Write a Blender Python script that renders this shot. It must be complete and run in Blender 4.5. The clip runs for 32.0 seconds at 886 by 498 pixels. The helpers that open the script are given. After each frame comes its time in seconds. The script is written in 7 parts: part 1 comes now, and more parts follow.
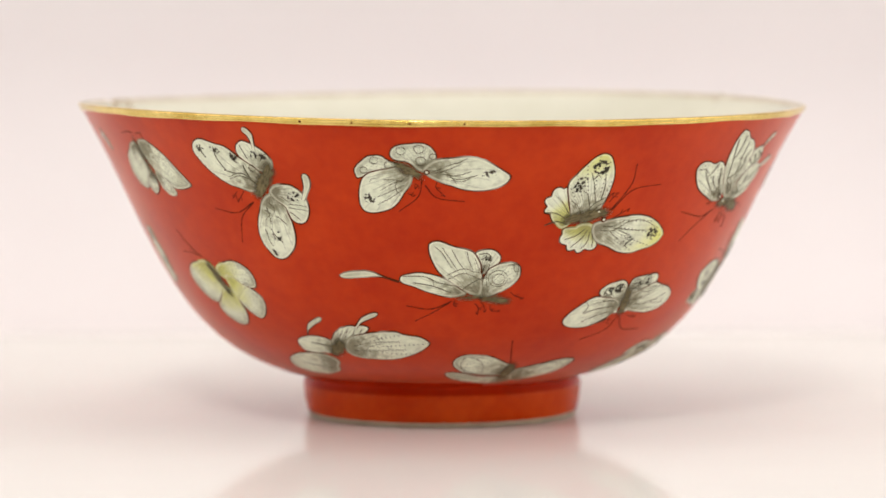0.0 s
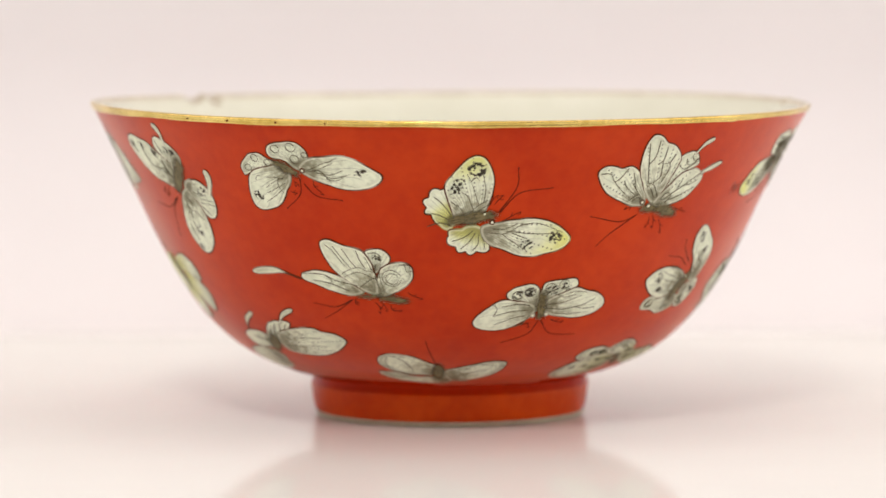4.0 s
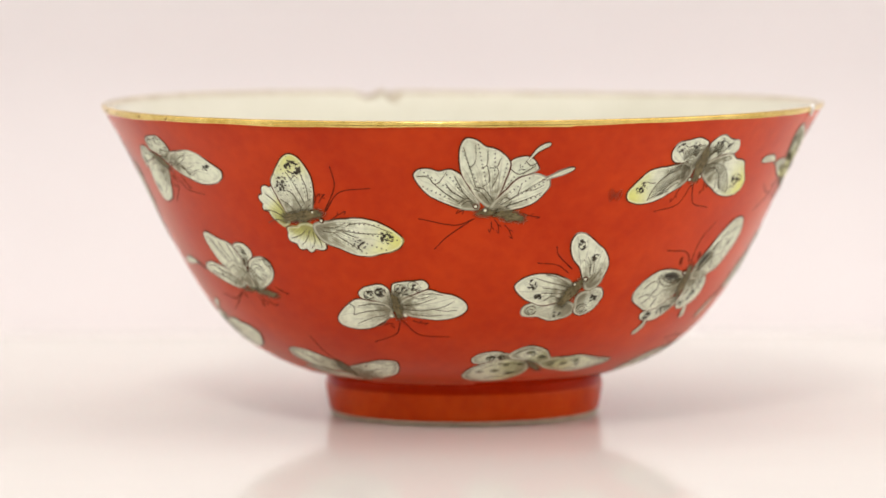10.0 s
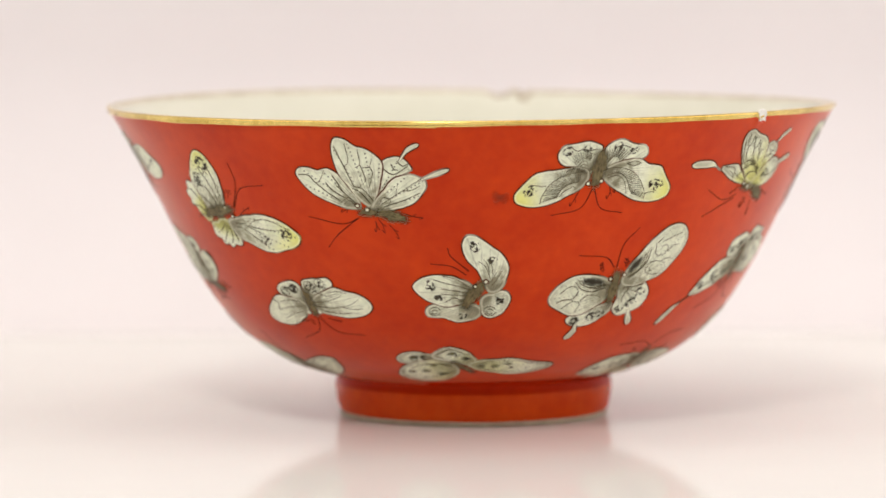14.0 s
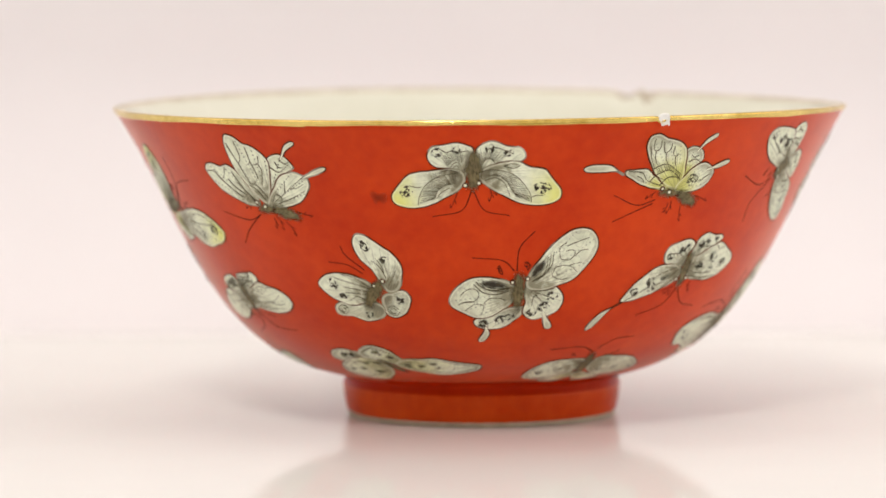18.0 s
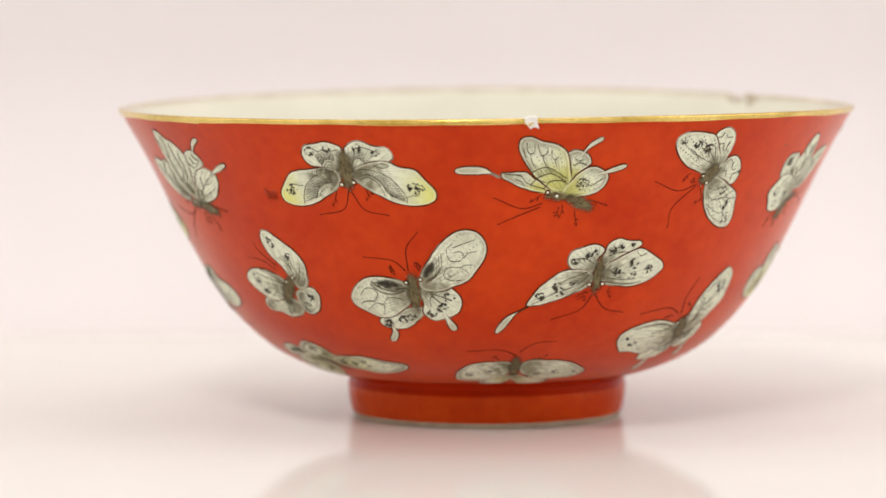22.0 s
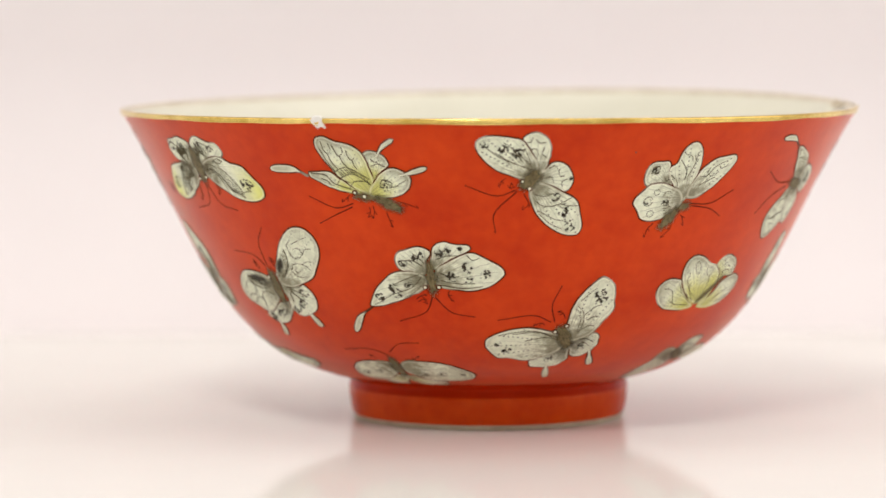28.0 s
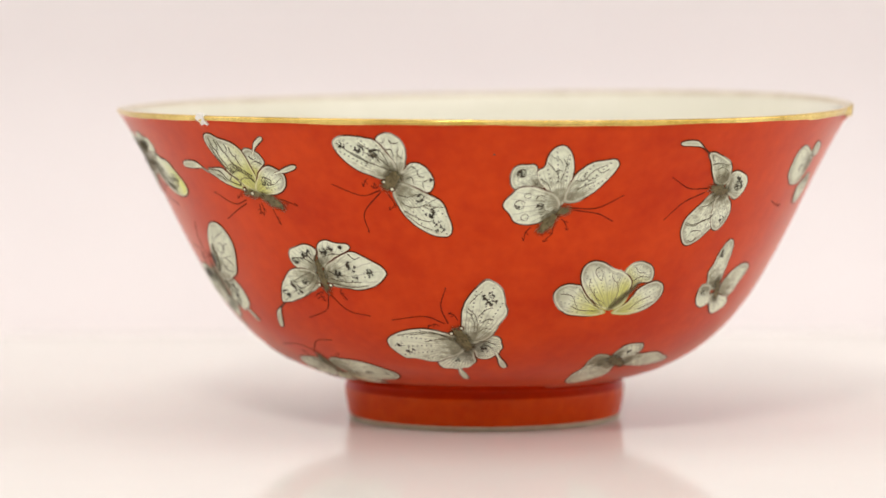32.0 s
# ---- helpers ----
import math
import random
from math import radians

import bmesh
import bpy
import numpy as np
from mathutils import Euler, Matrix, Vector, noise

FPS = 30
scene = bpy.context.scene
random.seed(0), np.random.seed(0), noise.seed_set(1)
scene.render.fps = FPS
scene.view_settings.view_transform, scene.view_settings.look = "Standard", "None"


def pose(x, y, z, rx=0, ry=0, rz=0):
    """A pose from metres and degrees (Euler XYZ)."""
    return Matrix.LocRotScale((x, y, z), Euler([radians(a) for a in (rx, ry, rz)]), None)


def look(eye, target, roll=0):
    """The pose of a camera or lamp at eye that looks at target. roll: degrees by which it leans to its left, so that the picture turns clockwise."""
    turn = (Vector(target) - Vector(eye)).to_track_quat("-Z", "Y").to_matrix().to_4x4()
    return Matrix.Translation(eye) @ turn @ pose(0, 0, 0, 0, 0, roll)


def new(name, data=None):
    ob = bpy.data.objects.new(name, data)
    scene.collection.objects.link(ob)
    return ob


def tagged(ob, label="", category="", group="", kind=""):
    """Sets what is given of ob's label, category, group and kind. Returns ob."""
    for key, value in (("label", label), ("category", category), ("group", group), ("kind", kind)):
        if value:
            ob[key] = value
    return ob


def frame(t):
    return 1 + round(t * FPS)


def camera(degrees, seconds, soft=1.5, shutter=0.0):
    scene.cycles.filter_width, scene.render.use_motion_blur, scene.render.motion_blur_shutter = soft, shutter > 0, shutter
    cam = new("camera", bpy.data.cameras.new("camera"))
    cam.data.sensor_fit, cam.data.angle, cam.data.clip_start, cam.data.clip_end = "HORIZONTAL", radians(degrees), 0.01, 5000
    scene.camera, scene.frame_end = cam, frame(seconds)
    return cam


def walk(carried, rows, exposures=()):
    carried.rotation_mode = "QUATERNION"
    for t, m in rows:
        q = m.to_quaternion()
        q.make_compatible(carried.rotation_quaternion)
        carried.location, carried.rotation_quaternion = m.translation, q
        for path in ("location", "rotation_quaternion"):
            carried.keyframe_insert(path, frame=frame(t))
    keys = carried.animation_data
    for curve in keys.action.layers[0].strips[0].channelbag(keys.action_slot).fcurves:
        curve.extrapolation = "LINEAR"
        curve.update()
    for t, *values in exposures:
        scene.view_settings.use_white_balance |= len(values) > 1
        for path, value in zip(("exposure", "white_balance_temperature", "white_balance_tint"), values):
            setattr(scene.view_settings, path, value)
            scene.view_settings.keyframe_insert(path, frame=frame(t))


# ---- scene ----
MM = 0.001

# The camera stands still on its tripod, a long lens just above the bowl's rim.
EYE = (0.0, -0.9322, 0.1091)
cam = camera(12.632, 32.0, soft=1.7)
cam.data.dof.use_dof = True
cam.data.dof.focus_distance = 0.868
cam.data.dof.aperture_fstop = 10.0
VIEW = look(EYE, (0.0, 0.0, 0.1091 - 0.9322 * math.tan(0.0752)), roll=-0.195)
walk(cam, [(0.0, VIEW), (32.0, VIEW)])

# ---------------------------------------------------------------- light
world = bpy.data.worlds.new("studio_air")
world.use_nodes = True
world.node_tree.nodes["Background"].inputs[0].default_value = (1.0, 0.97, 0.95, 1)
world.node_tree.nodes["Background"].inputs[1].default_value = 0.15
scene.world = world


def softbox(name, eye, target, w, h, watts, colour):
    lamp = bpy.data.lights.new(name, "AREA")
    lamp.shape, lamp.size, lamp.size_y = "RECTANGLE", w, h
    lamp.energy, lamp.color = watts, colour
    ob = new(name, lamp)
    ob.matrix_world = look(eye, target)
    return ob


# a key softbox above and a little left of the camera, a wide soft one overhead, and weak fills from the sides
softbox("softbox_key", (-0.34, -1.78, 1.72), (0.0, 0.0, 0.04), 0.36, 0.36, 26.0, (1.0, 0.968, 0.915))
softbox("softbox_front", (0.35, -1.9, 0.75), (0.0, -0.1, 0.0), 1.9, 1.0, 8.0, (1.0, 0.93, 0.99))
softbox("softbox_overhead", (0.0, -0.15, 1.7), (0.0, -0.15, 0.0), 2.4, 0.8, 12.0, (1.0, 0.968, 0.885))
softbox("softbox_left", (-1.4, -0.25, 0.60), (0.0, 0.0, 0.02), 1.6, 1.1, 6.0, (1.0, 0.952, 0.955))
softbox("softbox_right", (1.4, -0.25, 0.60), (0.0, 0.0, 0.02), 1.6, 1.1, 10.5, (1.0, 0.952, 0.955))
scene.view_settings.exposure = -0.40


# ---------------------------------------------------------------- materials
def material(name, rough=0.5, metal=0.0, spec=0.5):
    m = bpy.data.materials.new(name)
    m.use_nodes = True
    b = m.node_tree.nodes["Principled BSDF"]
    b.inputs["Roughness"].default_value = rough
    b.inputs["Metallic"].default_value = metal
    b.inputs["Specular IOR Level"].default_value = spec
    return m, m.node_tree.nodes, m.node_tree.links, b


def mottled(name, dark, light, scale, rough=0.5, metal=0.0, spec=0.5, bump=0.0, fine=6.0, contrast=(0.35, 0.65)):
    """A colour that drifts between two tones at two scales, with a slight relief."""
    m, nodes, links, b = material(name, rough, metal, spec)
    co = nodes.new("ShaderNodeTexCoord")
    big = nodes.new("ShaderNodeTexNoise")
    big.inputs["Scale"].default_value, big.inputs["Detail"].default_value = scale, 4.0
    small = nodes.new("ShaderNodeTexNoise")
    small.inputs["Scale"].default_value, small.inputs["Detail"].default_value = scale * fine, 3.0
    both = nodes.new("ShaderNodeMix")
    both.data_type = "FLOAT"
    both.inputs[0].default_value = 0.35
    ramp = nodes.new("ShaderNodeValToRGB")
    ramp.color_ramp.elements[0].position, ramp.color_ramp.elements[1].position = contrast
    ramp.color_ramp.elements[0].color, ramp.color_ramp.elements[1].color = (*dark, 1), (*light, 1)
    for n in (big, small):
        links.new(co.outputs["Object"], n.inputs["Vector"])
    links.new(big.outputs["Fac"], both.inputs[2])
    links.new(small.outputs["Fac"], both.inputs[3])
    links.new(both.outputs[0], ramp.inputs["Fac"])
    links.new(ramp.outputs["Color"], b.inputs["Base Color"])
    if bump:
        relief = nodes.new("ShaderNodeBump")
        relief.inputs["Strength"].default_value, relief.inputs["Distance"].default_value = bump, 0.0003
        links.new(both.outputs[0], relief.inputs["Height"])
        links.new(relief.outputs["Normal"], b.inputs["Normal"])
    return m


CORAL = mottled("coral_enamel", (0.505, 0.031, 0.0020), (0.63, 0.055, 0.0042), 60.0, rough=0.32, spec=0.08, bump=0.05)
FOOT_CORAL = mottled("coral_foot_enamel", (0.51, 0.042, 0.003), (0.62, 0.070, 0.005), 60.0, rough=0.08, spec=0.09, bump=0.03)


def fired_unevenly(m, tone, toward):
    """The enamel turns towards another tone on the side of the bowl that faces `toward` (degrees)."""
    nodes, links = m.node_tree.nodes, m.node_tree.links
    b, ramp = nodes["Principled BSDF"], next(n for n in nodes if n.type == "VALTORGB")
    co, dot, span, mix = (nodes.new("ShaderNode" + k) for k in ("TexCoord", "VectorMath", "MapRange", "Mix"))
    dot.operation = "DOT_PRODUCT"
    a = radians(toward)
    dot.inputs[1].default_value = (math.sin(a), -math.cos(a), 0.0)
    span.interpolation_type = "SMOOTHSTEP"
    span.inputs[1].default_value, span.inputs[2].default_value = -0.06, 0.06
    mix.data_type, mix.blend_type = "RGBA", "MULTIPLY"
    mix.inputs[7].default_value = (*tone, 1)
    links.new(co.outputs["Object"], dot.inputs[0])
    links.new(dot.outputs["Value"], span.inputs[0])
    links.new(span.outputs[0], mix.inputs[0])
    links.new(ramp.outputs["Color"], mix.inputs[6])
    links.new(mix.outputs[2], b.inputs["Base Color"])


fired_unevenly(CORAL, (0.86, 0.80, 0.80), -15)
# the coral again, darkened to paint the wall's shade over the foot
SHADED_CORAL = mottled("shaded_coral_enamel", (0.40, 0.019, 0.0015), (0.49, 0.029, 0.003), 60.0, rough=0.25, spec=0.05, bump=0.05)
enamel = CORAL.node_tree.nodes["Principled BSDF"].inputs
enamel["Sheen Weight"].default_value, enamel["Sheen Roughness"].default_value = 0.17, 0.45
enamel["Coat Weight"].default_value, enamel["Coat IOR"].default_value, enamel["Coat Roughness"].default_value = 0.6, 1.12, 0.25
enamel["Sheen Tint"].default_value = (1.0, 0.72, 0.50, 1)
GLAZE = mottled("ivory_glaze", (0.70, 0.69, 0.575), (0.75, 0.74, 0.63), 25.0, rough=0.15, spec=0.4)
GILT = mottled("worn_gilt", (0.58, 0.41, 0.09), (0.90, 0.71, 0.25), 120.0, rough=0.20, metal=1.0, bump=0.15)
BISCUIT = mottled("unglazed_biscuit", (0.40, 0.34, 0.22), (0.55, 0.48, 0.33), 300.0, rough=0.8)
ACRYLIC = mottled("white_sweep_sheet", (0.795, 0.784, 0.748), (0.820, 0.809, 0.772), 6.0, rough=0.07, spec=0.037)
BACKDROP = mottled("pinkish_backdrop_sheet", (0.790, 0.750, 0.748), (0.815, 0.776, 0.774), 5.0, rough=0.6, spec=0.05)
DARK = mottled("dim_studio_paint", (0.10, 0.095, 0.09), (0.14, 0.13, 0.125), 3.0, rough=0.9, spec=0.1)
PAPER = mottled("white_backdrop_paper", (0.80, 0.765, 0.755), (0.83, 0.795, 0.785), 3.0, rough=0.9, spec=0.1)


# == wing paints

def wing_paint(name, veins=0.0, dots=0.0, arcs=0.0, smoke_base=0.5, smoke_tip=0.0, lemon_base=0.0, lemon_tip=0.0, count=34.0, hatched=0.5, hatch_to=0.6, cells=0.0, wash=0.2, border=0.1):
    """White enamel with a dark outline, fanned veins, rows of dots, arcs, grey washes and yellow tints."""
    m, nodes, links, b = material(name, 0.36, 0.0, 0.07)

    def value(op, a, c=None, clamp=False):
        n = nodes.new("ShaderNodeMath")
        n.operation, n.use_clamp = op, clamp
        for k, v in enumerate((a, c)):
            if v is None:
                continue
            if isinstance(v, (int, float)):
                n.inputs[k].default_value = v
            else:
                links.new(v, n.inputs[k])
        return n.outputs[0]

    def between(v, lo, hi):
        n = nodes.new("ShaderNodeMapRange")
        n.interpolation_type = "SMOOTHSTEP"
        n.inputs[1].default_value, n.inputs[2].default_value = lo, hi
        links.new(v, n.inputs[0])
        return n.outputs[0]

    def tint(below, colour, amount):
        n = nodes.new("ShaderNodeMix")
        n.data_type = "RGBA"
        links.new(amount, n.inputs[0])
        links.new(below, n.inputs[6])
        n.inputs[7].default_value = (*colour, 1)
        return n.outputs[2]

    def grain(scale, detail=3.0):
        n = nodes.new("ShaderNodeTexNoise")
        n.inputs["Scale"].default_value, n.inputs["Detail"].default_value = scale, detail
        links.new(place3.outputs["Object"], n.inputs["Vector"])
        return n.outputs["Fac"]

    smoke_base *= 1.3
    place3 = nodes.new("ShaderNodeTexCoord")
    fan, rim = nodes.new("ShaderNodeUVMap"), nodes.new("ShaderNodeUVMap")
    fan.uv_map, rim.uv_map = "fan", "rim"
    f, r = nodes.new("ShaderNodeSeparateXYZ"), nodes.new("ShaderNodeSeparateXYZ")
    links.new(fan.outputs[0], f.inputs[0])
    links.new(rim.outputs[0], r.inputs[0])
    u, phi = f.outputs[0], f.outputs[1]
    edge, along = value("MULTIPLY", r.outputs[0], 10.0), value("MULTIPLY", r.outputs[1], 50.0)
    wobble = grain(260.0, 2.0)
    patch = grain(700.0, 4.0)
    phi_w = value("ADD", phi, value("MULTIPLY", value("SUBTRACT", wobble, 0.5), 0.035))

    base = nodes.new("ShaderNodeMix")
    base.data_type = "RGBA"
    links.new(between(patch, 0.3, 0.7), base.inputs[0])
    base.inputs[6].default_value, base.inputs[7].default_value = (0.735, 0.785, 0.61, 1), (0.86, 0.90, 0.71, 1)
    c = base.outputs[2]
    if lemon_base:
        c = tint(c, (0.74, 0.76, 0.18), value("MULTIPLY", between(value("ADD", u, value("MULTIPLY", wobble, 0.5)), 0.95, 0.35), lemon_base))
    if lemon_tip:
        c = tint(c, (0.78, 0.80, 0.26), value("MULTIPLY", between(value("ADD", u, value("MULTIPLY", wobble, 0.3)), 0.62, 1.15), lemon_tip))
    if smoke_base:
        w = value("MULTIPLY", between(value("ADD", u, value("MULTIPLY", value("SUBTRACT", patch, 0.5), 1.1)), 0.55, 0.0), smoke_base)
        c = tint(c, (0.235, 0.21, 0.105), w)
        c = tint(c, (0.095, 0.074, 0.03), value("MULTIPLY", between(value("ADD", u, value("MULTIPLY", value("SUBTRACT", patch, 0.5), 0.4)), 0.32, 0.05), smoke_base))
    if smoke_tip:
        w = value("MULTIPLY", between(value("ADD", u, value("MULTIPLY", value("SUBTRACT", wobble, 0.5), 0.8)), 0.55, 1.05), smoke_tip)
        c = tint(c, (0.27, 0.26, 0.15), w)
    if cells:
        # curling scroll lines
        scroll = grain(300.0, 0.0)
        w = between(value("PINGPONG", value("MULTIPLY", scroll, 7.0), 0.5), 0.10, 0.03)
        w = value("MULTIPLY", w, between(value("ADD", u, value("MULTIPLY", wobble, 0.3)), 0.45, 0.6))
        c = tint(c, (0.10, 0.09, 0.065), value("MULTIPLY", value("MULTIPLY", w, between(edge, 0.4, 0.7)), cells))
    # fine hatching towards the root
    hatch = value("MULTIPLY", value("PINGPONG", value("MULTIPLY", phi_w, count * 2.6), 0.5), 1 / (count * 2.6) * math.pi)
    hatch = between(value("MULTIPLY", hatch, along), 0.13, 0.03)
    c = tint(c, (0.17, 0.15, 0.11), value("MULTIPLY", value("MULTIPLY", hatch, between(u, hatch_to, hatch_to - 0.3)), hatched))
    if veins:
        v = value("MULTIPLY", value("PINGPONG", value("MULTIPLY", phi_w, count), 0.5), math.pi / count)
        v = between(value("MULTIPLY", v, along), 0.15, 0.06)
        v = value("MULTIPLY", v, between(value("ADD", u, value("MULTIPLY", value("SUBTRACT", wobble, 0.5), 1.4)), 0.95, 0.72))
        v = value("MULTIPLY", v, between(edge, 0.45, 0.8))
        c = tint(c, (0.07, 0.06, 0.045), value("MULTIPLY", v, veins))
    if dots:
        d = value("MULTIPLY", value("PINGPONG", value("ADD", value("MULTIPLY", phi, count), 0.5), 0.5), math.pi / count)
        d = value("MULTIPLY", d, along)
        e = value("MULTIPLY", value("PINGPONG", value("MULTIPLY", along, 1 / 1.05), 0.5), 1.05)
        d = value("SQRT", value("ADD", value("MULTIPLY", d, d), value("MULTIPLY", e, e)))
        d = value("MULTIPLY", between(d, 0.24, 0.13), between(u, 0.25, 0.4))
        c = tint(c, (0.05, 0.045, 0.035), value("MULTIPLY", value("MULTIPLY", d, between(edge, 0.4, 0.6)), dots))
    if arcs:
        bow = value("MULTIPLY", value("SUBTRACT", phi, 0.5), value("SUBTRACT", phi, 0.5))
        bow = value("ADD", u, value("MULTIPLY", bow, 5.0))
        for at in (0.36, 0.43, 0.72):
            line = between(value("ABSOLUTE", value("SUBTRACT", value("ADD", bow, value("MULTIPLY", wobble, 0.1)), at + 0.05)), 0.02, 0.008)
            c = tint(c, (0.09, 0.08, 0.055), value("MULTIPLY", line, arcs))
    # a grey wash that follows the margin, a little way in
    w = value("MULTIPLY", between(edge, 0.35, 0.75), between(value("ADD", edge, value("MULTIPLY", value("SUBTRACT", patch, 0.5), 1.6)), 1.7, 0.8))
    c = tint(c, (0.21, 0.20, 0.135), value("MULTIPLY", value("MULTIPLY", w, between(u, 0.30, 0.75)), border))
    # a thin grey wash in clouds, the white margin and the dark drawn outline
    cloud = grain(170.0, 3.0)
    c = tint(c, (0.40, 0.40, 0.27), value("MULTIPLY", value("MULTIPLY", between(cloud, 0.46, 0.68), between(edge, 0.3, 1.1)), wash))
    c = tint(c, (0.90, 0.90, 0.70), value("MULTIPLY", value("MULTIPLY", between(edge, 0.9, 0.5), between(edge, 0.1, 0.3)), 0.35))
    line = between(value("ADD", edge, value("MULTIPLY", value("SUBTRACT", wobble, 0.5), 0.20)), 0.42, 0.25)
    line = value("MULTIPLY", line, between(u, 0.04, 0.22))
    c = tint(c, (0.085, 0.018, 0.003), value("MULTIPLY", line, between(grain(120.0, 2.0), 0.18, 0.46)))
    links.new(c, b.inputs["Base Color"])
    b.inputs["Sheen Weight"].default_value, b.inputs["Sheen Roughness"].default_value = 0.05, 0.42
    b.inputs["Sheen Tint"].default_value = (1.0, 0.80, 0.60, 1)
    b.inputs["Coat Weight"].default_value, b.inputs["Coat IOR"].default_value, b.inputs["Coat Roughness"].default_value = 0.25, 1.12, 0.25
    return m


VEINED = wing_paint("veined_white_enamel", veins=0.3, smoke_base=0.45, count=21.0, hatched=0.24, hatch_to=0.65, border=0.15)
DOTTED = wing_paint("dotted_white_enamel", veins=0.2, dots=0.9, smoke_base=0.42, smoke_tip=0.12, count=17.0, border=0.2)
ARCS = wing_paint("scrolled_white_enamel", dots=0.5, cells=0.25, smoke_base=0.4, smoke_tip=0.25, count=15.0, border=0.3)
PLAIN = wing_paint("plain_white_enamel", veins=0.3, smoke_base=0.35, smoke_tip=0.05, count=20.0, wash=0.15, hatched=0.24, hatch_to=0.65)
RIBBED = wing_paint("ribbed_white_enamel", veins=0.55, smoke_base=0.45, count=34.0)
SMOKY = wing_paint("smoky_white_enamel", veins=0.3, dots=0.3, cells=0.2, smoke_base=0.42, smoke_tip=0.3, count=19.0, wash=0.5, hatched=0.24, hatch_to=0.65, border=0.35)
TAIL = wing_paint("grey_tipped_tail_enamel", smoke_base=0.0, smoke_tip=0.4, hatched=0.0, wash=0.2, border=0.25)
MURKY = wing_paint("murky_white_enamel", veins=0.3, dots=0.5, cells=0.35, smoke_base=0.55, smoke_tip=0.3, count=17.0, wash=0.5, hatched=0.24, hatch_to=0.65, border=0.65)
LEMON_BASE = wing_paint("yellow_rooted_enamel", veins=0.3, dots=0.5, smoke_base=0.1, lemon_base=0.95, smoke_tip=0.5, count=18.0, hatched=0.3, border=0.55)
LEMON_TIP = wing_paint("yellow_tipped_enamel", veins=0.15, dots=0.85, smoke_base=0.42, lemon_tip=1.0, count=20.0)
LEMON_HATCHED = wing_paint("yellow_tipped_hatched_enamel", veins=0.1, smoke_base=0.5, lemon_tip=1.0, count=26.0, hatched=0.45, hatch_to=0.6)
LEMON_SCALLOP = wing_paint("yellow_scalloped_enamel", veins=0.2, smoke_base=0.1, lemon_base=1.0, count=20.0)
LEMON_SMOKY = wing_paint("yellowish_smoky_enamel", veins=0.35, dots=0.45, smoke_base=0.3, lemon_base=0.5, smoke_tip=0.35, count=18.0, border=0.85, cells=0.3)


def fur_paint(name, dark, light, reach_in=0.17):
    """A soft grey-brown wash that thins out towards its edge."""
    m = mottled(name, dark, light, 420.0, rough=0.5, spec=0.25, fine=3.0, contrast=(0.36, 0.62))
    nodes, links = m.node_tree.nodes, m.node_tree.links
    rim, split, hair, reach, soft = (nodes.new("ShaderNode" + k) for k in ("UVMap", "SeparateXYZ", "TexNoise", "Math", "MapRange"))
    rim.uv_map = "rim"
    hair.inputs["Scale"].default_value = 1.0
    reach.operation = "MULTIPLY_ADD"
    reach.inputs[1].default_value = 0.10
    soft.inputs[1].default_value, soft.inputs[2].default_value = 0.03, reach_in
    links.new(rim.outputs[0], split.inputs[0])
    fan, strokes = nodes.new("ShaderNodeUVMap"), nodes.new("ShaderNodeMapping")
    fan.uv_map = "fan"
    strokes.inputs["Scale"].default_value = (5.0, 34.0, 1.0)
    links.new(fan.outputs[0], strokes.inputs["Vector"])
    combed = nodes.new("ShaderNodeMapping")
    combed.inputs["Scale"].default_value = (4.0, 60.0, 1.0)
    links.new(fan.outputs[0], combed.inputs["Vector"])
    links.new(combed.outputs[0], hair.inputs["Vector"])
    for n in list(nodes):
        if n.type == "TEX_NOISE" and n is not hair:
            n.inputs["Scale"].default_value = 1.0 if n.inputs["Scale"].default_value < 500 else 2.2
            links.new(strokes.outputs[0], n.inputs["Vector"])
    # dark rings across the body
    bands = nodes.new("ShaderNodeTexWave")
    bands.inputs["Scale"].default_value, bands.inputs["Distortion"].default_value = 0.8, 6.0
    links.new(fan.outputs[0], bands.inputs["Vector"])
    ramp, shade = next(n for n in nodes if n.type == "VALTORGB"), nodes.new("ShaderNodeMix")
    shade.data_type, shade.blend_type = "RGBA", "MULTIPLY"
    shade.inputs[0].default_value = 0.28
    links.new(ramp.outputs["Color"], shade.inputs[6])
    links.new(bands.outputs["Color"], shade.inputs[7])
    links.new(shade.outputs[2], nodes["Principled BSDF"].inputs["Base Color"])
    links.new(hair.outputs["Fac"], reach.inputs[0])
    links.new(split.outputs[0], reach.inputs[2])
    links.new(reach.outputs[0], soft.inputs[0])
    links.new(soft.outputs[0], nodes["Principled BSDF"].inputs["Alpha"])
    return m


FUR = fur_paint("grey_brown_fur_paint", (0.046, 0.034, 0.013), (0.25, 0.205, 0.095))
INK = mottled("black_ink_paint", (0.03, 0.026, 0.02), (0.10, 0.09, 0.065), 900.0, rough=0.45, spec=0.3)
INK_LINE = mottled("brown_ink_line", (0.055, 0.010, 0.004), (0.15, 0.018, 0.005), 900.0, rough=0.6, spec=0.06)
INK_FINE = mottled("fine_grey_ink", (0.05, 0.04, 0.022), (0.20, 0.175, 0.11), 500.0, rough=0.5, spec=0.05)
STAIN = mottled("brown_stain", (0.36, 0.29, 0.19), (0.58, 0.51, 0.39), 500.0, rough=0.6, spec=0.2)
BARE = mottled("bare_porcelain_chip", (0.76, 0.75, 0.70), (0.88, 0.87, 0.83), 500.0, rough=0.6, spec=0.1, bump=0.2)
RED_STAIN = fur_paint("stained_coral_enamel", (0.32, 0.026, 0.005), (0.47, 0.042, 0.006))
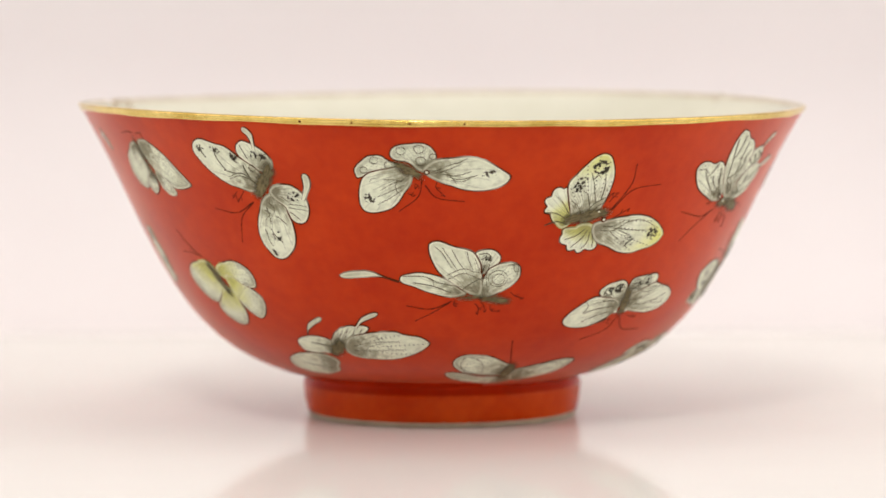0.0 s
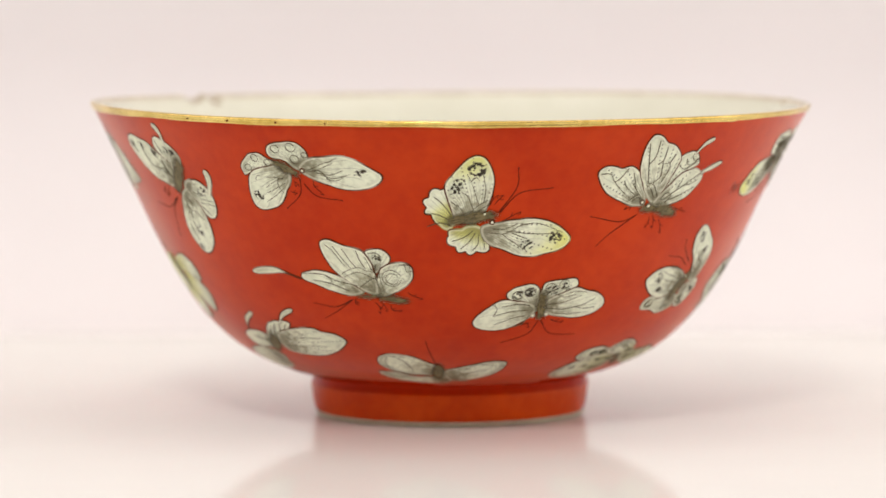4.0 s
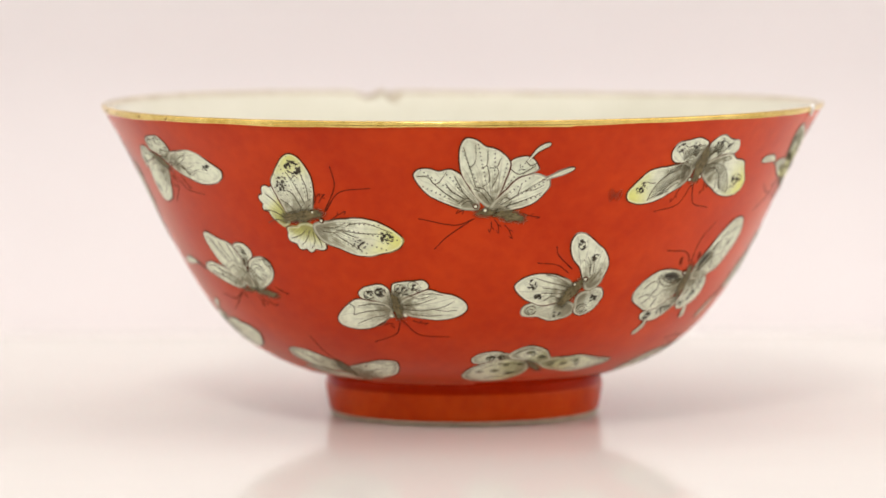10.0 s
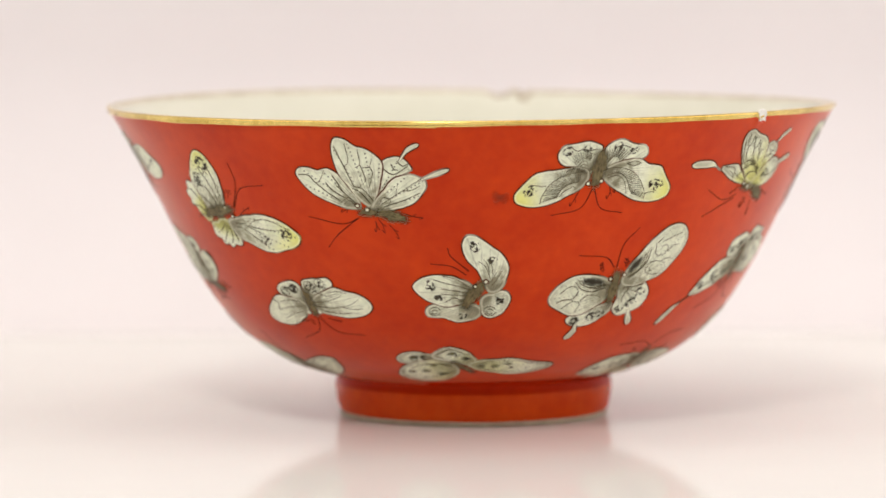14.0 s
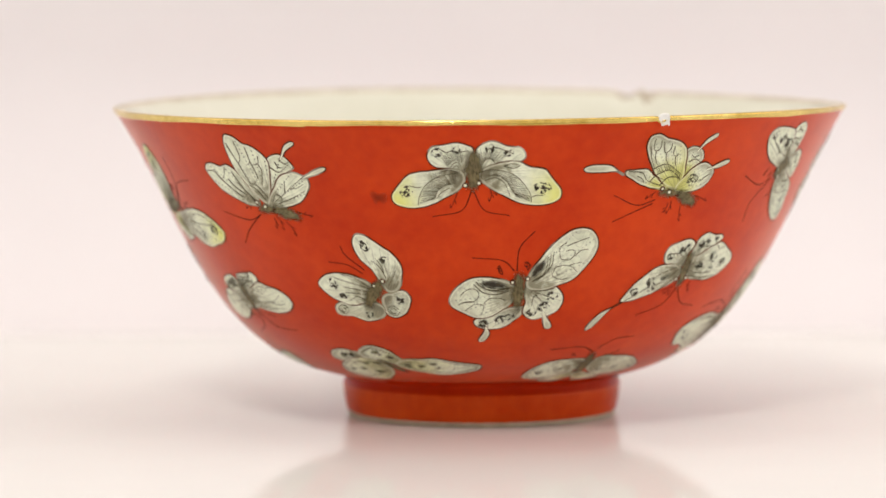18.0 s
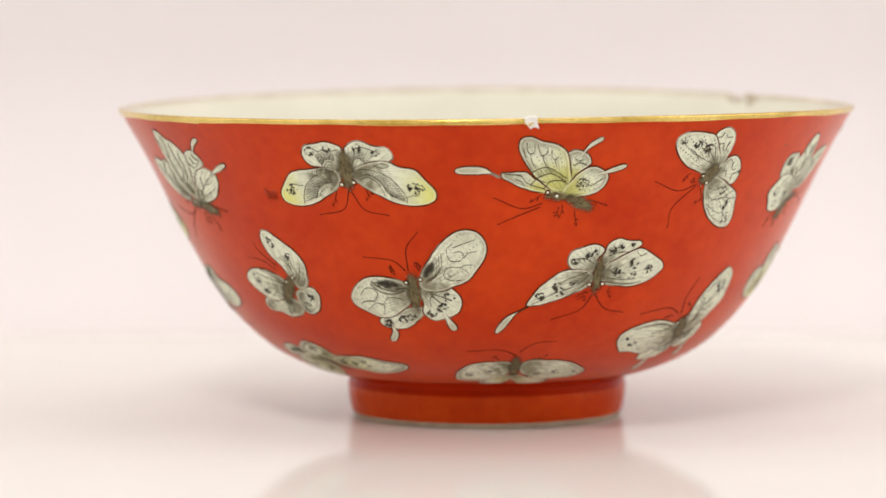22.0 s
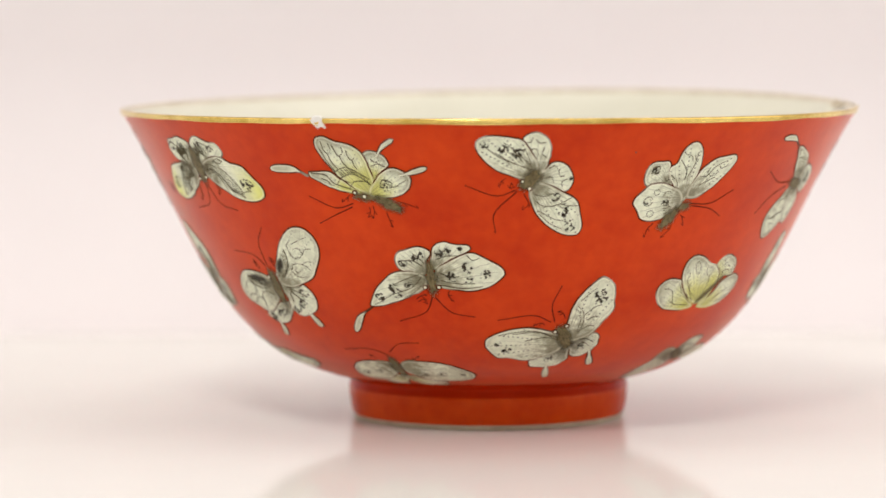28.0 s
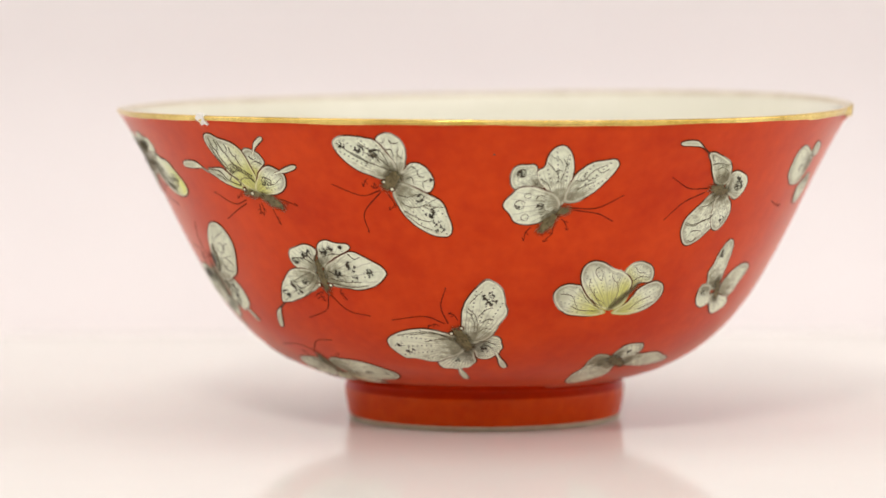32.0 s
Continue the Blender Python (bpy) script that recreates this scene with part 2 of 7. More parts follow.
WORN_LIP = mottled("worn_lip", (0.50, 0.43, 0.31), (0.66, 0.60, 0.48), 200.0, rough=0.35)


def ink_spots(name, dark=(0.025, 0.02, 0.015), light=(0.09, 0.08, 0.055), gap=0.49):
    """Ink that breaks up into separate brush marks."""
    m = mottled(name, dark, light, 900.0, rough=0.5, spec=0.1)
    nodes, links = m.node_tree.nodes, m.node_tree.links
    coords, marks, cut, rim, split, fade, both = (nodes.new("ShaderNode" + k) for k in ("TexCoord", "TexNoise", "MapRange", "UVMap", "SeparateXYZ", "MapRange", "Math"))
    marks.inputs["Scale"].default_value, marks.inputs["Detail"].default_value = 1250.0, 1.0
    cut.inputs[1].default_value, cut.inputs[2].default_value = gap, gap + 0.04
    rim.uv_map = "rim"
    fade.inputs[1].default_value, fade.inputs[2].default_value = 0.0, 0.03
    both.operation = "MULTIPLY"
    links.new(coords.outputs["Object"], marks.inputs["Vector"])
    links.new(marks.outputs["Fac"], cut.inputs[0])
    links.new(rim.outputs[0], split.inputs[0])
    links.new(split.outputs[0], fade.inputs[0])
    links.new(cut.outputs[0], both.inputs[0])
    links.new(fade.outputs[0], both.inputs[1])
    links.new(both.outputs[0], nodes["Principled BSDF"].inputs["Alpha"])
    return m


INK_SPOT = ink_spots("broken_black_ink")
OLIVE_SPOT = fur_paint("olive_green_dabs", (0.10, 0.10, 0.03), (0.24, 0.24, 0.09), 0.12)
BLACK_DAB = fur_paint("soft_black_dabs", (0.02, 0.016, 0.010), (0.07, 0.058, 0.035), 0.12)


# ---------------------------------------------------------------- mesh helpers
def mesh_of(name, bm, mat, smooth=True):
    me = bpy.data.meshes.new(name)
    bm.to_mesh(me)
    bm.free()
    me.materials.append(mat)
    if smooth:
        for p in me.polygons:
            p.use_smooth = True
    return me


def part(name, bm, mat, parent, label="", smooth=True):
    ob = new(name, mesh_of(name, bm, mat, smooth))
    ob.parent = parent
    return tagged(ob, label)


# ---------------------------------------------------------------- the studio
def slab(name, x0, y0, z0, x1, y1, z1, mat, label):
    bm = bmesh.new()
    bmesh.ops.create_cube(bm, size=1.0)
    for v in bm.verts:
        v.co = ((x0 + x1) / 2 + v.co.x * (x1 - x0), (y0 + y1) / 2 + v.co.y * (y1 - y0), (z0 + z1) / 2 + v.co.z * (z1 - z0))
    return tagged(new(name, mesh_of(name, bm, mat, False)), label, "structure", kind="structure")


def studio():
    slab("floor", -1.8, -2.2, -0.80, 1.8, 0.95, -0.74, PAPER, "pale studio floor")
    slab("wall_north", -1.8, 0.95, -0.80, 1.8, 1.03, 2.0, PAPER, "plain pinkish white paper backdrop")
    slab("wall_south", -1.8, -2.28, -0.80, 1.8, -2.2, 2.0, DARK, "dim studio wall behind the camera")
    slab("wall_west", -1.88, -2.28, -0.80, -1.8, 1.03, 2.0, PAPER, "plain white studio wall")
    slab("wall_east", 1.8, -2.28, -0.80, 1.88, 1.03, 2.0, PAPER, "plain white studio wall")
    slab("ceiling", -1.88, -2.28, 2.0, 1.88, 1.03, 2.08, PAPER, "plain white studio ceiling")


def box(bm, x0, y0, z0, x1, y1, z1, bevel=0.0):
    made = bmesh.ops.create_cube(bm, size=1.0)["verts"]
    for v in made:
        v.co = ((x0 + x1) / 2 + v.co.x * (x1 - x0), (y0 + y1) / 2 + v.co.y * (y1 - y0), (z0 + z1) / 2 + v.co.z * (z1 - z0))
    if bevel:
        edges = list({e for v in made for e in v.link_edges})
        bmesh.ops.bevel(bm, geom=edges, offset=bevel, segments=3, affect="EDGES")
    return bm


def bent_sheet(name, path, half, thick, mat, label):
    """A thin sheet, bent along a path of (depth, height) pairs."""
    bm = bmesh.new()
    sides = []
    for x in (-half, half):
        front = [bm.verts.new((x, y, z)) for y, z in path]
        back = []
        for k, (y, z) in enumerate(path):
            y0, z0 = path[max(k - 1, 0)]
            y1, z1 = path[min(k + 1, len(path) - 1)]
            n = math.hypot(y1 - y0, z1 - z0)
            back.append(bm.verts.new((x, y + thick * (z1 - z0) / n, z - thick * (y1 - y0) / n)))
        sides.append((front, back))
    (f0, b0), (f1, b1) = sides
    for k in range(len(path) - 1):
        bm.faces.new((f0[k], f1[k], f1[k + 1], f0[k + 1]))
        bm.faces.new((b0[k], b0[k + 1], b1[k + 1], b1[k]))
        bm.faces.new((f0[k], f0[k + 1], b0[k + 1], b0[k]))
        bm.faces.new((f1[k], b1[k], b1[k + 1], f1[k + 1]))
    for k in (0, -1):
        bm.faces.new((f0[k], b0[k], b1[k], f1[k]))
    bmesh.ops.recalc_face_normals(bm, faces=bm.faces[:])
    return tagged(new(name, mesh_of(name, bm, mat, False)), label, "structure", kind="structure")


def build_sheets():
    """A glossy white sheet under the bowl, and a pinkish one that curves up behind it."""
    bent_sheet("table_sheet", [(-0.62, 0.0), (-0.3, 0.0), (0.0, 0.0), (0.2, 0.0)], 1.25, 0.004, ACRYLIC, "glossy cream white sheet under the bowl")
    path = [(0.2 + 0.08 * math.sin(a), 0.08 - 0.08 * math.cos(a)) for a in (math.pi / 2 * k / 80 for k in range(81))]
    bent_sheet("backdrop", [*path, (0.285, 0.8), (0.29, 1.5)], 1.25, 0.004, BACKDROP, "pinkish white sheet that curves up behind the bowl")


def build_table():
    table = tagged(new("table"), "pale table under the white backdrop sheet", "table")
    part("tabletop", box(bmesh.new(), -1.0, -0.60, -0.034, 1.0, 0.32, -0.004, 0.003), PAPER, table, smooth=False)
    for x in (-0.94, 0.94):
        for y in (-0.54, 0.26):
            part("leg", box(bmesh.new(), x - 0.025, y - 0.025, -0.74, x + 0.025, y + 0.025, -0.034), PAPER, table, smooth=False)
    return table


studio()
build_sheets()
build_table()

# ---------------------------------------------------------------- the bowl
# outer profile, height and radius in mm, from the foot's junction to the lip
WALL = [(9.9, 33.2), (10.4, 35.0), (11.2, 38.0), (12.4, 41.5), (14.6, 46.1), (17.3, 50.45), (20.8, 54.6), (24.6, 58.2),
        (30.0, 62.2), (36.5, 66.1), (44.0, 70.1), (51.0, 73.5), (57.5, 76.7), (62.0, 79.05), (66.2, 81.4), (70.0, 83.65), (72.3, 85.0)]
OVAL = (0.0029, 0.0095)   # the bowl is slightly out of round


def warp(th, z):
    """How the mouth warped in the kiln: rise and widening in mm, strongest at the lip."""
    k = (max(z, 0.0) / 72.3) ** 6
    rise = -0.39 * math.sin(th) - 0.157 * math.cos(2 * th) - 0.448 * math.sin(2 * th) - 0.112 * math.cos(3 * th) + 0.106 * math.sin(3 * th)
    wide = -0.25 + 0.08 * math.cos(2 * th) + 0.30 * math.cos(3 * th) - 0.07 * math.sin(3 * th) + 0.10 * math.cos(4 * th) - 0.17 * math.sin(4 * th)
    return rise * k, wide * k


def smooth_line(points, steps):
    """Catmull-Rom through the points, `steps` pieces to a span."""
    p = [Vector(q) for q in points]
    p = [2 * p[0] - p[1], *p, 2 * p[-1] - p[-2]]
    out = []
    for i in range(1, len(p) - 2):
        for k in range(steps):
            t = k / steps
            out.append(0.5 * (2 * p[i] + (p[i + 1] - p[i - 1]) * t + (2 * p[i - 1] - 5 * p[i] + 4 * p[i + 1] - p[i + 2]) * t * t
                              + (3 * p[i] - p[i - 1] - 3 * p[i + 1] + p[i + 2]) * t ** 3))
    return out + [p[-2]]


LINE = smooth_line(WALL, 8)
ARC = [0.0]
for a, b in zip(LINE, LINE[1:]):
    ARC.append(ARC[-1] + (b - a).length)


def at_height(z):
    """Arc length along the wall at a height, mm."""
    return float(np.interp(z, [p.x for p in LINE], ARC))


LINE_Z, LINE_R, ARC_S = np.array([p.x for p in LINE]), np.array([p.y for p in LINE]), np.array(ARC)
SLOPE_Z, SLOPE_R = np.gradient(LINE_Z, ARC_S), np.gradient(LINE_R, ARC_S)


def wall_point(theta, s, lift=0.0):
    """A place on the outer wall: angle from the front (radians), arc length (mm), lift off the surface (mm); metres."""
    k = min(max(int(np.searchsorted(ARC_S, s)), 1), len(ARC) - 1)
    f = (s - ARC[k - 1]) / (ARC[k] - ARC[k - 1])
    z, r, dz, dr = (float(q[k - 1] + (q[k] - q[k - 1]) * f) for q in (LINE_Z, LINE_R, SLOPE_Z, SLOPE_R))
    rise, wide = warp(theta, z)
    r = (r + wide) * (1 + OVAL[0] * math.cos(2 * theta) + OVAL[1] * math.sin(2 * theta)) + lift * dz
    z = z + rise - lift * dr
    return Vector((r * math.sin(theta), -r * math.cos(theta), z)) * MM


def lathe(profile, n=288, oval=True, close=False, shape=None):
    """A body of revolution from (height, radius) pairs in mm; shape(theta, z, r) may move a ring's point."""
    bm = bmesh.new()
    rings = []
    for z, r in profile:
        ring = []
        for k in range(n):
            th = 2 * math.pi * k / n
            zz, rr = shape(th, z, r) if shape else (z, r)
            rr *= 1 + (OVAL[0] * math.cos(2 * th) + OVAL[1] * math.sin(2 * th) if oval else 0)
            ring.append(bm.verts.new((rr * math.sin(th) * MM, -rr * math.cos(th) * MM, zz * MM)))
        rings.append(ring)
    pairs = list(zip(rings, rings[1:])) + ([(rings[-1], rings[0])] if close else [])
    for a, b in pairs:
        for k in range(n):
            j = (k + 1) % n
            bm.faces.new((a[k], a[j], b[j], b[k]))
    return bm, rings


CHIPS = ((124.6, 1.3, 0.9), (250.5, 3.2, 1.4), (246.2, 1.6, 1.0))   # degrees, half width and depth in mm


def chipped(th, z, r):
    """The lip drops where it is chipped."""
    drop = 0.0
    for at, half, deep in CHIPS:
        off = ((math.degrees(th) - at + 180) % 360 - 180) * math.pi / 180 * 84.0 / half
        drop = max(drop, deep * max(0.0, 1 - abs(off)) ** 0.5 * (1 + 0.25 * math.sin(off * 9)))
    rise, wide = warp(th, z)
    return z + rise - drop * min(1.0, max(0.0, (z - 69.0) / 3.0)), r + wide


def brushed(th, z, r):
    """The gilt's lower edge follows the brush: it wavers, and steps where the stroke ends."""
    z0 = z
    z, r = chipped(th, z, r)
    waver = 0.10 * math.sin(th * 9) + 0.06 * math.sin(th * 23 + 1) + (0.22 if 1.22 < th < 4.0 else 0.0)
    return z + (waver - 0.1) * max(0.0, 1 - (z0 - 71.3) / 0.7), r


def build_bowl():
    bowl = tagged(new("bowl"), "coral red porcelain bowl with white butterflies and chipped gilt rim", "bowl")
    part("outer_wall", lathe([(p.x, p.y) for p in LINE], n=720, shape=chipped)[0], CORAL, bowl, "coral red enamel outer wall")
    # the white inside, from the lip down to the well
    edge = [(72.74, 84.6), (72.74, 84.2), (72.60, 83.8), (72.3, 83.3), (71.7, 82.8)]
    part("lip_edge", lathe([(p.x, p.y) for p in smooth_line(edge, 3)], n=720, shape=chipped)[0], WORN_LIP, bowl, "worn tan edge of the lip")
    inner = [(71.7, 82.8), (70.0, 81.5), (66.2, 79.2), (57.5, 74.4), (44.0, 67.6), (36.5, 63.4), (30.0, 59.2), (24.6, 54.8), (20.0, 49.5),
             (16.5, 42.0), (14.8, 34.0), (14.0, 24.0), (13.8, 12.0), (13.8, 0.05)]
    part("inner_wall", lathe([(p.x, p.y) for p in smooth_line(inner, 5)], n=720, shape=chipped)[0], GLAZE, bowl, "ivory white glazed inside")
    lip = [(71.3, 84.6), (71.4, 84.82), (71.6, 84.95), (71.8, 84.96), (71.95, 85.0), (72.15, 85.17), (72.42, 85.22), (72.65, 84.98), (72.74, 84.6)]
    part("gilt_rim", lathe([(p.x, p.y) for p in smooth_line(lip, 3)], n=720, shape=brushed)[0], GILT, bowl, "worn gold band along the lip")
    foot = [(1.2, 31.55), (1.8, 31.85), (4.0, 32.3), (6.8, 32.65), (7.8, 32.45), (8.8, 32.05), (9.5, 32.15), (9.9, 33.2)]
    part("foot_ring", lathe([(p.x, p.y) for p in smooth_line(foot, 4)], oval=False)[0], FOOT_CORAL, bowl, "coral red foot ring")
    # a thin darker band laid over the crease: painted shade under the overhanging wall
    crease_band = [(7.5, 32.57), (8.8, 32.11), (9.44, 32.21), (9.82, 33.2), (10.33, 35.0), (10.8, 36.8), (11.1, 37.8)]
    part("foot_crease_shade", lathe([(p.x, p.y) for p in smooth_line(crease_band, 4)], oval=False)[0], SHADED_CORAL, bowl, "painted shade in the crease above the foot")
    rest = [(1.2, 31.55), (0.5, 31.35), (0.0, 30.8), (0.0, 29.0), (0.6, 28.4), (9.0, 28.0), (9.6, 26.0), (9.6, 0.05)]
    part("foot_edge", lathe(rest, oval=False)[0], BISCUIT, bowl, "unglazed greyish foot edge")
    return bowl


bowl = build_bowl()


# ---------------------------------------------------------------- painted butterflies
# Each is painted in opaque enamel that stands slightly proud of the wall. Places on it are millimetres from its
# middle: along the wall's girth and up the wall's slope.
LAYER = {}


def butterfly(degrees, height, label):
    ob = new("butterfly")
    ob.parent = bowl
    tagged(ob, label)
    LAYER[ob.name] = [radians(degrees), at_height(height), 0.05]
    return ob


def place(b, x, y, lift):
    th0, s0, _ = LAYER[b.name]
    s = min(s0 + y, ARC[-1] - 0.3)
    return wall_point(th0 + x / float(np.interp(s, ARC_S, LINE_R)), s, lift)


def next_layer(b, step=0.045):
    LAYER[b.name][2] += step
    return LAYER[b.name][2]


def closed_curve(points, steps):
    p = [Vector(q) for q in points]
    n, out = len(p), []
    for i in range(n):
        a, b, c, d = p[i - 1], p[i], p[(i + 1) % n], p[(i + 2) % n]
        for k in range(steps):
            t = k / steps
            out.append(0.5 * (2 * b + (c - a) * t + (2 * a - 5 * b + 4 * c - d) * t * t + (3 * b - a - 3 * c + d) * t ** 3))
    return out


def edge_distances(points, outline):
    """How far inside the outline each point lies, mm."""
    a = np.array([(q.x, q.y) for q in outline])
    d = np.roll(a, -1, axis=0) - a
    p = np.array([(q.x, q.y) for q in points])[:, None, :]
    t = np.clip(((p - a) * d).sum(2) / np.maximum((d * d).sum(1), 1e-9), 0, 1)
    return np.sqrt(((a + d * t[:, :, None] - p) ** 2).sum(2)).min(1)


def enamel_patch(b, name, mat, outline, base, axis, length, dome=0.03, step=0.02):
    """A thin raised patch of enamel inside an outline, with coordinates for its painted veins."""
    lift = next_layer(b, step)
    bm = bmesh.new()
    fan, rim = bm.loops.layers.uv.new("fan"), bm.loops.layers.uv.new("rim")
    mid = sum(outline, Vector((0, 0))) / len(outline)
    side = Vector((-axis.y, axis.x))
    rings, info = [], {}
    for f in (1.0, 1.0, 0.955, 0.9, 0.8, 0.65, 0.45, 0.2):
        skirt = len(rings) == 0
        ring = []
        inside = [mid + (q - mid) * f for q in outline]
        deep = edge_distances(inside, outline)
        for p, e in zip(inside, deep):
            e = 0.0 if f == 1.0 else float(e)
            v = bm.verts.new(place(b, p.x, p.y, 0.0 if skirt else lift + dome * min(1.0, e / 0.5)))
            rel = p - base
            a, c = rel.dot(axis), rel.dot(side)
            info[v] = (a / length, math.atan2(c, a + 0.22 * length) / math.pi + 0.5, e / 10.0, max(0.0, a + 0.22 * length) / 50.0)
            ring.append(v)
        rings.append(ring)
    n = len(outline)
    for r0, r1 in zip(rings, rings[1:]):
        for k in range(n):
            bm.faces.new((r0[k], r0[(k + 1) % n], r1[(k + 1) % n], r1[k]))
    bm.faces.new(rings[-1])
    for k in range(n):
        bm.edges.get((rings[1][k], rings[1][(k + 1) % n])).smooth = False
    bm.normal_update()
    skirt_faces = {face for v in rings[0] for face in v.link_faces}
    for face in bm.faces:
        for loop in face.loops:
            u, phi, e, a = info[loop.vert]
            e = 0.0 if face in skirt_faces else e
            loop[fan].uv = (u, phi)
            loop[rim].uv = (e, a)
    bmesh.ops.recalc_face_normals(bm, faces=bm.faces[:])
    return part(name, bm, mat, b)


def wing(b, kind, mat, middle, root, reach):
    """A wing about its middle: its reach in twenty-four directions, counted from the one that leads away from the root."""
    middle, root = Vector(middle), Vector(root)
    axis = (middle - root).normalized()
    ahead = math.atan2(axis.y, axis.x)
    pts = []
    for k, r in enumerate(reach):
        a = ahead + 2 * math.pi * k / len(reach)
        pts.append(middle + Vector((math.cos(a), math.sin(a))) * (r + 0.32 + 0.75 * max(0.0, -math.cos(2 * math.pi * k / len(reach)) - 0.75) * 4))   # the drawn outline lies outside the white, the root under the body
    outline = closed_curve(pts, 3)
    length = max((q - root).dot(axis) for q in outline)
    if mat in (LEMON_SCALLOP, RIBBED):
        # a lobed outer margin
        deep = 0.12 if mat is LEMON_SCALLOP else 0.04
        for k, q in enumerate(outline):
            a = 2 * math.pi * k / len(outline)
            outer = max(0.0, math.cos(a / 2)) if a < math.pi else max(0.0, math.cos(math.pi - a / 2))
            outline[k] = middle + (q - middle) * (1 + deep * outer * (abs(math.sin(a * 4.0)) * 2 - 1.1))
    return enamel_patch(b, kind + "wing", mat, outline, root, axis, length)


def tail(b, root, mid, end, width):
    """A spoon-shaped tail that trails from a hindwing: a narrow stalk and a round end."""
    root, mid, end = Vector(root), Vector(mid), Vector(end)
    width = width + 0.35
    root, end = root + (root - mid).normalized() * 0.9, end + (end - mid).normalized() * 0.3
    line = smooth_line([root, mid, end], 10)
    neck = 0.26 if (end - root).length > 8.6 else 0.62
    left, right = [], []
    for k, p in enumerate(line):
        t = k / (len(line) - 1)
        d = (line[min(k + 1, len(line) - 1)] - line[max(k - 1, 0)]).normalized()
        swell = min(1.0, max(0.0, (t - 0.22) / 0.40))
        w = neck + (1 - neck) * swell * swell * (3 - 2 * swell)
        if t > 0.80:
            w *= max(0.12, math.sqrt(max(0.0, 1 - ((t - 0.80) / 0.20) ** 2)))
        left.append(p + Vector((-d.y, d.x)) * w * width * 0.5)
        right.append(p - Vector((-d.y, d.x)) * w * width * 0.5)
    return strip(b, "tail", TAIL, [(left, right)], 0.03, next_layer(b, 0.01), True)


def strip(b, name, mat, lines, dome, lift, capped=False):
    """Long narrow patches between pairs of edges, as one painted mark."""
    bm = bmesh.new()
    fan, rim = bm.loops.layers.uv.new("fan"), bm.loops.layers.uv.new("rim")
    info = {}
    cross = (0.0, 0.0, 0.15, 0.32, 0.5, 0.68, 0.85, 1.0, 1.0) if capped else (0.0, 0.0, 0.5, 1.0, 1.0)
    for left, right in lines:
        rows = []
        for k, (a, c) in enumerate(zip(left, right)):
            row, half = [], (a - c).length / 2
            for j, f in enumerate(cross):
                p = a.lerp(c, f)
                e = half * 2 * min(f, 1 - f)
                low = j in (0, len(cross) - 1)
                v = bm.verts.new(place(b, p.x, p.y, 0.0 if low else lift + dome * min(1.0, e * 3)))
                info[v] = (0.6 + 0.42 * k / (len(left) - 1), 0.5, (min(e, 0.10 + 0.5 * (len(left) - 1 - k)) if capped else e) / 10.0, 0.1)
                row.append(v)
            rows.append(row)
        for r0, r1 in zip(rows, rows[1:]):
            for j in range(len(cross) - 1):
                bm.faces.new((r0[j], r0[j + 1], r1[j + 1], r1[j]))
            for j in (1, len(cross) - 2):
                bm.edges.get((r0[j], r1[j])).smooth = False
    for face in bm.faces:
        for loop in face.loops:
            u, phi, e, a = info[loop.vert]
            loop[fan].uv, loop[rim].uv = (u, phi), (e, a)
    bmesh.ops.recalc_face_normals(bm, faces=bm.faces[:])
    return part(name, bm, mat, b)


def stroke(points, steps, width, taper=0.0, waver=0.0, seed=0):
    """The two edges of a brush stroke through some points."""
    line = smooth_line(points, steps)
    rng = random.Random(seed)
    left, right = [], []
    for k, p in enumerate(line):
        d = (line[min(k + 1, len(line) - 1)] - line[max(k - 1, 0)]).normalized()
        w = width * 0.5 * (1 + taper * (0.5 - k / (len(line) - 1))) * (1 + waver * rng.uniform(-1, 1))
        left.append(p + Vector((-d.y, d.x)) * w)
        right.append(p - Vector((-d.y, d.x)) * w)
    return left, right


def trunk(b, head, end, width):
    """A furry body, drawn as one tapering lozenge."""
    head, end = Vector(head), Vector(end)
    axis = (end - head).normalized()
    head, end, width = head - axis * 0.5, end + axis * 0.6, width * 0.93
    length = (end - head).length
    side = Vector((-axis.y, axis.x))
    pts = [head]
    for u, w in ((0.08, 0.42), (0.35, 0.62), (0.65, 0.6), (0.92, 0.4)):
        pts.append(head + axis * (u * length) + side * (w * width))
    pts.append(end)
    for u, w in ((0.92, 0.4), (0.65, 0.6), (0.35, 0.62), (0.08, 0.42)):
        pts.append(head + axis * (u * length) - side * (w * width))
    outline = closed_curve(pts, 5)
    rng = random.Random(int(length * 1000))
    mid = (head + end) / 2
    outline = [mid + (q - mid) * (1 + rng.uniform(-0.09, 0.10)) for q in outline]
    return enamel_patch(b, "body", FUR, outline, head, axis, length, 0.07)


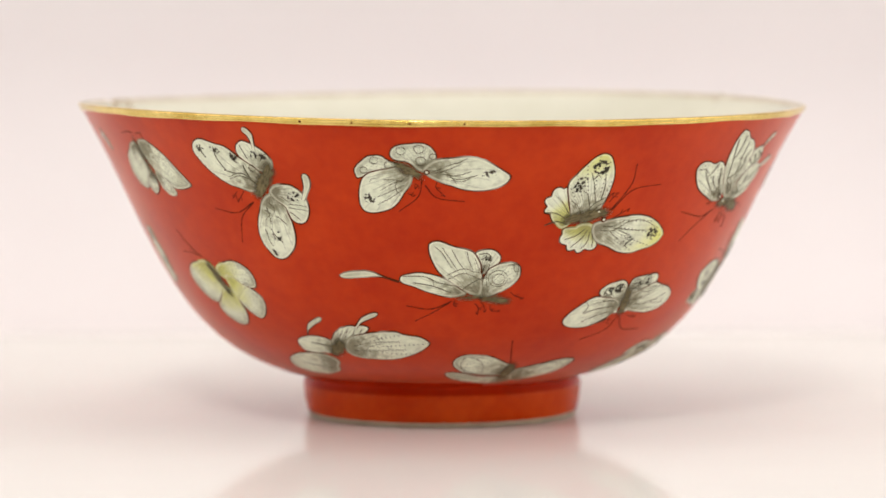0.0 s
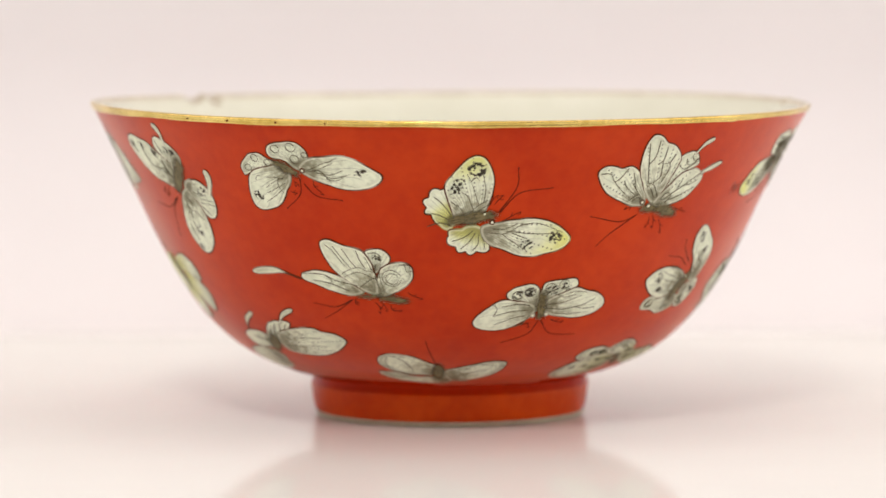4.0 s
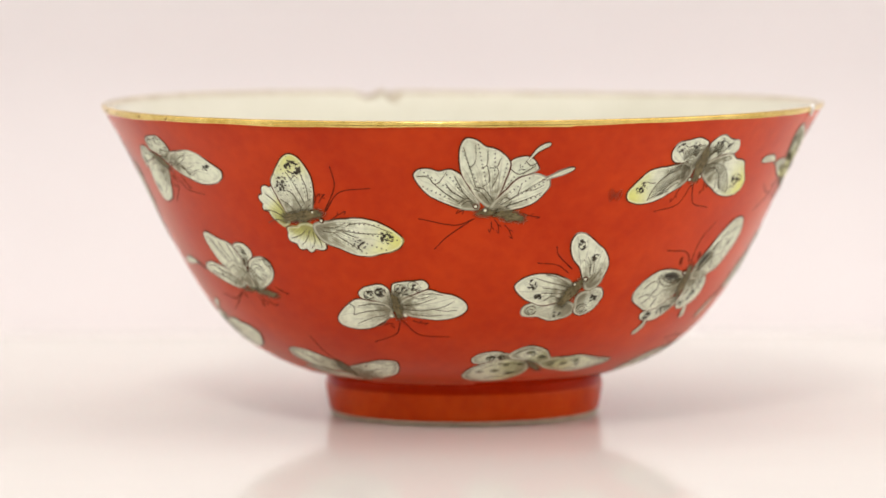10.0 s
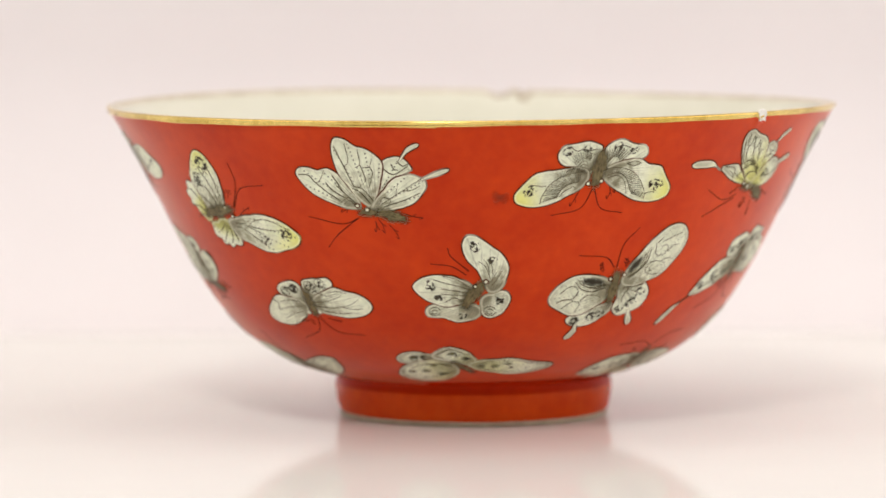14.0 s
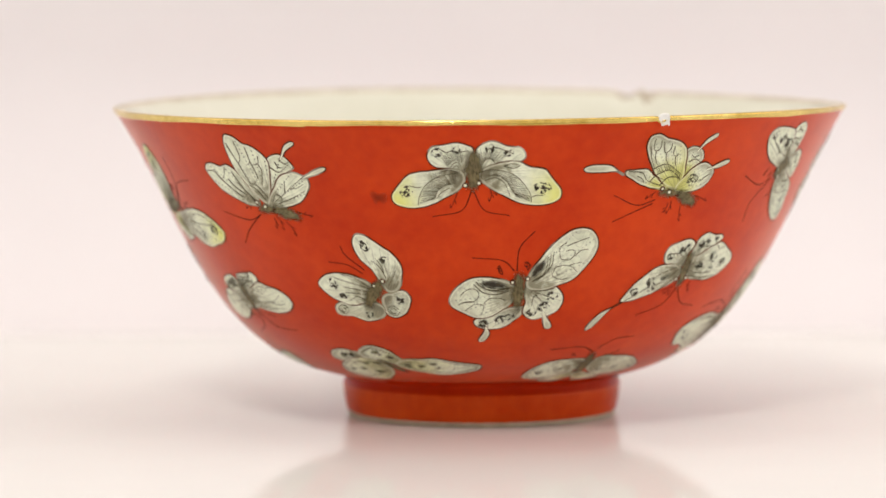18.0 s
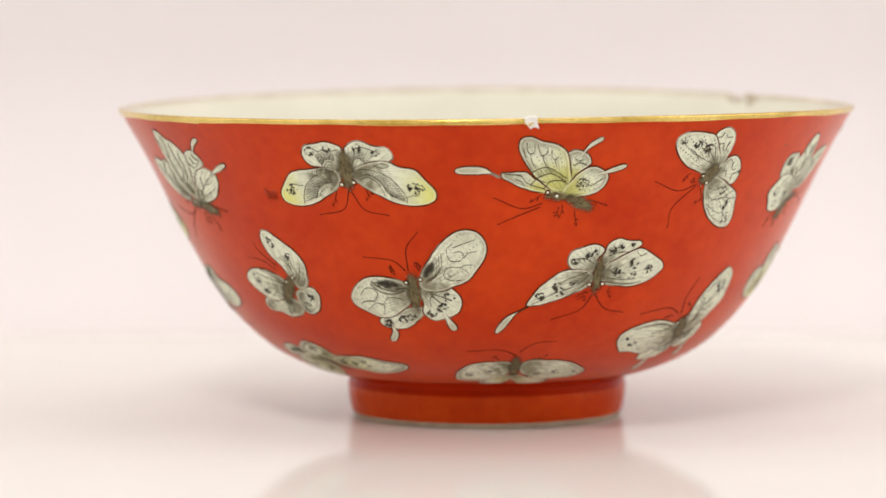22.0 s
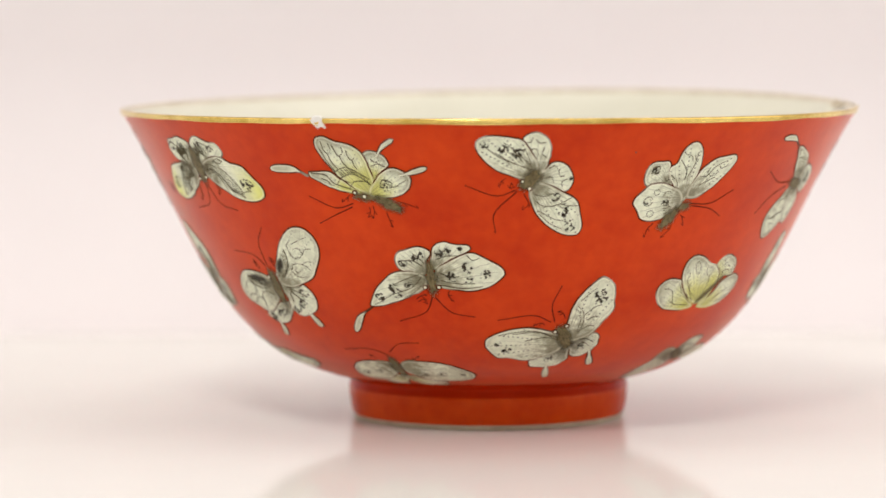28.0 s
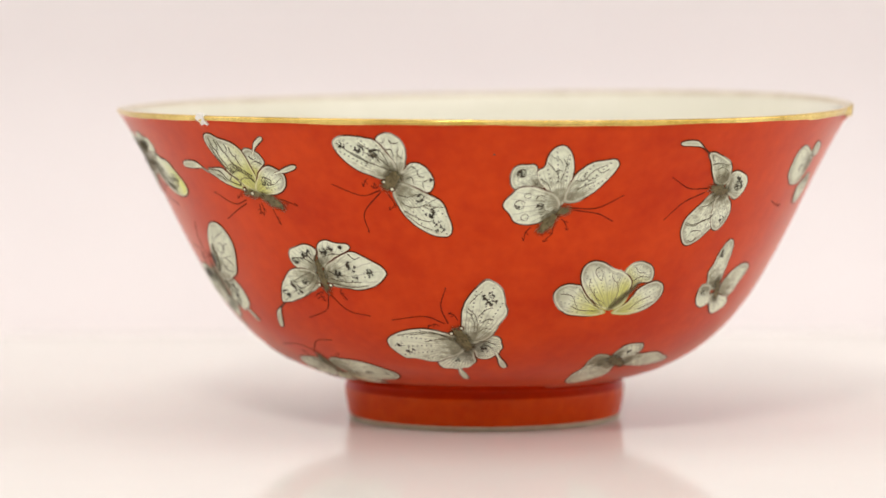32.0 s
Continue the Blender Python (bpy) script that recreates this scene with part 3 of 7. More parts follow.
def feeler(b, name, start, mid, end):
    """A hair-thin curved stroke: an antenna with a small club, or a jointed leg with two barbs."""
    start, mid, end = Vector(start), Vector(mid), Vector(end)
    seed = int(abs(start.x * 100) + 7)
    if name == "antenna":
        tip = end + (end - mid).normalized() * 0.5
        lines = [stroke([start, mid, end], 9, 0.235, 0.5, 0.25, seed), stroke([end, (end + tip) / 2, tip], 3, 0.26, 0.6, 0.1, seed)]
    else:
        lines = [stroke([start, mid, end], 5, 0.20, 0.3, 0.2, seed)]
        for at, to, turn in ((mid, end, 1.1), (end, mid, 0.7)):
            d = (to - at).normalized() * 0.75
            c, s = math.cos(turn), math.sin(turn) * (1 if seed % 2 else -1)
            hook = Vector((d.x * c - d.y * s, d.x * s + d.y * c))
            lines.append(stroke([at, at + hook * 0.6, at + hook + d * 0.4], 3, 0.19, 0.5, 0.1, seed))
    return strip(b, name, INK_LINE, lines, 0.0, 0.035)


def vein(b, *points):
    """A fine drawn line on a wing."""
    p = [Vector(q) for q in points]
    if len(p) == 2:
        p.insert(1, (p[0] + p[1]) / 2)
    return strip(b, "vein", INK_FINE, [stroke(p, 6, 0.118, 0.5, 0.2, int(abs(p[0].x * 100) + 3))], 0.0, LAYER[b.name][2] + 0.055)


def ring(b, at, radius):
    """A small drawn circle on a wing."""
    at = Vector(at)
    turn = [Vector((math.cos(a), math.sin(a))) for a in (0.3 + 5.8 * k / 24 for k in range(25))]
    left = [at + q * (radius + 0.055) for q in turn]
    right = [at + q * (radius - 0.055) for q in turn]
    return strip(b, "ring_mark", INK_FINE, [(left, right)], 0.0, LAYER[b.name][2] + 0.055)


def eye(b, at, size=0.67):
    at = Vector(at)
    outline = [at + Vector((math.cos(a), math.sin(a))) * size for a in (2 * math.pi * k / 14 for k in range(14))]
    return enamel_patch(b, "eye", PLAIN, outline, at - Vector((size * 2, 0)), Vector((1, 0)), size * 4, 0.06)


def dab(b, at, long, short, degrees, mat):
    """One soft-edged oval touch of the brush: half lengths in mm, and its lean."""
    at, a0 = Vector(at), radians(degrees)
    rng = random.Random(int(at.x * 37 + at.y * 101))
    along, across = Vector((math.cos(a0), math.sin(a0))), Vector((-math.sin(a0), math.cos(a0)))
    outline = [at + (along * (math.cos(a) * long) + across * (math.sin(a) * short)) * rng.uniform(0.88, 1.1) for a in (2 * math.pi * k / 20 for k in range(20))]
    return enamel_patch(b, "ink_spot", mat, outline, at - along * long, along, long * 2, 0.0, 0.012)


def blot(b, at, size, mat=None):
    """A dab of broken ink marks."""
    if mat:
        return dab(b, at, size, size * 0.75, 20.0 * size, mat)
    at = Vector(at)
    rng = random.Random(int(at.x * 37 + at.y * 101 + size * 11))
    lean, squash = rng.uniform(0, math.pi), rng.uniform(0.7, 0.95)
    outline = []
    for k in range(24):
        a = 2 * math.pi * k / 24
        r = size * 0.72 * rng.uniform(0.85, 1.1)
        q = Vector((math.cos(a) * r, math.sin(a) * r * squash))
        outline.append(at + Vector((q.x * math.cos(lean) - q.y * math.sin(lean), q.x * math.sin(lean) + q.y * math.cos(lean))))
    return enamel_patch(b, "ink_spot", INK_SPOT, outline, at - Vector((size, 0)), Vector((1, 0)), size * 2, 0.0, 0.012)


def hatching(b, inner, outer, count):
    """Many fine lines from one curve to another."""
    one, two = (smooth_line([Vector(q) for q in c], 12) for c in (inner, outer))
    rng = random.Random(count)
    lines = []
    for k in range(count):
        f = (k + 0.5) / count
        p, q = one[round(f * (len(one) - 1))], two[round(f * (len(two) - 1))]
        q = p.lerp(q, rng.uniform(0.85, 1.0))
        lines.append(stroke([p, (p + q) / 2, q], 3, 0.075, 0.6, 0.2, k))
    return tagged(strip(b, "hatching", INK_FINE, lines, 0.0, LAYER[b.name][2] + 0.055), "fine grey ink hatching", kind="stuff")


def smear(name, mat, degrees, height, outline, lift, label):
    """A flat mark on the wall or the lip that belongs to no butterfly."""
    th0, s0 = radians(degrees), at_height(min(height, 72.2))
    bm = bmesh.new()
    fan, rim = bm.loops.layers.uv.new("fan"), bm.loops.layers.uv.new("rim")
    ring, low, info = [], [], {}
    curve = closed_curve(outline, 5)
    for q in curve:
        s = min(s0 + q.y, ARC[-1])
        extra = max(0.0, s0 + q.y - ARC[-1])
        r = float(np.interp(s, ARC_S, LINE_R))
        up = Vector((0, 0, extra * MM))
        for line, high in ((low, 0.0), (ring, lift)):
            v = bm.verts.new(wall_point(th0 + q.x / r, s, high) + up)
            info[v] = 0.0
            line.append(v)
    c = sum((q for q in curve), Vector((0, 0))) / len(curve)
    mid = bm.verts.new(wall_point(th0 + c.x / 80.0, min(s0 + c.y, ARC[-1]), lift + 0.03))
    info[mid] = 0.075
    n = len(ring)
    for k in range(n):
        bm.faces.new((low[k], low[(k + 1) % n], ring[(k + 1) % n], ring[k]))
        bm.faces.new((ring[k], ring[(k + 1) % n], mid))
        bm.edges.get((ring[k], ring[(k + 1) % n])).smooth = False
    for face in bm.faces:
        for loop in face.loops:
            loop[rim].uv = (info[loop.vert], 0.0)
    bmesh.ops.recalc_face_normals(bm, faces=bm.faces[:])
    return part(name, bm, mat, bowl, label)


def lip_stain(corners, label):
    """A stain on the white inside of the lip; its corners as degrees and heights in mm."""
    bm = bmesh.new()
    rim = bm.loops.layers.uv.new("rim")
    curve = closed_curve(corners, 5)
    mid = sum(curve, Vector((0, 0))) / len(curve)
    rings, info = [], {}
    for f in (1.0, 0.75, 0.5, 0.25):
        ring = []
        for q in curve:
            at, z = mid + (q - mid) * f
            th = radians(at)
            zz, r = chipped(th, z, float(np.interp(z, (66.2, 70.0, 71.7, 72.3, 72.60, 72.74), (79.2, 81.5, 82.8, 83.3, 83.8, 84.2))))
            r = (r - 0.06) * (1 + OVAL[0] * math.cos(2 * th) + OVAL[1] * math.sin(2 * th))
            v = bm.verts.new(Vector((r * math.sin(th), -r * math.cos(th), zz + 0.03)) * MM)
            info[v] = (1 - f) * 0.22
            ring.append(v)
        rings.append(ring)
    n = len(curve)
    for a, b in zip(rings, rings[1:]):
        for k in range(n):
            bm.faces.new((a[k], a[(k + 1) % n], b[(k + 1) % n], b[k]))
    bm.faces.new(rings[-1])
    for face in bm.faces:
        for loop in face.loops:
            loop[rim].uv = (info[loop.vert], 0.0)
    return part("lip_stain", bm, STAIN, bowl, label)


def wear():
    """Chips, a brown stain in the enamel and dark flecks in the gilding."""
    smear("rim_chip", BARE, 124.6, 71.4, ((-1.5, 1.0), (-0.9, 1.9), (1.0, 1.9), (1.3, 0.5), (1.7, -0.8), (0.8, -0.4), (-0.2, -0.8), (-0.8, 0.1)), 0.48, "white bare chip in the gilt lip")
    smear("stain", RED_STAIN, 79.5, 55.2, ((-1.9, 0.9), (-1.2, 1.9), (0.2, 1.0), (1.6, 1.5), (2.0, -0.3), (0.9, -1.6), (0.0, -0.9), (-1.0, -1.7), (-1.6, -0.6)), 0.02, "dull brown stain in the red enamel")
    for at in (3.3, 355.5, 347.0, 339.0):
        smear("gilt_fleck", INK_LINE, at, 71.9, ((-0.25, 0.05), (0.05, 0.18), (0.3, 0.0), (0.0, -0.14)), 0.36, "dark fleck worn in the gilding")
    lip_stain(((252.6, 72.7), (251.0, 71.9), (248.8, 72.0), (247.4, 71.6), (246.6, 70.2), (245.4, 69.9), (244.7, 71.0), (244.3, 72.5), (246.0, 73.0), (249.0, 72.9)), "brown stain along the chipped lip")
    smear("speck", INK, 173.5, 65.2, ((-0.2, 0.1), (0.1, 0.2), (0.25, -0.1), (-0.1, -0.2)), 0.03, "tiny dark speck in the enamel")


def paint_butterflies():
    b = butterfly(302.4, 57.8, "moth with folded grey-white speckled wings")
    wing(b, "fore", MURKY, (6.0, 2.9), (-0.1, 8.5), (7.5, 8.7, 5.9, 4.5, 3.9, 3.6, 3.6, 3.7, 4.2, 4.9, 5.8, 7.0, 8.3, 7.1, 5.9, 5.1, 4.5, 4.2, 4.0, 4.1, 4.3, 4.8, 5.5, 6.3))
    wing(b, "hind", MURKY, (3.8, -1.8), (1.9, 0.9), (2.9, 3.3, 3.1, 2.3, 1.9, 1.7, 1.7, 1.7, 1.8, 2.0, 2.3, 2.8, 3.3, 3.0, 2.6, 2.4, 2.2, 2.0, 1.9, 1.8, 1.9, 2.0, 2.2, 2.5))
    wing(b, "fore", MURKY, (-6.0, 2.5), (-3.2, 7.9), (5.4, 5.4, 5.3, 4.8, 4.5, 4.4, 4.3, 4.1, 4.2, 4.7, 5.6, 6.1, 6.1, 5.3, 4.6, 4.3, 4.2, 4.3, 4.4, 4.6, 4.9, 5.3, 5.4, 5.5))
    wing(b, "hind", MURKY, (-2.0, -1.6), (-1.8, 0.7), (2.5, 2.2, 2.1, 2.0, 2.0, 2.0, 2.1, 2.3, 2.5, 2.8, 2.9, 2.7, 2.3, 2.0, 1.9, 1.9, 2.0, 2.1, 2.4, 2.5, 2.5, 2.5, 2.6, 2.7))
    trunk(b, (-2.2, 9.7), (0.2, -1.2), 2.0)
    feeler(b, "antenna", (-1.8, 11.0), (-3.9, 11.2), (-7.3, 10.9))
    feeler(b, "antenna", (-0.2, 10.9), (1.9, 11.1), (2.3, 10.0))

    b = butterfly(329.4, 57.2, "white butterfly with banded body and tailed hindwings")
    wing(b, "fore", VEINED, (-9.0, 5.1), (-1.4, 0.0), (9.5, 9.2, 7.2, 5.9, 5.1, 4.6, 4.5, 4.5, 4.9, 5.4, 6.2, 8.0, 9.2, 9.5, 7.6, 5.9, 4.7, 4.4, 4.4, 4.6, 4.8, 5.1, 6.2, 8.3))
    wing(b, "hind", VEINED, (-0.4, 7.8), (1.4, 4.5), (4.0, 4.2, 4.4, 4.3, 4.0, 3.4, 3.0, 2.7, 2.7, 2.7, 3.0, 3.3, 3.7, 4.2, 4.5, 4.5, 3.9, 3.3, 2.9, 2.7, 2.6, 2.7, 2.9, 3.4))
    tail(b, (0.3, 9.9), (0.4, 12.8), (-1.0, 14.5), 1.7)
    wing(b, "fore", VEINED, (0.3, -10.4), (0.9, -2.6), (7.7, 6.9, 6.1, 5.5, 5.0, 4.7, 4.5, 4.6, 4.9, 5.5, 6.8, 8.3, 7.8, 6.7, 5.7, 5.1, 4.8, 4.6, 4.7, 5.0, 5.4, 6.0, 6.6, 7.6))
    wing(b, "hind", VEINED, (6.4, -3.7), (1.9, -1.9), (3.8, 3.6, 3.5, 3.5, 3.6, 3.7, 3.9, 4.2, 4.4, 4.7, 4.9, 5.0, 4.8, 3.4, 2.7, 2.4, 2.5, 3.0, 4.1, 4.9, 5.2, 5.0, 4.5, 4.1))
    tail(b, (9.5, -2.3), (11.0, 0.6), (11.2, 3.4), 1.8)
    trunk(b, (3.6, 5.7), (-2.7, -2.9), 3.6)
    feeler(b, "antenna", (-4.0, -4.0), (-9.6, -6.9), (-15.6, -6.2))
    feeler(b, "antenna", (-4.1, -4.2), (-8.5, -8.1), (-10.4, -13.9))
    feeler(b, "leg", (-7.8, -1.5), (-8.7, -2.3), (-9.5, -3.3))
    feeler(b, "leg", (-6.0, -1.5), (-7.3, -2.9), (-8.4, -4.3))
    vein(b, (-8.8, 1.6), (-5.8, 2.5), (-3.2, 1.7), (-1.4, 0.4))
    vein(b, (-8.9, 2.1), (-5.4, 3.2), (-2.6, 1.9))
    vein(b, (-15.1, 9.7), (-15.0, 7.9), (-14.2, 6.7))
    vein(b, (-11.1, 9.5), (-11.1, 7.0), (-10.0, 5.0), (-9.3, 3.7))
    vein(b, (-10.6, 9.1), (-10.4, 8.0), (-9.2, 8.6))
    vein(b, (-6.5, 8.1), (-6.5, 6.6), (-5.4, 5.8))
    vein(b, (-9.7, 3.8), (-7.2, 3.2), (-4.3, 3.0))
    vein(b, (-3.2, 10.3), (-2.7, 8.4), (-2.1, 6.9))
    ring(b, (-1.7, 4.5), 0.8)
    vein(b, (1.1, 6.5), (2.4, 8.0), (3.3, 8.2))
    vein(b, (-4.0, 5.2), (-3.6, 3.6), (-2.8, 1.9))
    vein(b, (-0.7, -4.9), (-0.5, -7.3), (-0.6, -9.2))
    vein(b, (-1.2, -10.1), (-0.2, -12.5), (1.2, -13.9))
    vein(b, (-2.6, -10.7), (-2.3, -13.5), (-1.6, -14.9))
    vein(b, (1.1, -7.2), (2.4, -8.1), (3.5, -9.5))
    vein(b, (-1.4, -5.9), (-0.2, -6.7), (-2.0, -8.4))
    vein(b, (0.2, -3.9), (1.2, -5.7), (-0.2, -7.8))
    vein(b, (5.0, -5.0), (7.4, -5.3), (9.8, -5.7))
    vein(b, (5.3, -4.2), (7.7, -4.3), (9.7, -4.7))
    vein(b, (5.1, -6.1), (6.3, -7.1), (7.1, -8.0))
    vein(b, (3.9, -2.3), (5.2, -3.3), (6.1, -3.2))
    blot(b, (-15.1, 9.1), 2)
    blot(b, (-11.0, 8.7), 2)
    blot(b, (-5.8, 7.6), 2)
    blot(b, (-0.4, 8.0), 2)
    blot(b, (2.1, 7.6), 1.5)
    blot(b, (7.1, -2.3), 2.5)
    blot(b, (0.0, -12.2), 2.5)
    blot(b, (-1.6, -16.4), 1.6)

    b = butterfly(354.8, 61.7, "white butterfly with round-lobed grey-scrolled hindwings")
    wing(b, "hind", SMOKY, (1.6, 3.8), (3.1, 0.2), (2.9, 3.3, 4.0, 4.8, 5.2, 5.1, 4.1, 2.7, 2.4, 2.4, 2.6, 3.1, 3.9, 4.2, 4.3, 4.5, 4.6, 4.4, 4.1, 3.8, 3.5, 3.1, 2.9, 2.8))
    wing(b, "hind", SMOKY, (-7.1, 0.7), (0.0, -0.1), (3.9, 4.6, 4.8, 4.8, 2.2, 1.7, 1.5, 1.5, 1.5, 1.7, 2.1, 3.1, 7.1, 4.2, 3.2, 3.0, 3.0, 2.9, 2.8, 2.7, 2.8, 2.9, 3.0, 3.3))
    wing(b, "fore", VEINED, (13.1, -1.0), (4.0, -0.5), (8.8, 6.6, 5.5, 4.9, 4.5, 4.3, 4.2, 4.3, 4.6, 5.3, 6.6, 8.0, 9.1, 6.8, 5.5, 4.7, 4.3, 4.1, 4.1, 4.3, 4.7, 5.5, 6.6, 8.1))
    wing(b, "fore", VEINED, (-5.7, -5.0), (0.1, -1.0), (6.3, 6.8, 6.4, 5.7, 5.2, 4.9, 4.6, 4.4, 4.4, 4.6, 5.2, 6.0, 7.0, 6.9, 5.8, 5.1, 4.8, 4.7, 4.9, 5.0, 5.0, 5.0, 5.2, 5.6))
    trunk(b, (-2.8, 1.8), (2.8, -1.9), 2.9)
    eye(b, (4.0, -0.6))
    feeler(b, "antenna", (2.9, -2.6), (1.9, -6.8), (-2.0, -10.2))
    feeler(b, "antenna", (3.5, -4.0), (5.9, -7.1), (11.3, -8.0))
    feeler(b, "leg", (1.2, -3.6), (1.9, -4.0), (1.3, -4.9))
    feeler(b, "leg", (-0.3, -6.0), (0.4, -6.4), (1.3, -6.4))
    feeler(b, "leg", (6.0, -3.2), (5.9, -4.7), (7.7, -6.7))
    ring(b, (-9.7, -0.2), 0.8)
    ring(b, (-7.3, 2.3), 0.9)
    ring(b, (-4.2, 1.2), 0.8)
    ring(b, (-1.3, 4.8), 1.0)
    ring(b, (2.6, 5.3), 1.1)
    ring(b, (5.5, 3.4), 0.7)
    ring(b, (2.9, 2.2), 1.1)
    vein(b, (-0.9, -2.5), (-3.5, -3.5), (-6.2, -5.2))
    vein(b, (-1.0, -3.9), (-3.6, -5.3), (-7.0, -6.9))
    vein(b, (-1.5, -5.1), (-4.3, -7.2), (-7.0, -8.8))
    vein(b, (-1.3, -3.0), (-3.4, -2.5), (-5.5, -2.6))
    vein(b, (-2.4, -2.5), (-2.9, -3.9), (-2.7, -5.3), (-1.9, -6.4))
    vein(b, (-8.5, -3.2), (-8.0, -2.4), (-7.1, -2.1))
    vein(b, (5.1, -0.6), (7.6, 0.5), (10.3, 1.9))
    vein(b, (6.7, -0.8), (9.3, 0.4), (11.5, 1.5))
    vein(b, (7.5, -1.1), (10.3, -1.5), (13.6, -0.4))
    vein(b, (8.3, -1.6), (11.0, -2.4), (14.8, -1.4))
    vein(b, (9.2, -2.5), (11.4, -3.0), (13.2, -2.1))
    vein(b, (5.5, -0.8), (8.0, -0.5), (9.6, -2.4), (10.2, -3.5))
    vein(b, (10.2, 1.6), (11.4, 2.1), (12.8, 2.9))
    blot(b, (-8.7, -7.2), 2.2)
    blot(b, (16.7, -1.3), 1.6)
    blot(b, (18.1, -0.8), 1.4)

    b = butterfly(25.8, 50.3, "pale yellow and white butterfly with scalloped hindwings")
    wing(b, "hind", LEMON_SCALLOP, (-7.6, 3.2), (-4.6, 0.2), (4.0, 3.7, 3.4, 3.2, 3.1, 3.1, 2.8, 2.9, 3.6, 4.6, 5.2, 4.8, 4.2, 3.5, 2.9, 2.6, 2.5, 2.6, 2.9, 3.5, 4.5, 4.9, 4.5, 4.2))
    wing(b, "hind", LEMON_SCALLOP, (-1.1, -5.1), (-0.3, -2.2), (3.2, 3.2, 3.2, 3.5, 4.0, 4.6, 4.9, 4.5, 4.1, 3.7, 3.5, 3.2, 3.1, 3.0, 3.1, 3.4, 3.9, 4.8, 5.0, 4.4, 4.0, 3.6, 3.3, 3.2))
    wing(b, "fore", LEMON_TIP, (-1.2, 8.1), (0.0, 0.4), (7.2, 6.0, 5.4, 5.1, 5.3, 5.5, 5.4, 5.4, 5.8, 6.7, 7.9, 7.9, 7.9, 6.4, 5.6, 5.2, 4.9, 4.8, 5.0, 5.4, 6.0, 6.9, 8.1, 8.3))
    wing(b, "fore", LEMON_TIP, (11.8, -4.4), (2.5, -1.6), (8.8, 9.5, 8.0, 6.7, 5.8, 5.1, 4.8, 4.6, 4.7, 5.0, 5.6, 6.6, 9.7, 9.4, 8.1, 6.3, 5.5, 5.1, 4.9, 4.8, 4.9, 5.2, 5.7, 7.1))
    trunk(b, (-6.1, -0.4), (4.8, 1.5), 3.3)
    eye(b, (2.0, 1.6))
    eye(b, (3.7, -0.5))
    feeler(b, "antenna", (5.0, 1.8), (8.8, 8.1), (9.0, 12.9))
    feeler(b, "antenna", (5.3, 1.8), (9.6, 6.7), (16.4, 7.8))
    feeler(b, "leg", (2.9, 3.5), (3.8, 5.3), (4.8, 6.3))
    feeler(b, "leg", (4.1, 3.9), (5.1, 5.3), (6.1, 6.1))
    feeler(b, "leg", (5.8, -0.4), (7.9, 0.9), (9.9, 2.0))
    vein(b, (-1.8, -1.2), (-0.3, 2.9), (2.8, 5.2))
    vein(b, (-1.1, -1.2), (0.5, 2.1), (3.0, 4.2))
    vein(b, (-1.8, -0.7), (-3.0, 2.7), (-5.4, 4.7))
    vein(b, (-0.5, 2.7), (-1.7, 6.0), (-3.1, 7.0))
    vein(b, (0.6, 4.0), (-0.7, 8.5), (-2.1, 11.8))
    vein(b, (1.8, 4.8), (2.0, 8.5), (1.1, 12.6))
    vein(b, (-1.2, 9.7), (-0.2, 10.9), (0.6, 10.1))
    vein(b, (3.9, -2.2), (6.7, -2.2), (9.2, -0.9))
    vein(b, (3.4, -3.2), (6.6, -3.3), (10.1, -1.3))
    vein(b, (6.7, -2.7), (12.3, -3.5), (18.0, -3.6))
    vein(b, (5.9, -3.5), (8.6, -5.7), (11.4, -7.8))
    vein(b, (9.7, -1.4), (13.8, -0.9), (19.4, -3.3))
    vein(b, (8.1, -3.2), (10.3, -4.3), (11.5, -4.7))
    vein(b, (-5.1, -1.4), (-7.6, -0.6), (-10.2, -1.5))
    vein(b, (-5.3, -0.2), (-7.8, 1.4), (-10.7, 1.8))
    vein(b, (-5.2, 1.4), (-6.9, 3.9), (-9.0, 5.9))
    vein(b, (-0.4, -2.6), (-2.3, -4.3), (-4.9, -5.2))
    vein(b, (0.2, -3.0), (-0.9, -5.1), (-2.9, -7.2))
    vein(b, (0.9, -3.4), (0.8, -5.9), (-0.4, -7.7))
    vein(b, (1.6, -3.9), (2.2, -5.9), (2.1, -7.3))
    blot(b, (-3.8, 8.4), 3.2)
    blot(b, (0.0, 12.9), 3.2)
    blot(b, (17.7, -4.4), 2.6)
    blot(b, (11.5, -6.2), 2.2)

    b = butterfly(58.5, 59.1, "white dotted swallowtail butterfly with grey furry body")
    wing(b, "hind", DOTTED, (4.7, 1.7), (-0.3, -6.0), (5.2, 4.8, 4.2, 3.8, 3.3, 2.8, 2.4, 2.3, 2.3, 2.6, 3.2, 4.7, 9.2, 3.8, 2.5, 2.0, 1.7, 1.7, 1.7, 1.9, 2.7, 4.9, 5.1, 5.2))
    tail(b, (7.7, 5.8), (9.4, 8.0), (11.9, 9.5), 1.3)
    wing(b, "fore", DOTTED, (-10.3, -1.5), (-3.8, -6.5), (7.5, 7.7, 6.1, 5.0, 4.3, 3.9, 3.6, 3.6, 3.8, 4.3, 5.1, 6.4, 8.2, 6.7, 5.6, 4.8, 4.5, 4.3, 4.3, 4.4, 4.5, 4.3, 4.3, 5.9))
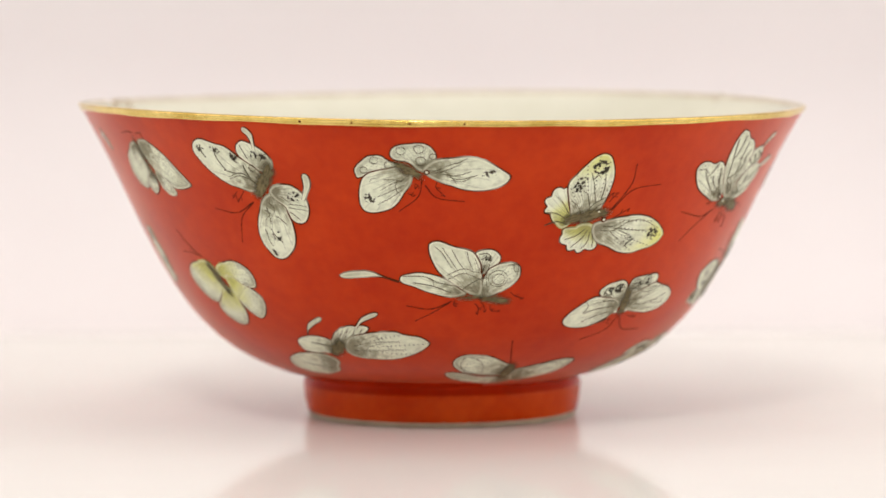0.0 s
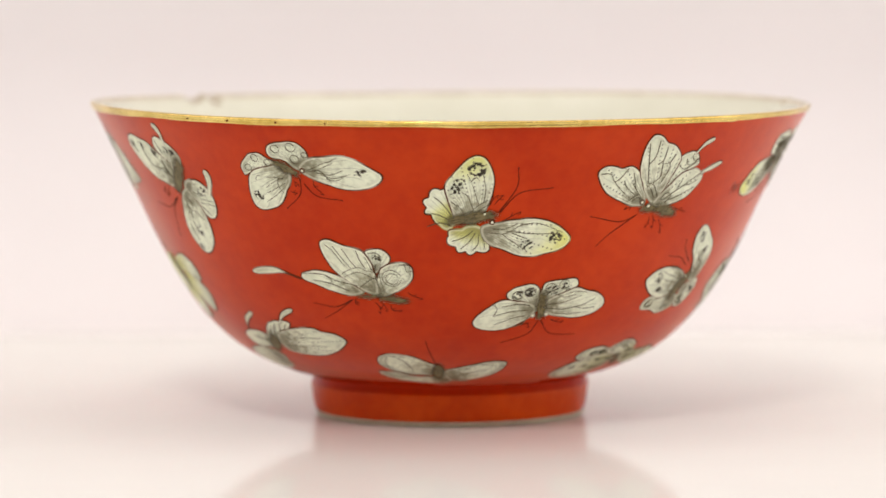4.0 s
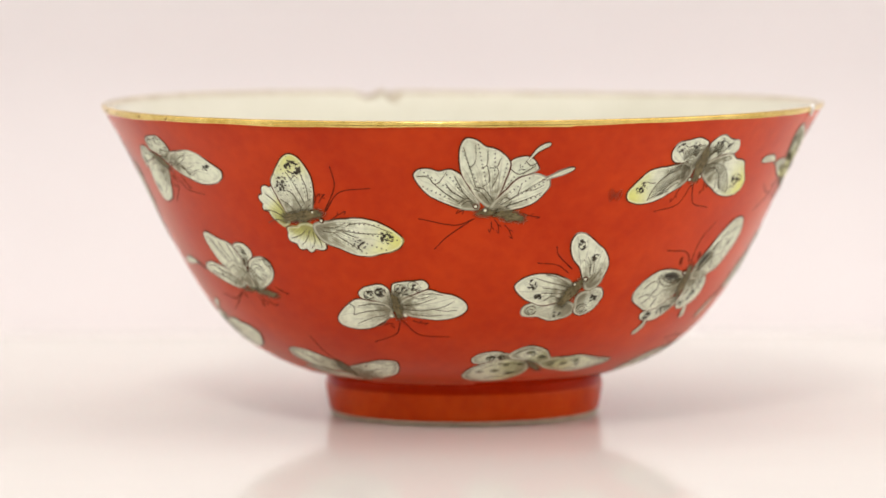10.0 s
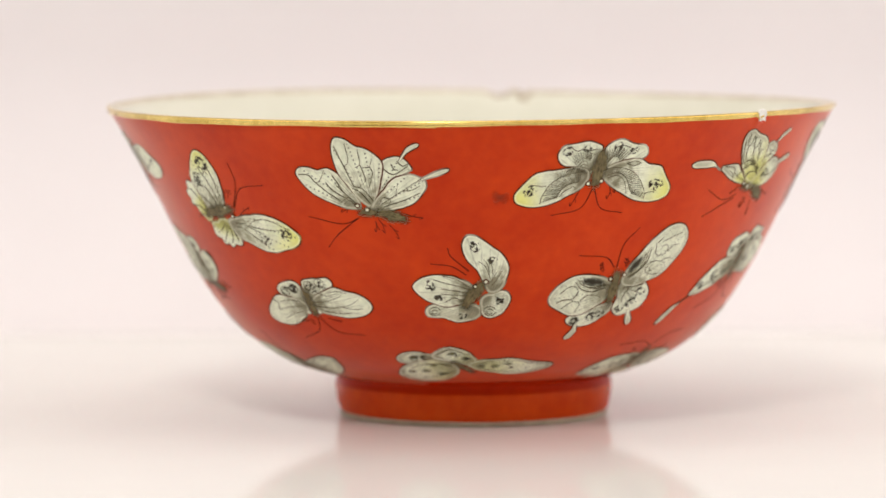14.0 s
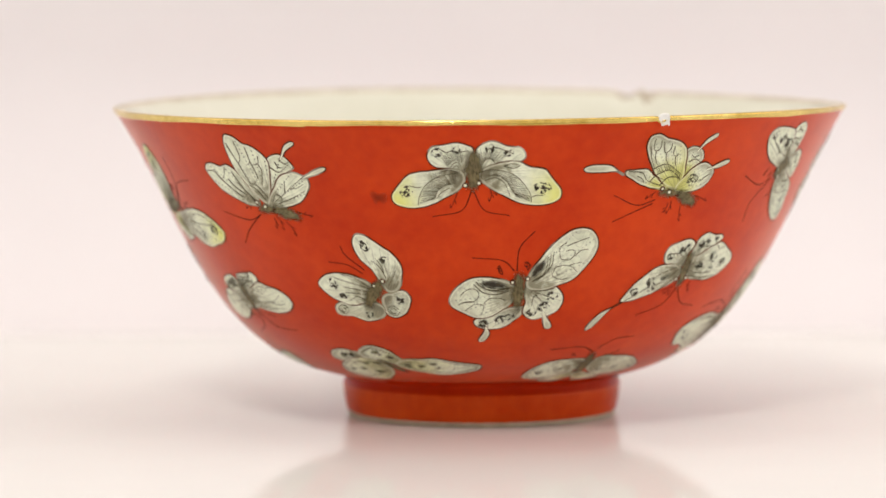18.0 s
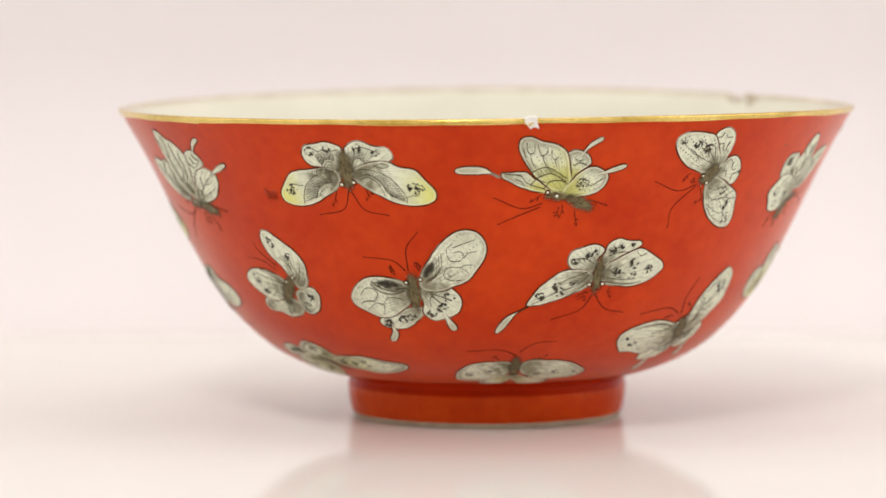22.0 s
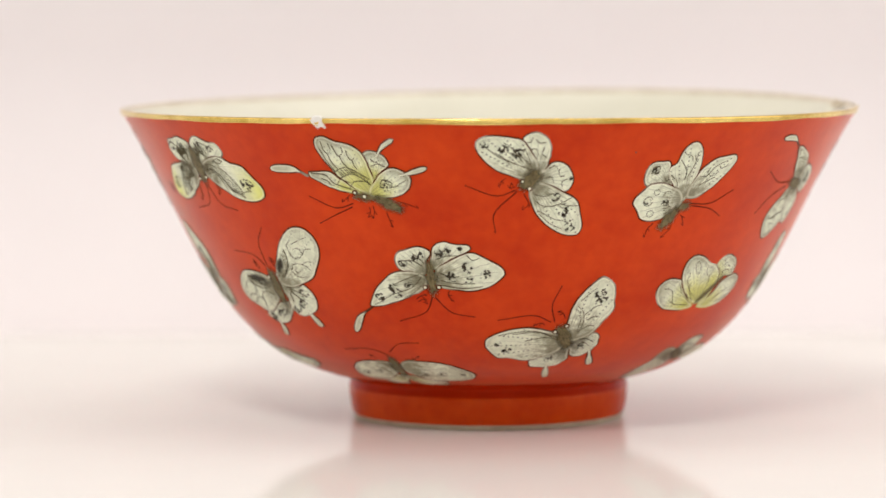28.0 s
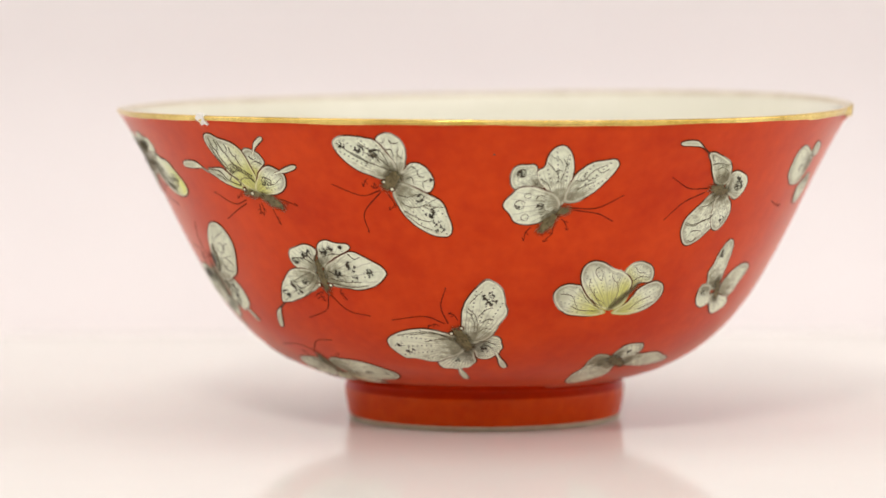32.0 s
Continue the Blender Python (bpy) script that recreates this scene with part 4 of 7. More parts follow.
    wing(b, "fore", DOTTED, (-2.5, 3.2), (-0.6, -6.1), (7.6, 8.9, 7.7, 6.3, 5.4, 4.9, 4.7, 4.7, 4.9, 5.3, 6.1, 7.5, 9.5, 7.2, 6.2, 5.7, 5.5, 5.6, 5.9, 5.8, 5.6, 5.6, 5.6, 5.7))
    wing(b, "hind", DOTTED, (6.4, -3.0), (-0.2, -6.8), (6.4, 5.8, 5.3, 4.6, 4.1, 3.8, 3.5, 3.4, 3.4, 3.6, 4.1, 5.4, 7.6, 6.0, 4.8, 4.1, 3.7, 3.4, 3.4, 3.5, 3.7, 4.1, 4.8, 5.9))
    tail(b, (11.3, 0.4), (14.1, 1.6), (17.6, 3.0), 1.2)
    trunk(b, (0.3, -7.8), (7.1, -9.8), 3.2)
    trunk(b, (-3.8, -7.8), (0.8, -8.0), 2.5)
    eye(b, (-3.8, -6.3))
    eye(b, (-1.7, -7.3))
    feeler(b, "antenna", (-3.9, -9.5), (-8.1, -11.1), (-15.5, -9.6))
    feeler(b, "antenna", (-4.2, -9.6), (-9.4, -13.8), (-12.0, -16.8))
    feeler(b, "leg", (-4.8, -7.4), (-6.4, -7.4), (-7.9, -8.2))
    feeler(b, "leg", (-0.3, -10.2), (-0.2, -11.6), (-0.5, -13.0))
    feeler(b, "leg", (0.4, -9.7), (1.2, -11.1), (1.5, -13.2))
    feeler(b, "leg", (2.7, -11.1), (3.7, -12.5), (4.5, -14.6))
    feeler(b, "leg", (6.5, -8.3), (8.3, -9.0), (10.4, -9.3))
    vein(b, (-16.7, 1.3), (-14.3, 1.2), (-12.9, -0.6), (-11.6, 0.1), (-10.3, 2.6))
    vein(b, (-12.9, -0.6), (-10.4, -3.0), (-7.5, -5.2))
    vein(b, (-10.4, -0.6), (-9.0, -2.6), (-6.4, -4.4))
    vein(b, (-7.9, -1.4), (-6.5, -3.0), (-4.9, -4.7))
    vein(b, (-8.6, 1.3), (-7.6, -0.6), (-6.7, -2.6))
    vein(b, (-7.6, -5.7), (-5.5, -4.3), (-3.9, -6.1))
    vein(b, (-6.9, -6.1), (-5.3, -5.0), (-4.2, -6.5))
    vein(b, (-7.0, 9.0), (-5.4, 3.6), (-3.9, -1.5))
    vein(b, (-4.4, 9.6), (-4.2, 5.3), (-5.5, 3.3))
    vein(b, (-1.7, 7.9), (-1.7, 4.4), (-2.9, 3.4))
    vein(b, (-1.7, 4.1), (-1.0, 0.3), (-2.6, -1.5))
    vein(b, (1.2, 5.9), (0.4, 3.7), (-1.2, 3.4))
    vein(b, (0.4, 3.7), (0.8, 1.9), (-0.5, -1.8))
    vein(b, (-4.0, -1.4), (-1.9, -2.2), (0.0, -5.1))
    vein(b, (-4.4, -1.9), (-2.6, -3.0), (-0.7, -5.7))
    vein(b, (1.6, -6.0), (5.2, -3.5), (11.9, 1.0))
    vein(b, (2.3, -6.5), (6.6, -4.9), (10.5, -3.0))
    vein(b, (5.2, -3.5), (6.0, -0.6))
    vein(b, (6.9, -2.4), (8.7, -2.3), (10.9, -1.1))
    vein(b, (1.2, -5.9), (2.3, -4.2), (3.9, -4.9), (2.7, -6.8))
    vein(b, (3.4, 3.0), (5.5, 1.7), (8.9, 3.9))
    vein(b, (5.3, 4.4), (5.7, 3.0), (6.6, 2.9))
    vein(b, (6.6, 5.2), (7.7, 3.9), (9.1, 4.5))

    b = butterfly(39.7, 31.9, "white butterfly with black-spotted upper lobes")
    wing(b, "hind", PLAIN, (-3.8, 1.4), (-1.5, -1.5), (2.7, 3.1, 3.5, 4.0, 3.9, 3.3, 2.7, 2.4, 2.2, 2.3, 2.5, 3.1, 3.7, 3.5, 3.3, 3.2, 3.2, 3.3, 3.2, 3.1, 2.9, 2.7, 2.5, 2.5))
    wing(b, "hind", PLAIN, (3.6, 2.9), (0.9, -0.5), (3.1, 2.4, 2.2, 2.1, 2.2, 2.4, 2.9, 3.5, 3.6, 3.7, 3.8, 4.2, 4.3, 3.2, 2.5, 2.1, 2.0, 2.0, 2.1, 2.5, 3.4, 4.5, 4.7, 4.3))
    wing(b, "fore", VEINED, (-7.8, -4.4), (-1.3, -2.8), (6.4, 6.3, 5.5, 4.8, 4.4, 4.1, 4.0, 4.0, 4.1, 4.4, 4.9, 5.7, 6.7, 6.0, 5.2, 4.7, 4.4, 4.4, 4.4, 4.2, 4.1, 4.3, 4.8, 5.6))
    wing(b, "fore", VEINED, (8.8, -1.5), (1.4, -2.5), (6.9, 6.0, 5.1, 4.2, 3.9, 4.1, 4.4, 4.4, 4.5, 5.0, 5.8, 6.7, 7.4, 6.1, 5.0, 4.4, 4.0, 3.9, 3.9, 4.1, 4.5, 5.2, 6.1, 7.0))
    trunk(b, (0.0, 2.3), (0.8, -5.6), 2.9)
    eye(b, (-1.1, -4.4))
    eye(b, (2.0, -4.1))
    feeler(b, "antenna", (0.5, -6.4), (-1.1, -10.1), (-6.0, -12.6))
    feeler(b, "antenna", (1.2, -6.1), (4.2, -10.1), (10.1, -10.8))
    feeler(b, "leg", (-3.2, -7.3), (-1.9, -6.8), (-1.0, -8.1))
    feeler(b, "leg", (3.4, -5.8), (4.9, -6.5), (6.7, -6.5))
    vein(b, (-2.3, -2.9), (-5.9, -3.1), (-9.9, -4.4))
    vein(b, (-2.6, -4.4), (-5.5, -5.0), (-9.2, -6.9))
    vein(b, (-2.2, -1.5), (-4.6, -1.1), (-8.4, -1.8))
    vein(b, (-10.7, -1.0), (-9.4, -2.3), (-9.9, -4.4))
    vein(b, (-1.8, -4.3), (-3.2, -6.8), (-6.2, -8.0))
    vein(b, (1.7, -2.3), (5.8, -2.8), (10.4, -1.8), (13.3, -0.1))
    vein(b, (1.9, -1.4), (5.4, -0.9), (9.6, 0.8))
    vein(b, (3.6, 1.4), (5.7, 0.5), (8.2, 1.2))
    vein(b, (3.3, -3.8), (7.0, -4.3), (10.3, -4.0))
    vein(b, (8.1, -2.2), (10.9, -2.9), (13.5, -2.6))
    vein(b, (6.6, 1.6), (8.9, 1.9), (11.0, 1.5))
    ring(b, (-5.5, 1.3), 1.1)
    ring(b, (-2.8, 2.0), 1.1)
    ring(b, (1.8, 3.1), 1.2)
    ring(b, (4.9, 3.9), 1.2)
    blot(b, (-5.3, 1.4), 2.4)
    blot(b, (-2.7, 2.2), 2.2)
    blot(b, (2.1, 2.6), 2.5)
    blot(b, (5.1, 3.3), 2.2)

    b = butterfly(74.4, 33.1, "white butterfly with ink-spotted wings and curled hindwing lobes")
    wing(b, "hind", SMOKY, (-3.7, -4.7), (-0.1, -2.7), (3.2, 2.4, 2.3, 2.3, 2.5, 2.9, 3.2, 3.7, 4.5, 5.4, 5.8, 5.3, 4.2, 3.0, 2.4, 2.1, 2.1, 2.2, 2.6, 3.3, 4.6, 5.8, 6.0, 5.4))
    wing(b, "hind", SMOKY, (5.6, -2.5), (3.2, -1.1), (2.5, 2.6, 2.8, 3.3, 3.8, 4.1, 4.2, 3.8, 3.3, 2.9, 2.8, 2.7, 2.7, 2.7, 2.9, 3.2, 3.7, 4.1, 4.1, 3.9, 3.4, 3.0, 2.8, 2.6))
    wing(b, "fore", VEINED, (-5.9, 1.4), (0.4, 0.6), (6.7, 5.8, 5.0, 4.5, 4.1, 4.0, 4.2, 4.4, 4.7, 5.0, 5.4, 5.9, 6.3, 5.9, 5.4, 4.8, 4.4, 4.1, 3.9, 4.0, 4.3, 4.8, 5.5, 6.2))
    wing(b, "fore", VEINED, (3.6, 8.9), (3.8, 1.9), (5.1, 6.7, 7.8, 7.1, 5.8, 4.6, 3.8, 3.2, 2.9, 2.9, 3.1, 4.0, 7.0, 7.5, 6.9, 6.1, 5.5, 5.0, 4.5, 4.1, 3.9, 3.8, 3.8, 4.2))
    trunk(b, (3.1, 3.7), (-1.7, -3.4), 3.4)
    eye(b, (1.2, 2.4))
    eye(b, (3.5, 3.7))
    feeler(b, "antenna", (-0.8, 5.4), (-3.9, 7.6), (-8.1, 8.2))
    feeler(b, "antenna", (-0.2, 6.4), (-4.0, 10.1), (-4.7, 12.0))
    vein(b, (0.2, 1.5), (-2.1, 2.4), (-5.3, 3.3), (-8.0, 4.2))
    vein(b, (-0.3, 0.7), (-3.4, 1.3), (-6.2, 1.8))
    vein(b, (-0.7, 0.0), (-3.8, 0.2), (-6.2, 0.4))
    vein(b, (-1.8, -1.2), (-3.5, -0.6), (-5.3, -1.7))
    vein(b, (-6.0, 5.2), (-3.0, 4.4), (-0.5, 2.4))
    vein(b, (4.5, 4.5), (3.5, 7.5), (2.0, 9.0))
    vein(b, (4.3, 5.0), (4.0, 7.8), (3.0, 9.6))
    vein(b, (5.0, 5.5), (4.9, 7.5), (4.3, 9.1))
    vein(b, (4.7, 2.6), (6.1, 4.7), (7.1, 6.7))
    vein(b, (4.1, 3.1), (5.2, 4.7), (5.8, 6.2))
    ring(b, (-7.7, -4.4), 1.2)
    ring(b, (-7.8, -4.5), 0.6)
    ring(b, (4.3, -4.3), 1.3)
    ring(b, (4.3, -4.4), 0.7)
    blot(b, (-8.8, 2.7), 2.4)
    blot(b, (-6.7, -0.6), 1.8)
    blot(b, (1.1, 12.9), 2.4)
    blot(b, (4.9, 9.3), 2)
    blot(b, (-1.6, -5.5), 1.8)
    blot(b, (6.6, -1.2), 2)

    b = butterfly(69.3, 16.7, "grey, yellow and white spotted butterfly low on the wall")
    wing(b, "hind", MURKY, (-8.2, 2.1), (-4.1, 1.4), (3.7, 4.0, 4.0, 3.8, 3.2, 2.6, 2.3, 2.1, 2.1, 2.2, 2.6, 3.2, 4.2, 4.4, 3.8, 3.2, 2.9, 2.6, 2.5, 2.4, 2.4, 2.6, 2.9, 3.3))
    wing(b, "hind", LEMON_SMOKY, (1.0, 3.0), (4.4, -0.4), (3.8, 4.1, 4.6, 5.2, 4.4, 3.2, 2.7, 2.5, 2.5, 2.6, 2.9, 3.7, 4.9, 4.9, 4.5, 4.1, 3.8, 3.5, 3.2, 3.1, 3.1, 3.3, 3.5, 3.6))
    wing(b, "fore", LEMON_SMOKY, (-5.7, -5.1), (0.7, -3.7), (6.8, 6.9, 6.6, 6.6, 6.6, 6.5, 6.4, 6.3, 6.1, 5.9, 5.9, 6.1, 6.5, 7.0, 7.3, 7.0, 6.5, 6.2, 6.0, 5.9, 5.9, 6.1, 6.3, 6.5))
    wing(b, "fore", LEMON_SMOKY, (13.6, -1.8), (4.4, -0.7), (8.4, 9.4, 5.8, 4.5, 4.0, 3.8, 3.8, 3.9, 4.1, 4.5, 5.6, 7.4, 9.3, 7.7, 6.2, 5.2, 4.7, 4.4, 4.2, 4.1, 4.2, 4.5, 5.2, 6.3))
    trunk(b, (0.3, 1.2), (4.6, -4.7), 2.4)
    vein(b, (0.3, -1.7), (-3.2, -0.3), (-7.4, -1.2), (-10.2, -4.1))
    vein(b, (0.4, -3.7), (-2.7, -6.5), (-7.3, -9.0))
    vein(b, (-2.7, 3.8), (0.3, 5.4), (4.5, 3.5))
    vein(b, (5.5, -0.8), (8.9, 1.2), (13.8, 1.0))
    vein(b, (5.8, -2.4), (10.6, -4.2), (15.0, -4.2))
    ring(b, (-8.2, 2.2), 0.9)
    ring(b, (-5.8, 2.5), 0.8)
    blot(b, (-8.5, 2.4), 0.90, OLIVE_SPOT)
    blot(b, (-6.1, 2.7), 0.90, OLIVE_SPOT)
    blot(b, (0.5, 4.1), 1.10, OLIVE_SPOT)
    blot(b, (3.3, 2.2), 1.00, OLIVE_SPOT)
    blot(b, (-3.9, -0.9), 1.00, OLIVE_SPOT)
    blot(b, (-5.9, -3.9), 1.10, OLIVE_SPOT)
    blot(b, (-2.2, -5.2), 1.20, OLIVE_SPOT)
    blot(b, (-0.7, -0.4), 1.00, OLIVE_SPOT)
    blot(b, (-9.1, -4.4), 1.00, OLIVE_SPOT)
    blot(b, (6.5, -1.1), 1.00, OLIVE_SPOT)
    blot(b, (9.7, -1.2), 1.10, OLIVE_SPOT)
    blot(b, (12.8, -0.1), 1.00, OLIVE_SPOT)
    blot(b, (-7.8, 2.5), 1.3)
    blot(b, (-5.9, 2.5), 1.3)
    blot(b, (-2.4, -5.4), 1.3)
    blot(b, (1.4, 3.7), 1.4)
    blot(b, (3.9, 2.4), 1.2)
    blot(b, (6.5, -0.8), 1.2)
    blot(b, (13.3, -1.7), 1.3)
    blot(b, (16.3, -2.2), 1.2)

    b = butterfly(95.3, 61.8, "white butterfly with yellow wing tips and ribbed grey forewings")
    wing(b, "hind", PLAIN, (-4.8, 3.2), (-2.5, -1.4), (3.3, 3.8, 4.6, 4.9, 5.1, 4.9, 4.6, 4.1, 3.4, 3.1, 3.0, 3.2, 5.1, 4.6, 4.2, 4.1, 4.3, 4.8, 5.1, 4.4, 4.0, 3.7, 3.4, 3.2))
    wing(b, "hind", PLAIN, (5.3, 3.3), (1.7, -1.4), (3.2, 3.1, 3.3, 3.7, 4.0, 4.2, 4.5, 4.8, 4.6, 4.4, 4.5, 5.0, 5.9, 3.9, 3.1, 2.7, 2.5, 2.6, 3.0, 4.5, 5.9, 5.9, 5.3, 3.9))
    wing(b, "fore", LEMON_HATCHED, (-10.3, -4.8), (-2.5, -2.8), (7.8, 7.9, 6.8, 5.8, 5.0, 4.5, 4.2, 4.2, 4.3, 4.7, 5.5, 6.7, 8.0, 8.1, 6.8, 5.4, 4.5, 4.1, 4.2, 4.4, 4.9, 5.2, 5.6, 6.5))
    wing(b, "fore", LEMON_HATCHED, (10.8, -3.7), (1.5, -1.9), (8.5, 6.9, 6.2, 6.0, 5.1, 4.4, 4.5, 5.3, 5.9, 6.6, 7.3, 8.4, 9.4, 7.2, 5.9, 5.2, 4.8, 4.7, 4.8, 5.1, 5.7, 6.6, 7.8, 8.9))
    trunk(b, (0.1, 4.6), (-0.1, -5.3), 3.7)
    eye(b, (-1.8, -4.1))
    eye(b, (1.2, -3.5))
    feeler(b, "antenna", (-0.4, -5.5), (-2.6, -10.4), (-8.5, -11.9))
    feeler(b, "antenna", (0.0, -5.6), (2.3, -10.4), (7.3, -11.7))
    feeler(b, "leg", (-3.4, -5.6), (-4.2, -8.0), (-5.0, -9.8))
    feeler(b, "leg", (3.5, -4.8), (3.9, -6.6), (3.4, -8.2))
    feeler(b, "leg", (3.7, -5.1), (4.6, -5.5), (5.1, -6.6))
    vein(b, (-8.5, -7.6), (-7.7, -5.5), (-6.0, -4.1), (-3.7, -3.5))
    vein(b, (-7.9, -7.3), (-6.9, -5.8), (-5.0, -4.7))
    vein(b, (-12.0, -9.0), (-11.9, -7.6), (-11.4, -6.0), (-10.2, -3.8), (-7.5, -1.9), (-3.3, -0.9))
    vein(b, (-7.4, -0.9), (-5.5, -0.2), (-3.3, -0.7))
    vein(b, (-14.0, -4.2), (-12.3, -4.6), (-11.3, -4.5))
    vein(b, (2.5, -2.8), (4.8, -2.2), (6.7, -3.5), (7.6, -5.9), (7.8, -6.8))
    vein(b, (2.3, -2.3), (4.8, -1.5), (7.2, -3.1), (8.3, -5.4), (9.2, -7.0))
    vein(b, (1.2, -0.9), (3.3, -0.2), (6.5, -0.5), (9.3, -1.9), (11.2, -4.2), (12.5, -6.8), (12.5, -8.5))
    vein(b, (6.6, 0.7), (8.6, 1.4), (10.2, 0.8))
    vein(b, (6.6, 0.7), (8.6, 0.2), (10.2, 0.8))
    vein(b, (12.7, -7.1), (13.9, -6.7), (15.2, -6.8))
    vein(b, (-4.9, 0.5), (-4.2, 1.5), (-3.4, 1.7), (-2.7, 0.9))
    vein(b, (-4.4, 0.3), (-3.7, 0.9), (-3.0, 0.5))
    vein(b, (-7.2, 5.2), (-5.8, 4.3), (-4.4, 4.8), (-3.0, 4.4), (-0.9, 4.8))
    vein(b, (1.9, 1.2), (2.8, 2.5), (4.0, 2.5), (5.0, 1.2))
    vein(b, (3.0, 5.0), (4.8, 5.5), (6.8, 4.8), (8.8, 3.8))
    hatching(b, ((-8.5, -7.6), (-7.7, -5.5), (-6.0, -4.1), (-3.7, -3.5)), ((-12.0, -8.8), (-11.4, -6.0), (-10.2, -3.8), (-7.5, -1.9), (-3.6, -1.0)), 22)
    hatching(b, ((2.5, -2.1), (4.8, -1.5), (7.2, -3.1), (8.3, -5.4), (9.2, -7.0)), ((1.6, -0.8), (3.8, -0.3), (6.8, -0.6), (9.5, -2.1), (11.3, -4.3), (12.4, -6.8), (12.4, -8.2)), 26)
    hatching(b, ((-2.4, -2.0), (-4.6, -1.0), (-7.4, -1.7), (-9.0, -3.0)), ((-2.2, -0.6), (-4.4, 0.2), (-7.0, 0.0), (-9.4, -1.2)), 14)
    hatching(b, ((-5.4, 0.6), (-4.6, 1.8), (-3.4, 2.2), (-2.4, 1.7)), ((-7.2, 3.4), (-5.4, 4.2), (-3.4, 4.4), (-1.4, 4.0)), 13)
    hatching(b, ((1.7, 1.6), (2.8, 2.6), (4.0, 2.6), (5.1, 1.5)), ((1.0, 4.2), (3.2, 5.0), (5.2, 4.9), (7.2, 3.6)), 13)
    blot(b, (-14.5, -5.7), 2.6)
    blot(b, (-7.8, 4.3), 2.2)
    blot(b, (-3.5, 4.9), 1.8)
    blot(b, (3.7, 5.2), 2)
    blot(b, (7.7, 4.3), 2)
    blot(b, (15.0, -4.9), 3)

    b = butterfly(105.0, 33.6, "white swallowtail butterfly with black-blotched hindwings")
    wing(b, "hind", PLAIN, (-5.5, -7.2), (-1.1, -4.2), (4.3, 3.7, 3.2, 2.9, 2.7, 2.7, 2.7, 2.8, 3.1, 3.5, 4.1, 5.0, 5.4, 3.8, 2.9, 2.4, 2.2, 2.2, 2.3, 2.6, 3.1, 4.0, 5.0, 4.9))
    tail(b, (-7.8, -9.5), (-7.5, -11.4), (-8.6, -14.0), 1.7)
    wing(b, "hind", PLAIN, (4.3, -2.6), (0.9, 1.0), (4.0, 4.2, 4.3, 4.5, 4.7, 4.8, 4.8, 4.9, 4.6, 4.0, 3.8, 4.3, 5.0, 4.3, 3.8, 3.8, 4.2, 4.9, 5.1, 5.1, 4.8, 4.2, 4.0, 3.9))
    tail(b, (4.9, -6.2), (5.6, -8.1), (6.3, -10.1), 1.8)
    wing(b, "fore", ARCS, (-9.4, -1.0), (-2.5, 0.0), (7.0, 6.7, 5.9, 5.5, 5.5, 5.7, 5.7, 5.7, 5.7, 5.8, 6.0, 6.4, 7.0, 6.9, 6.4, 6.0, 5.5, 5.3, 5.3, 5.5, 5.7, 5.9, 6.3, 6.7))
    wing(b, "fore", ARCS, (8.6, 8.7), (0.8, 2.5), (8.8, 9.1, 8.4, 7.3, 6.1, 5.3, 4.9, 4.8, 5.0, 5.4, 6.3, 7.8, 10.0, 9.3, 7.8, 6.5, 5.9, 5.5, 5.2, 5.0, 5.2, 5.8, 6.8, 8.0))
    trunk(b, (-1.4, 5.2), (-1.5, -4.2), 3.3)
    eye(b, (-2.9, 3.0))
    eye(b, (0.4, 3.9))
    feeler(b, "antenna", (-2.7, 5.9), (-5.5, 8.6), (-11.7, 9.3))
    feeler(b, "antenna", (-2.1, 5.9), (-1.9, 11.7), (0.9, 15.6))
    feeler(b, "leg", (-5.2, 5.2), (-5.7, 6.5), (-6.5, 6.7))
    feeler(b, "leg", (-5.2, 4.9), (-6.1, 5.7), (-6.0, 7.4))
    feeler(b, "leg", (0.4, 5.9), (0.0, 6.9), (0.1, 8.1))
    feeler(b, "leg", (0.4, 6.2), (0.8, 7.4), (-0.6, 8.0))
    vein(b, (1.6, 3.4), (3.7, 4.4), (4.9, 6.6), (5.2, 10.2))
    vein(b, (1.4, 3.1), (2.9, 3.7), (4.3, 6.1), (4.6, 9.5))
    vein(b, (7.1, 10.2), (7.5, 9.0), (8.6, 8.6), (9.9, 8.9), (10.7, 10.4), (9.9, 11.2), (8.5, 10.8))
    vein(b, (10.7, 9.5), (11.9, 10.9), (13.8, 11.2))
    vein(b, (8.5, 13.0), (7.2, 11.9), (7.1, 10.2))
    vein(b, (8.5, 12.1), (11.0, 13.2), (13.7, 14.2))
    vein(b, (6.0, 5.5), (6.6, 6.8), (8.6, 7.2), (10.4, 6.6), (11.5, 5.4))
    vein(b, (5.7, 5.8), (6.0, 4.4), (7.9, 3.6), (9.5, 3.9))
    vein(b, (6.8, 5.5), (7.0, 4.8), (7.7, 4.8))
    vein(b, (9.7, 7.1), (10.8, 7.7), (12.5, 7.8))
    vein(b, (-10.2, 3.0), (-8.3, 1.1), (-5.3, 0.6), (-3.1, 1.5))
    vein(b, (-9.5, 3.0), (-7.9, 1.6), (-5.4, 1.2), (-3.7, 1.8))
    vein(b, (-14.1, -0.6), (-12.8, 1.1), (-11.0, 1.2), (-10.0, -0.3), (-11.1, -2.1), (-13.6, -2.3))
    vein(b, (-14.4, -3.0), (-12.4, -2.0), (-10.7, -2.4))
    vein(b, (-8.8, -2.6), (-7.6, -1.3), (-5.3, -1.2), (-4.0, -1.9))
    vein(b, (-12.7, -4.5), (-10.7, -2.8), (-8.8, -3.3), (-9.1, -5.5))
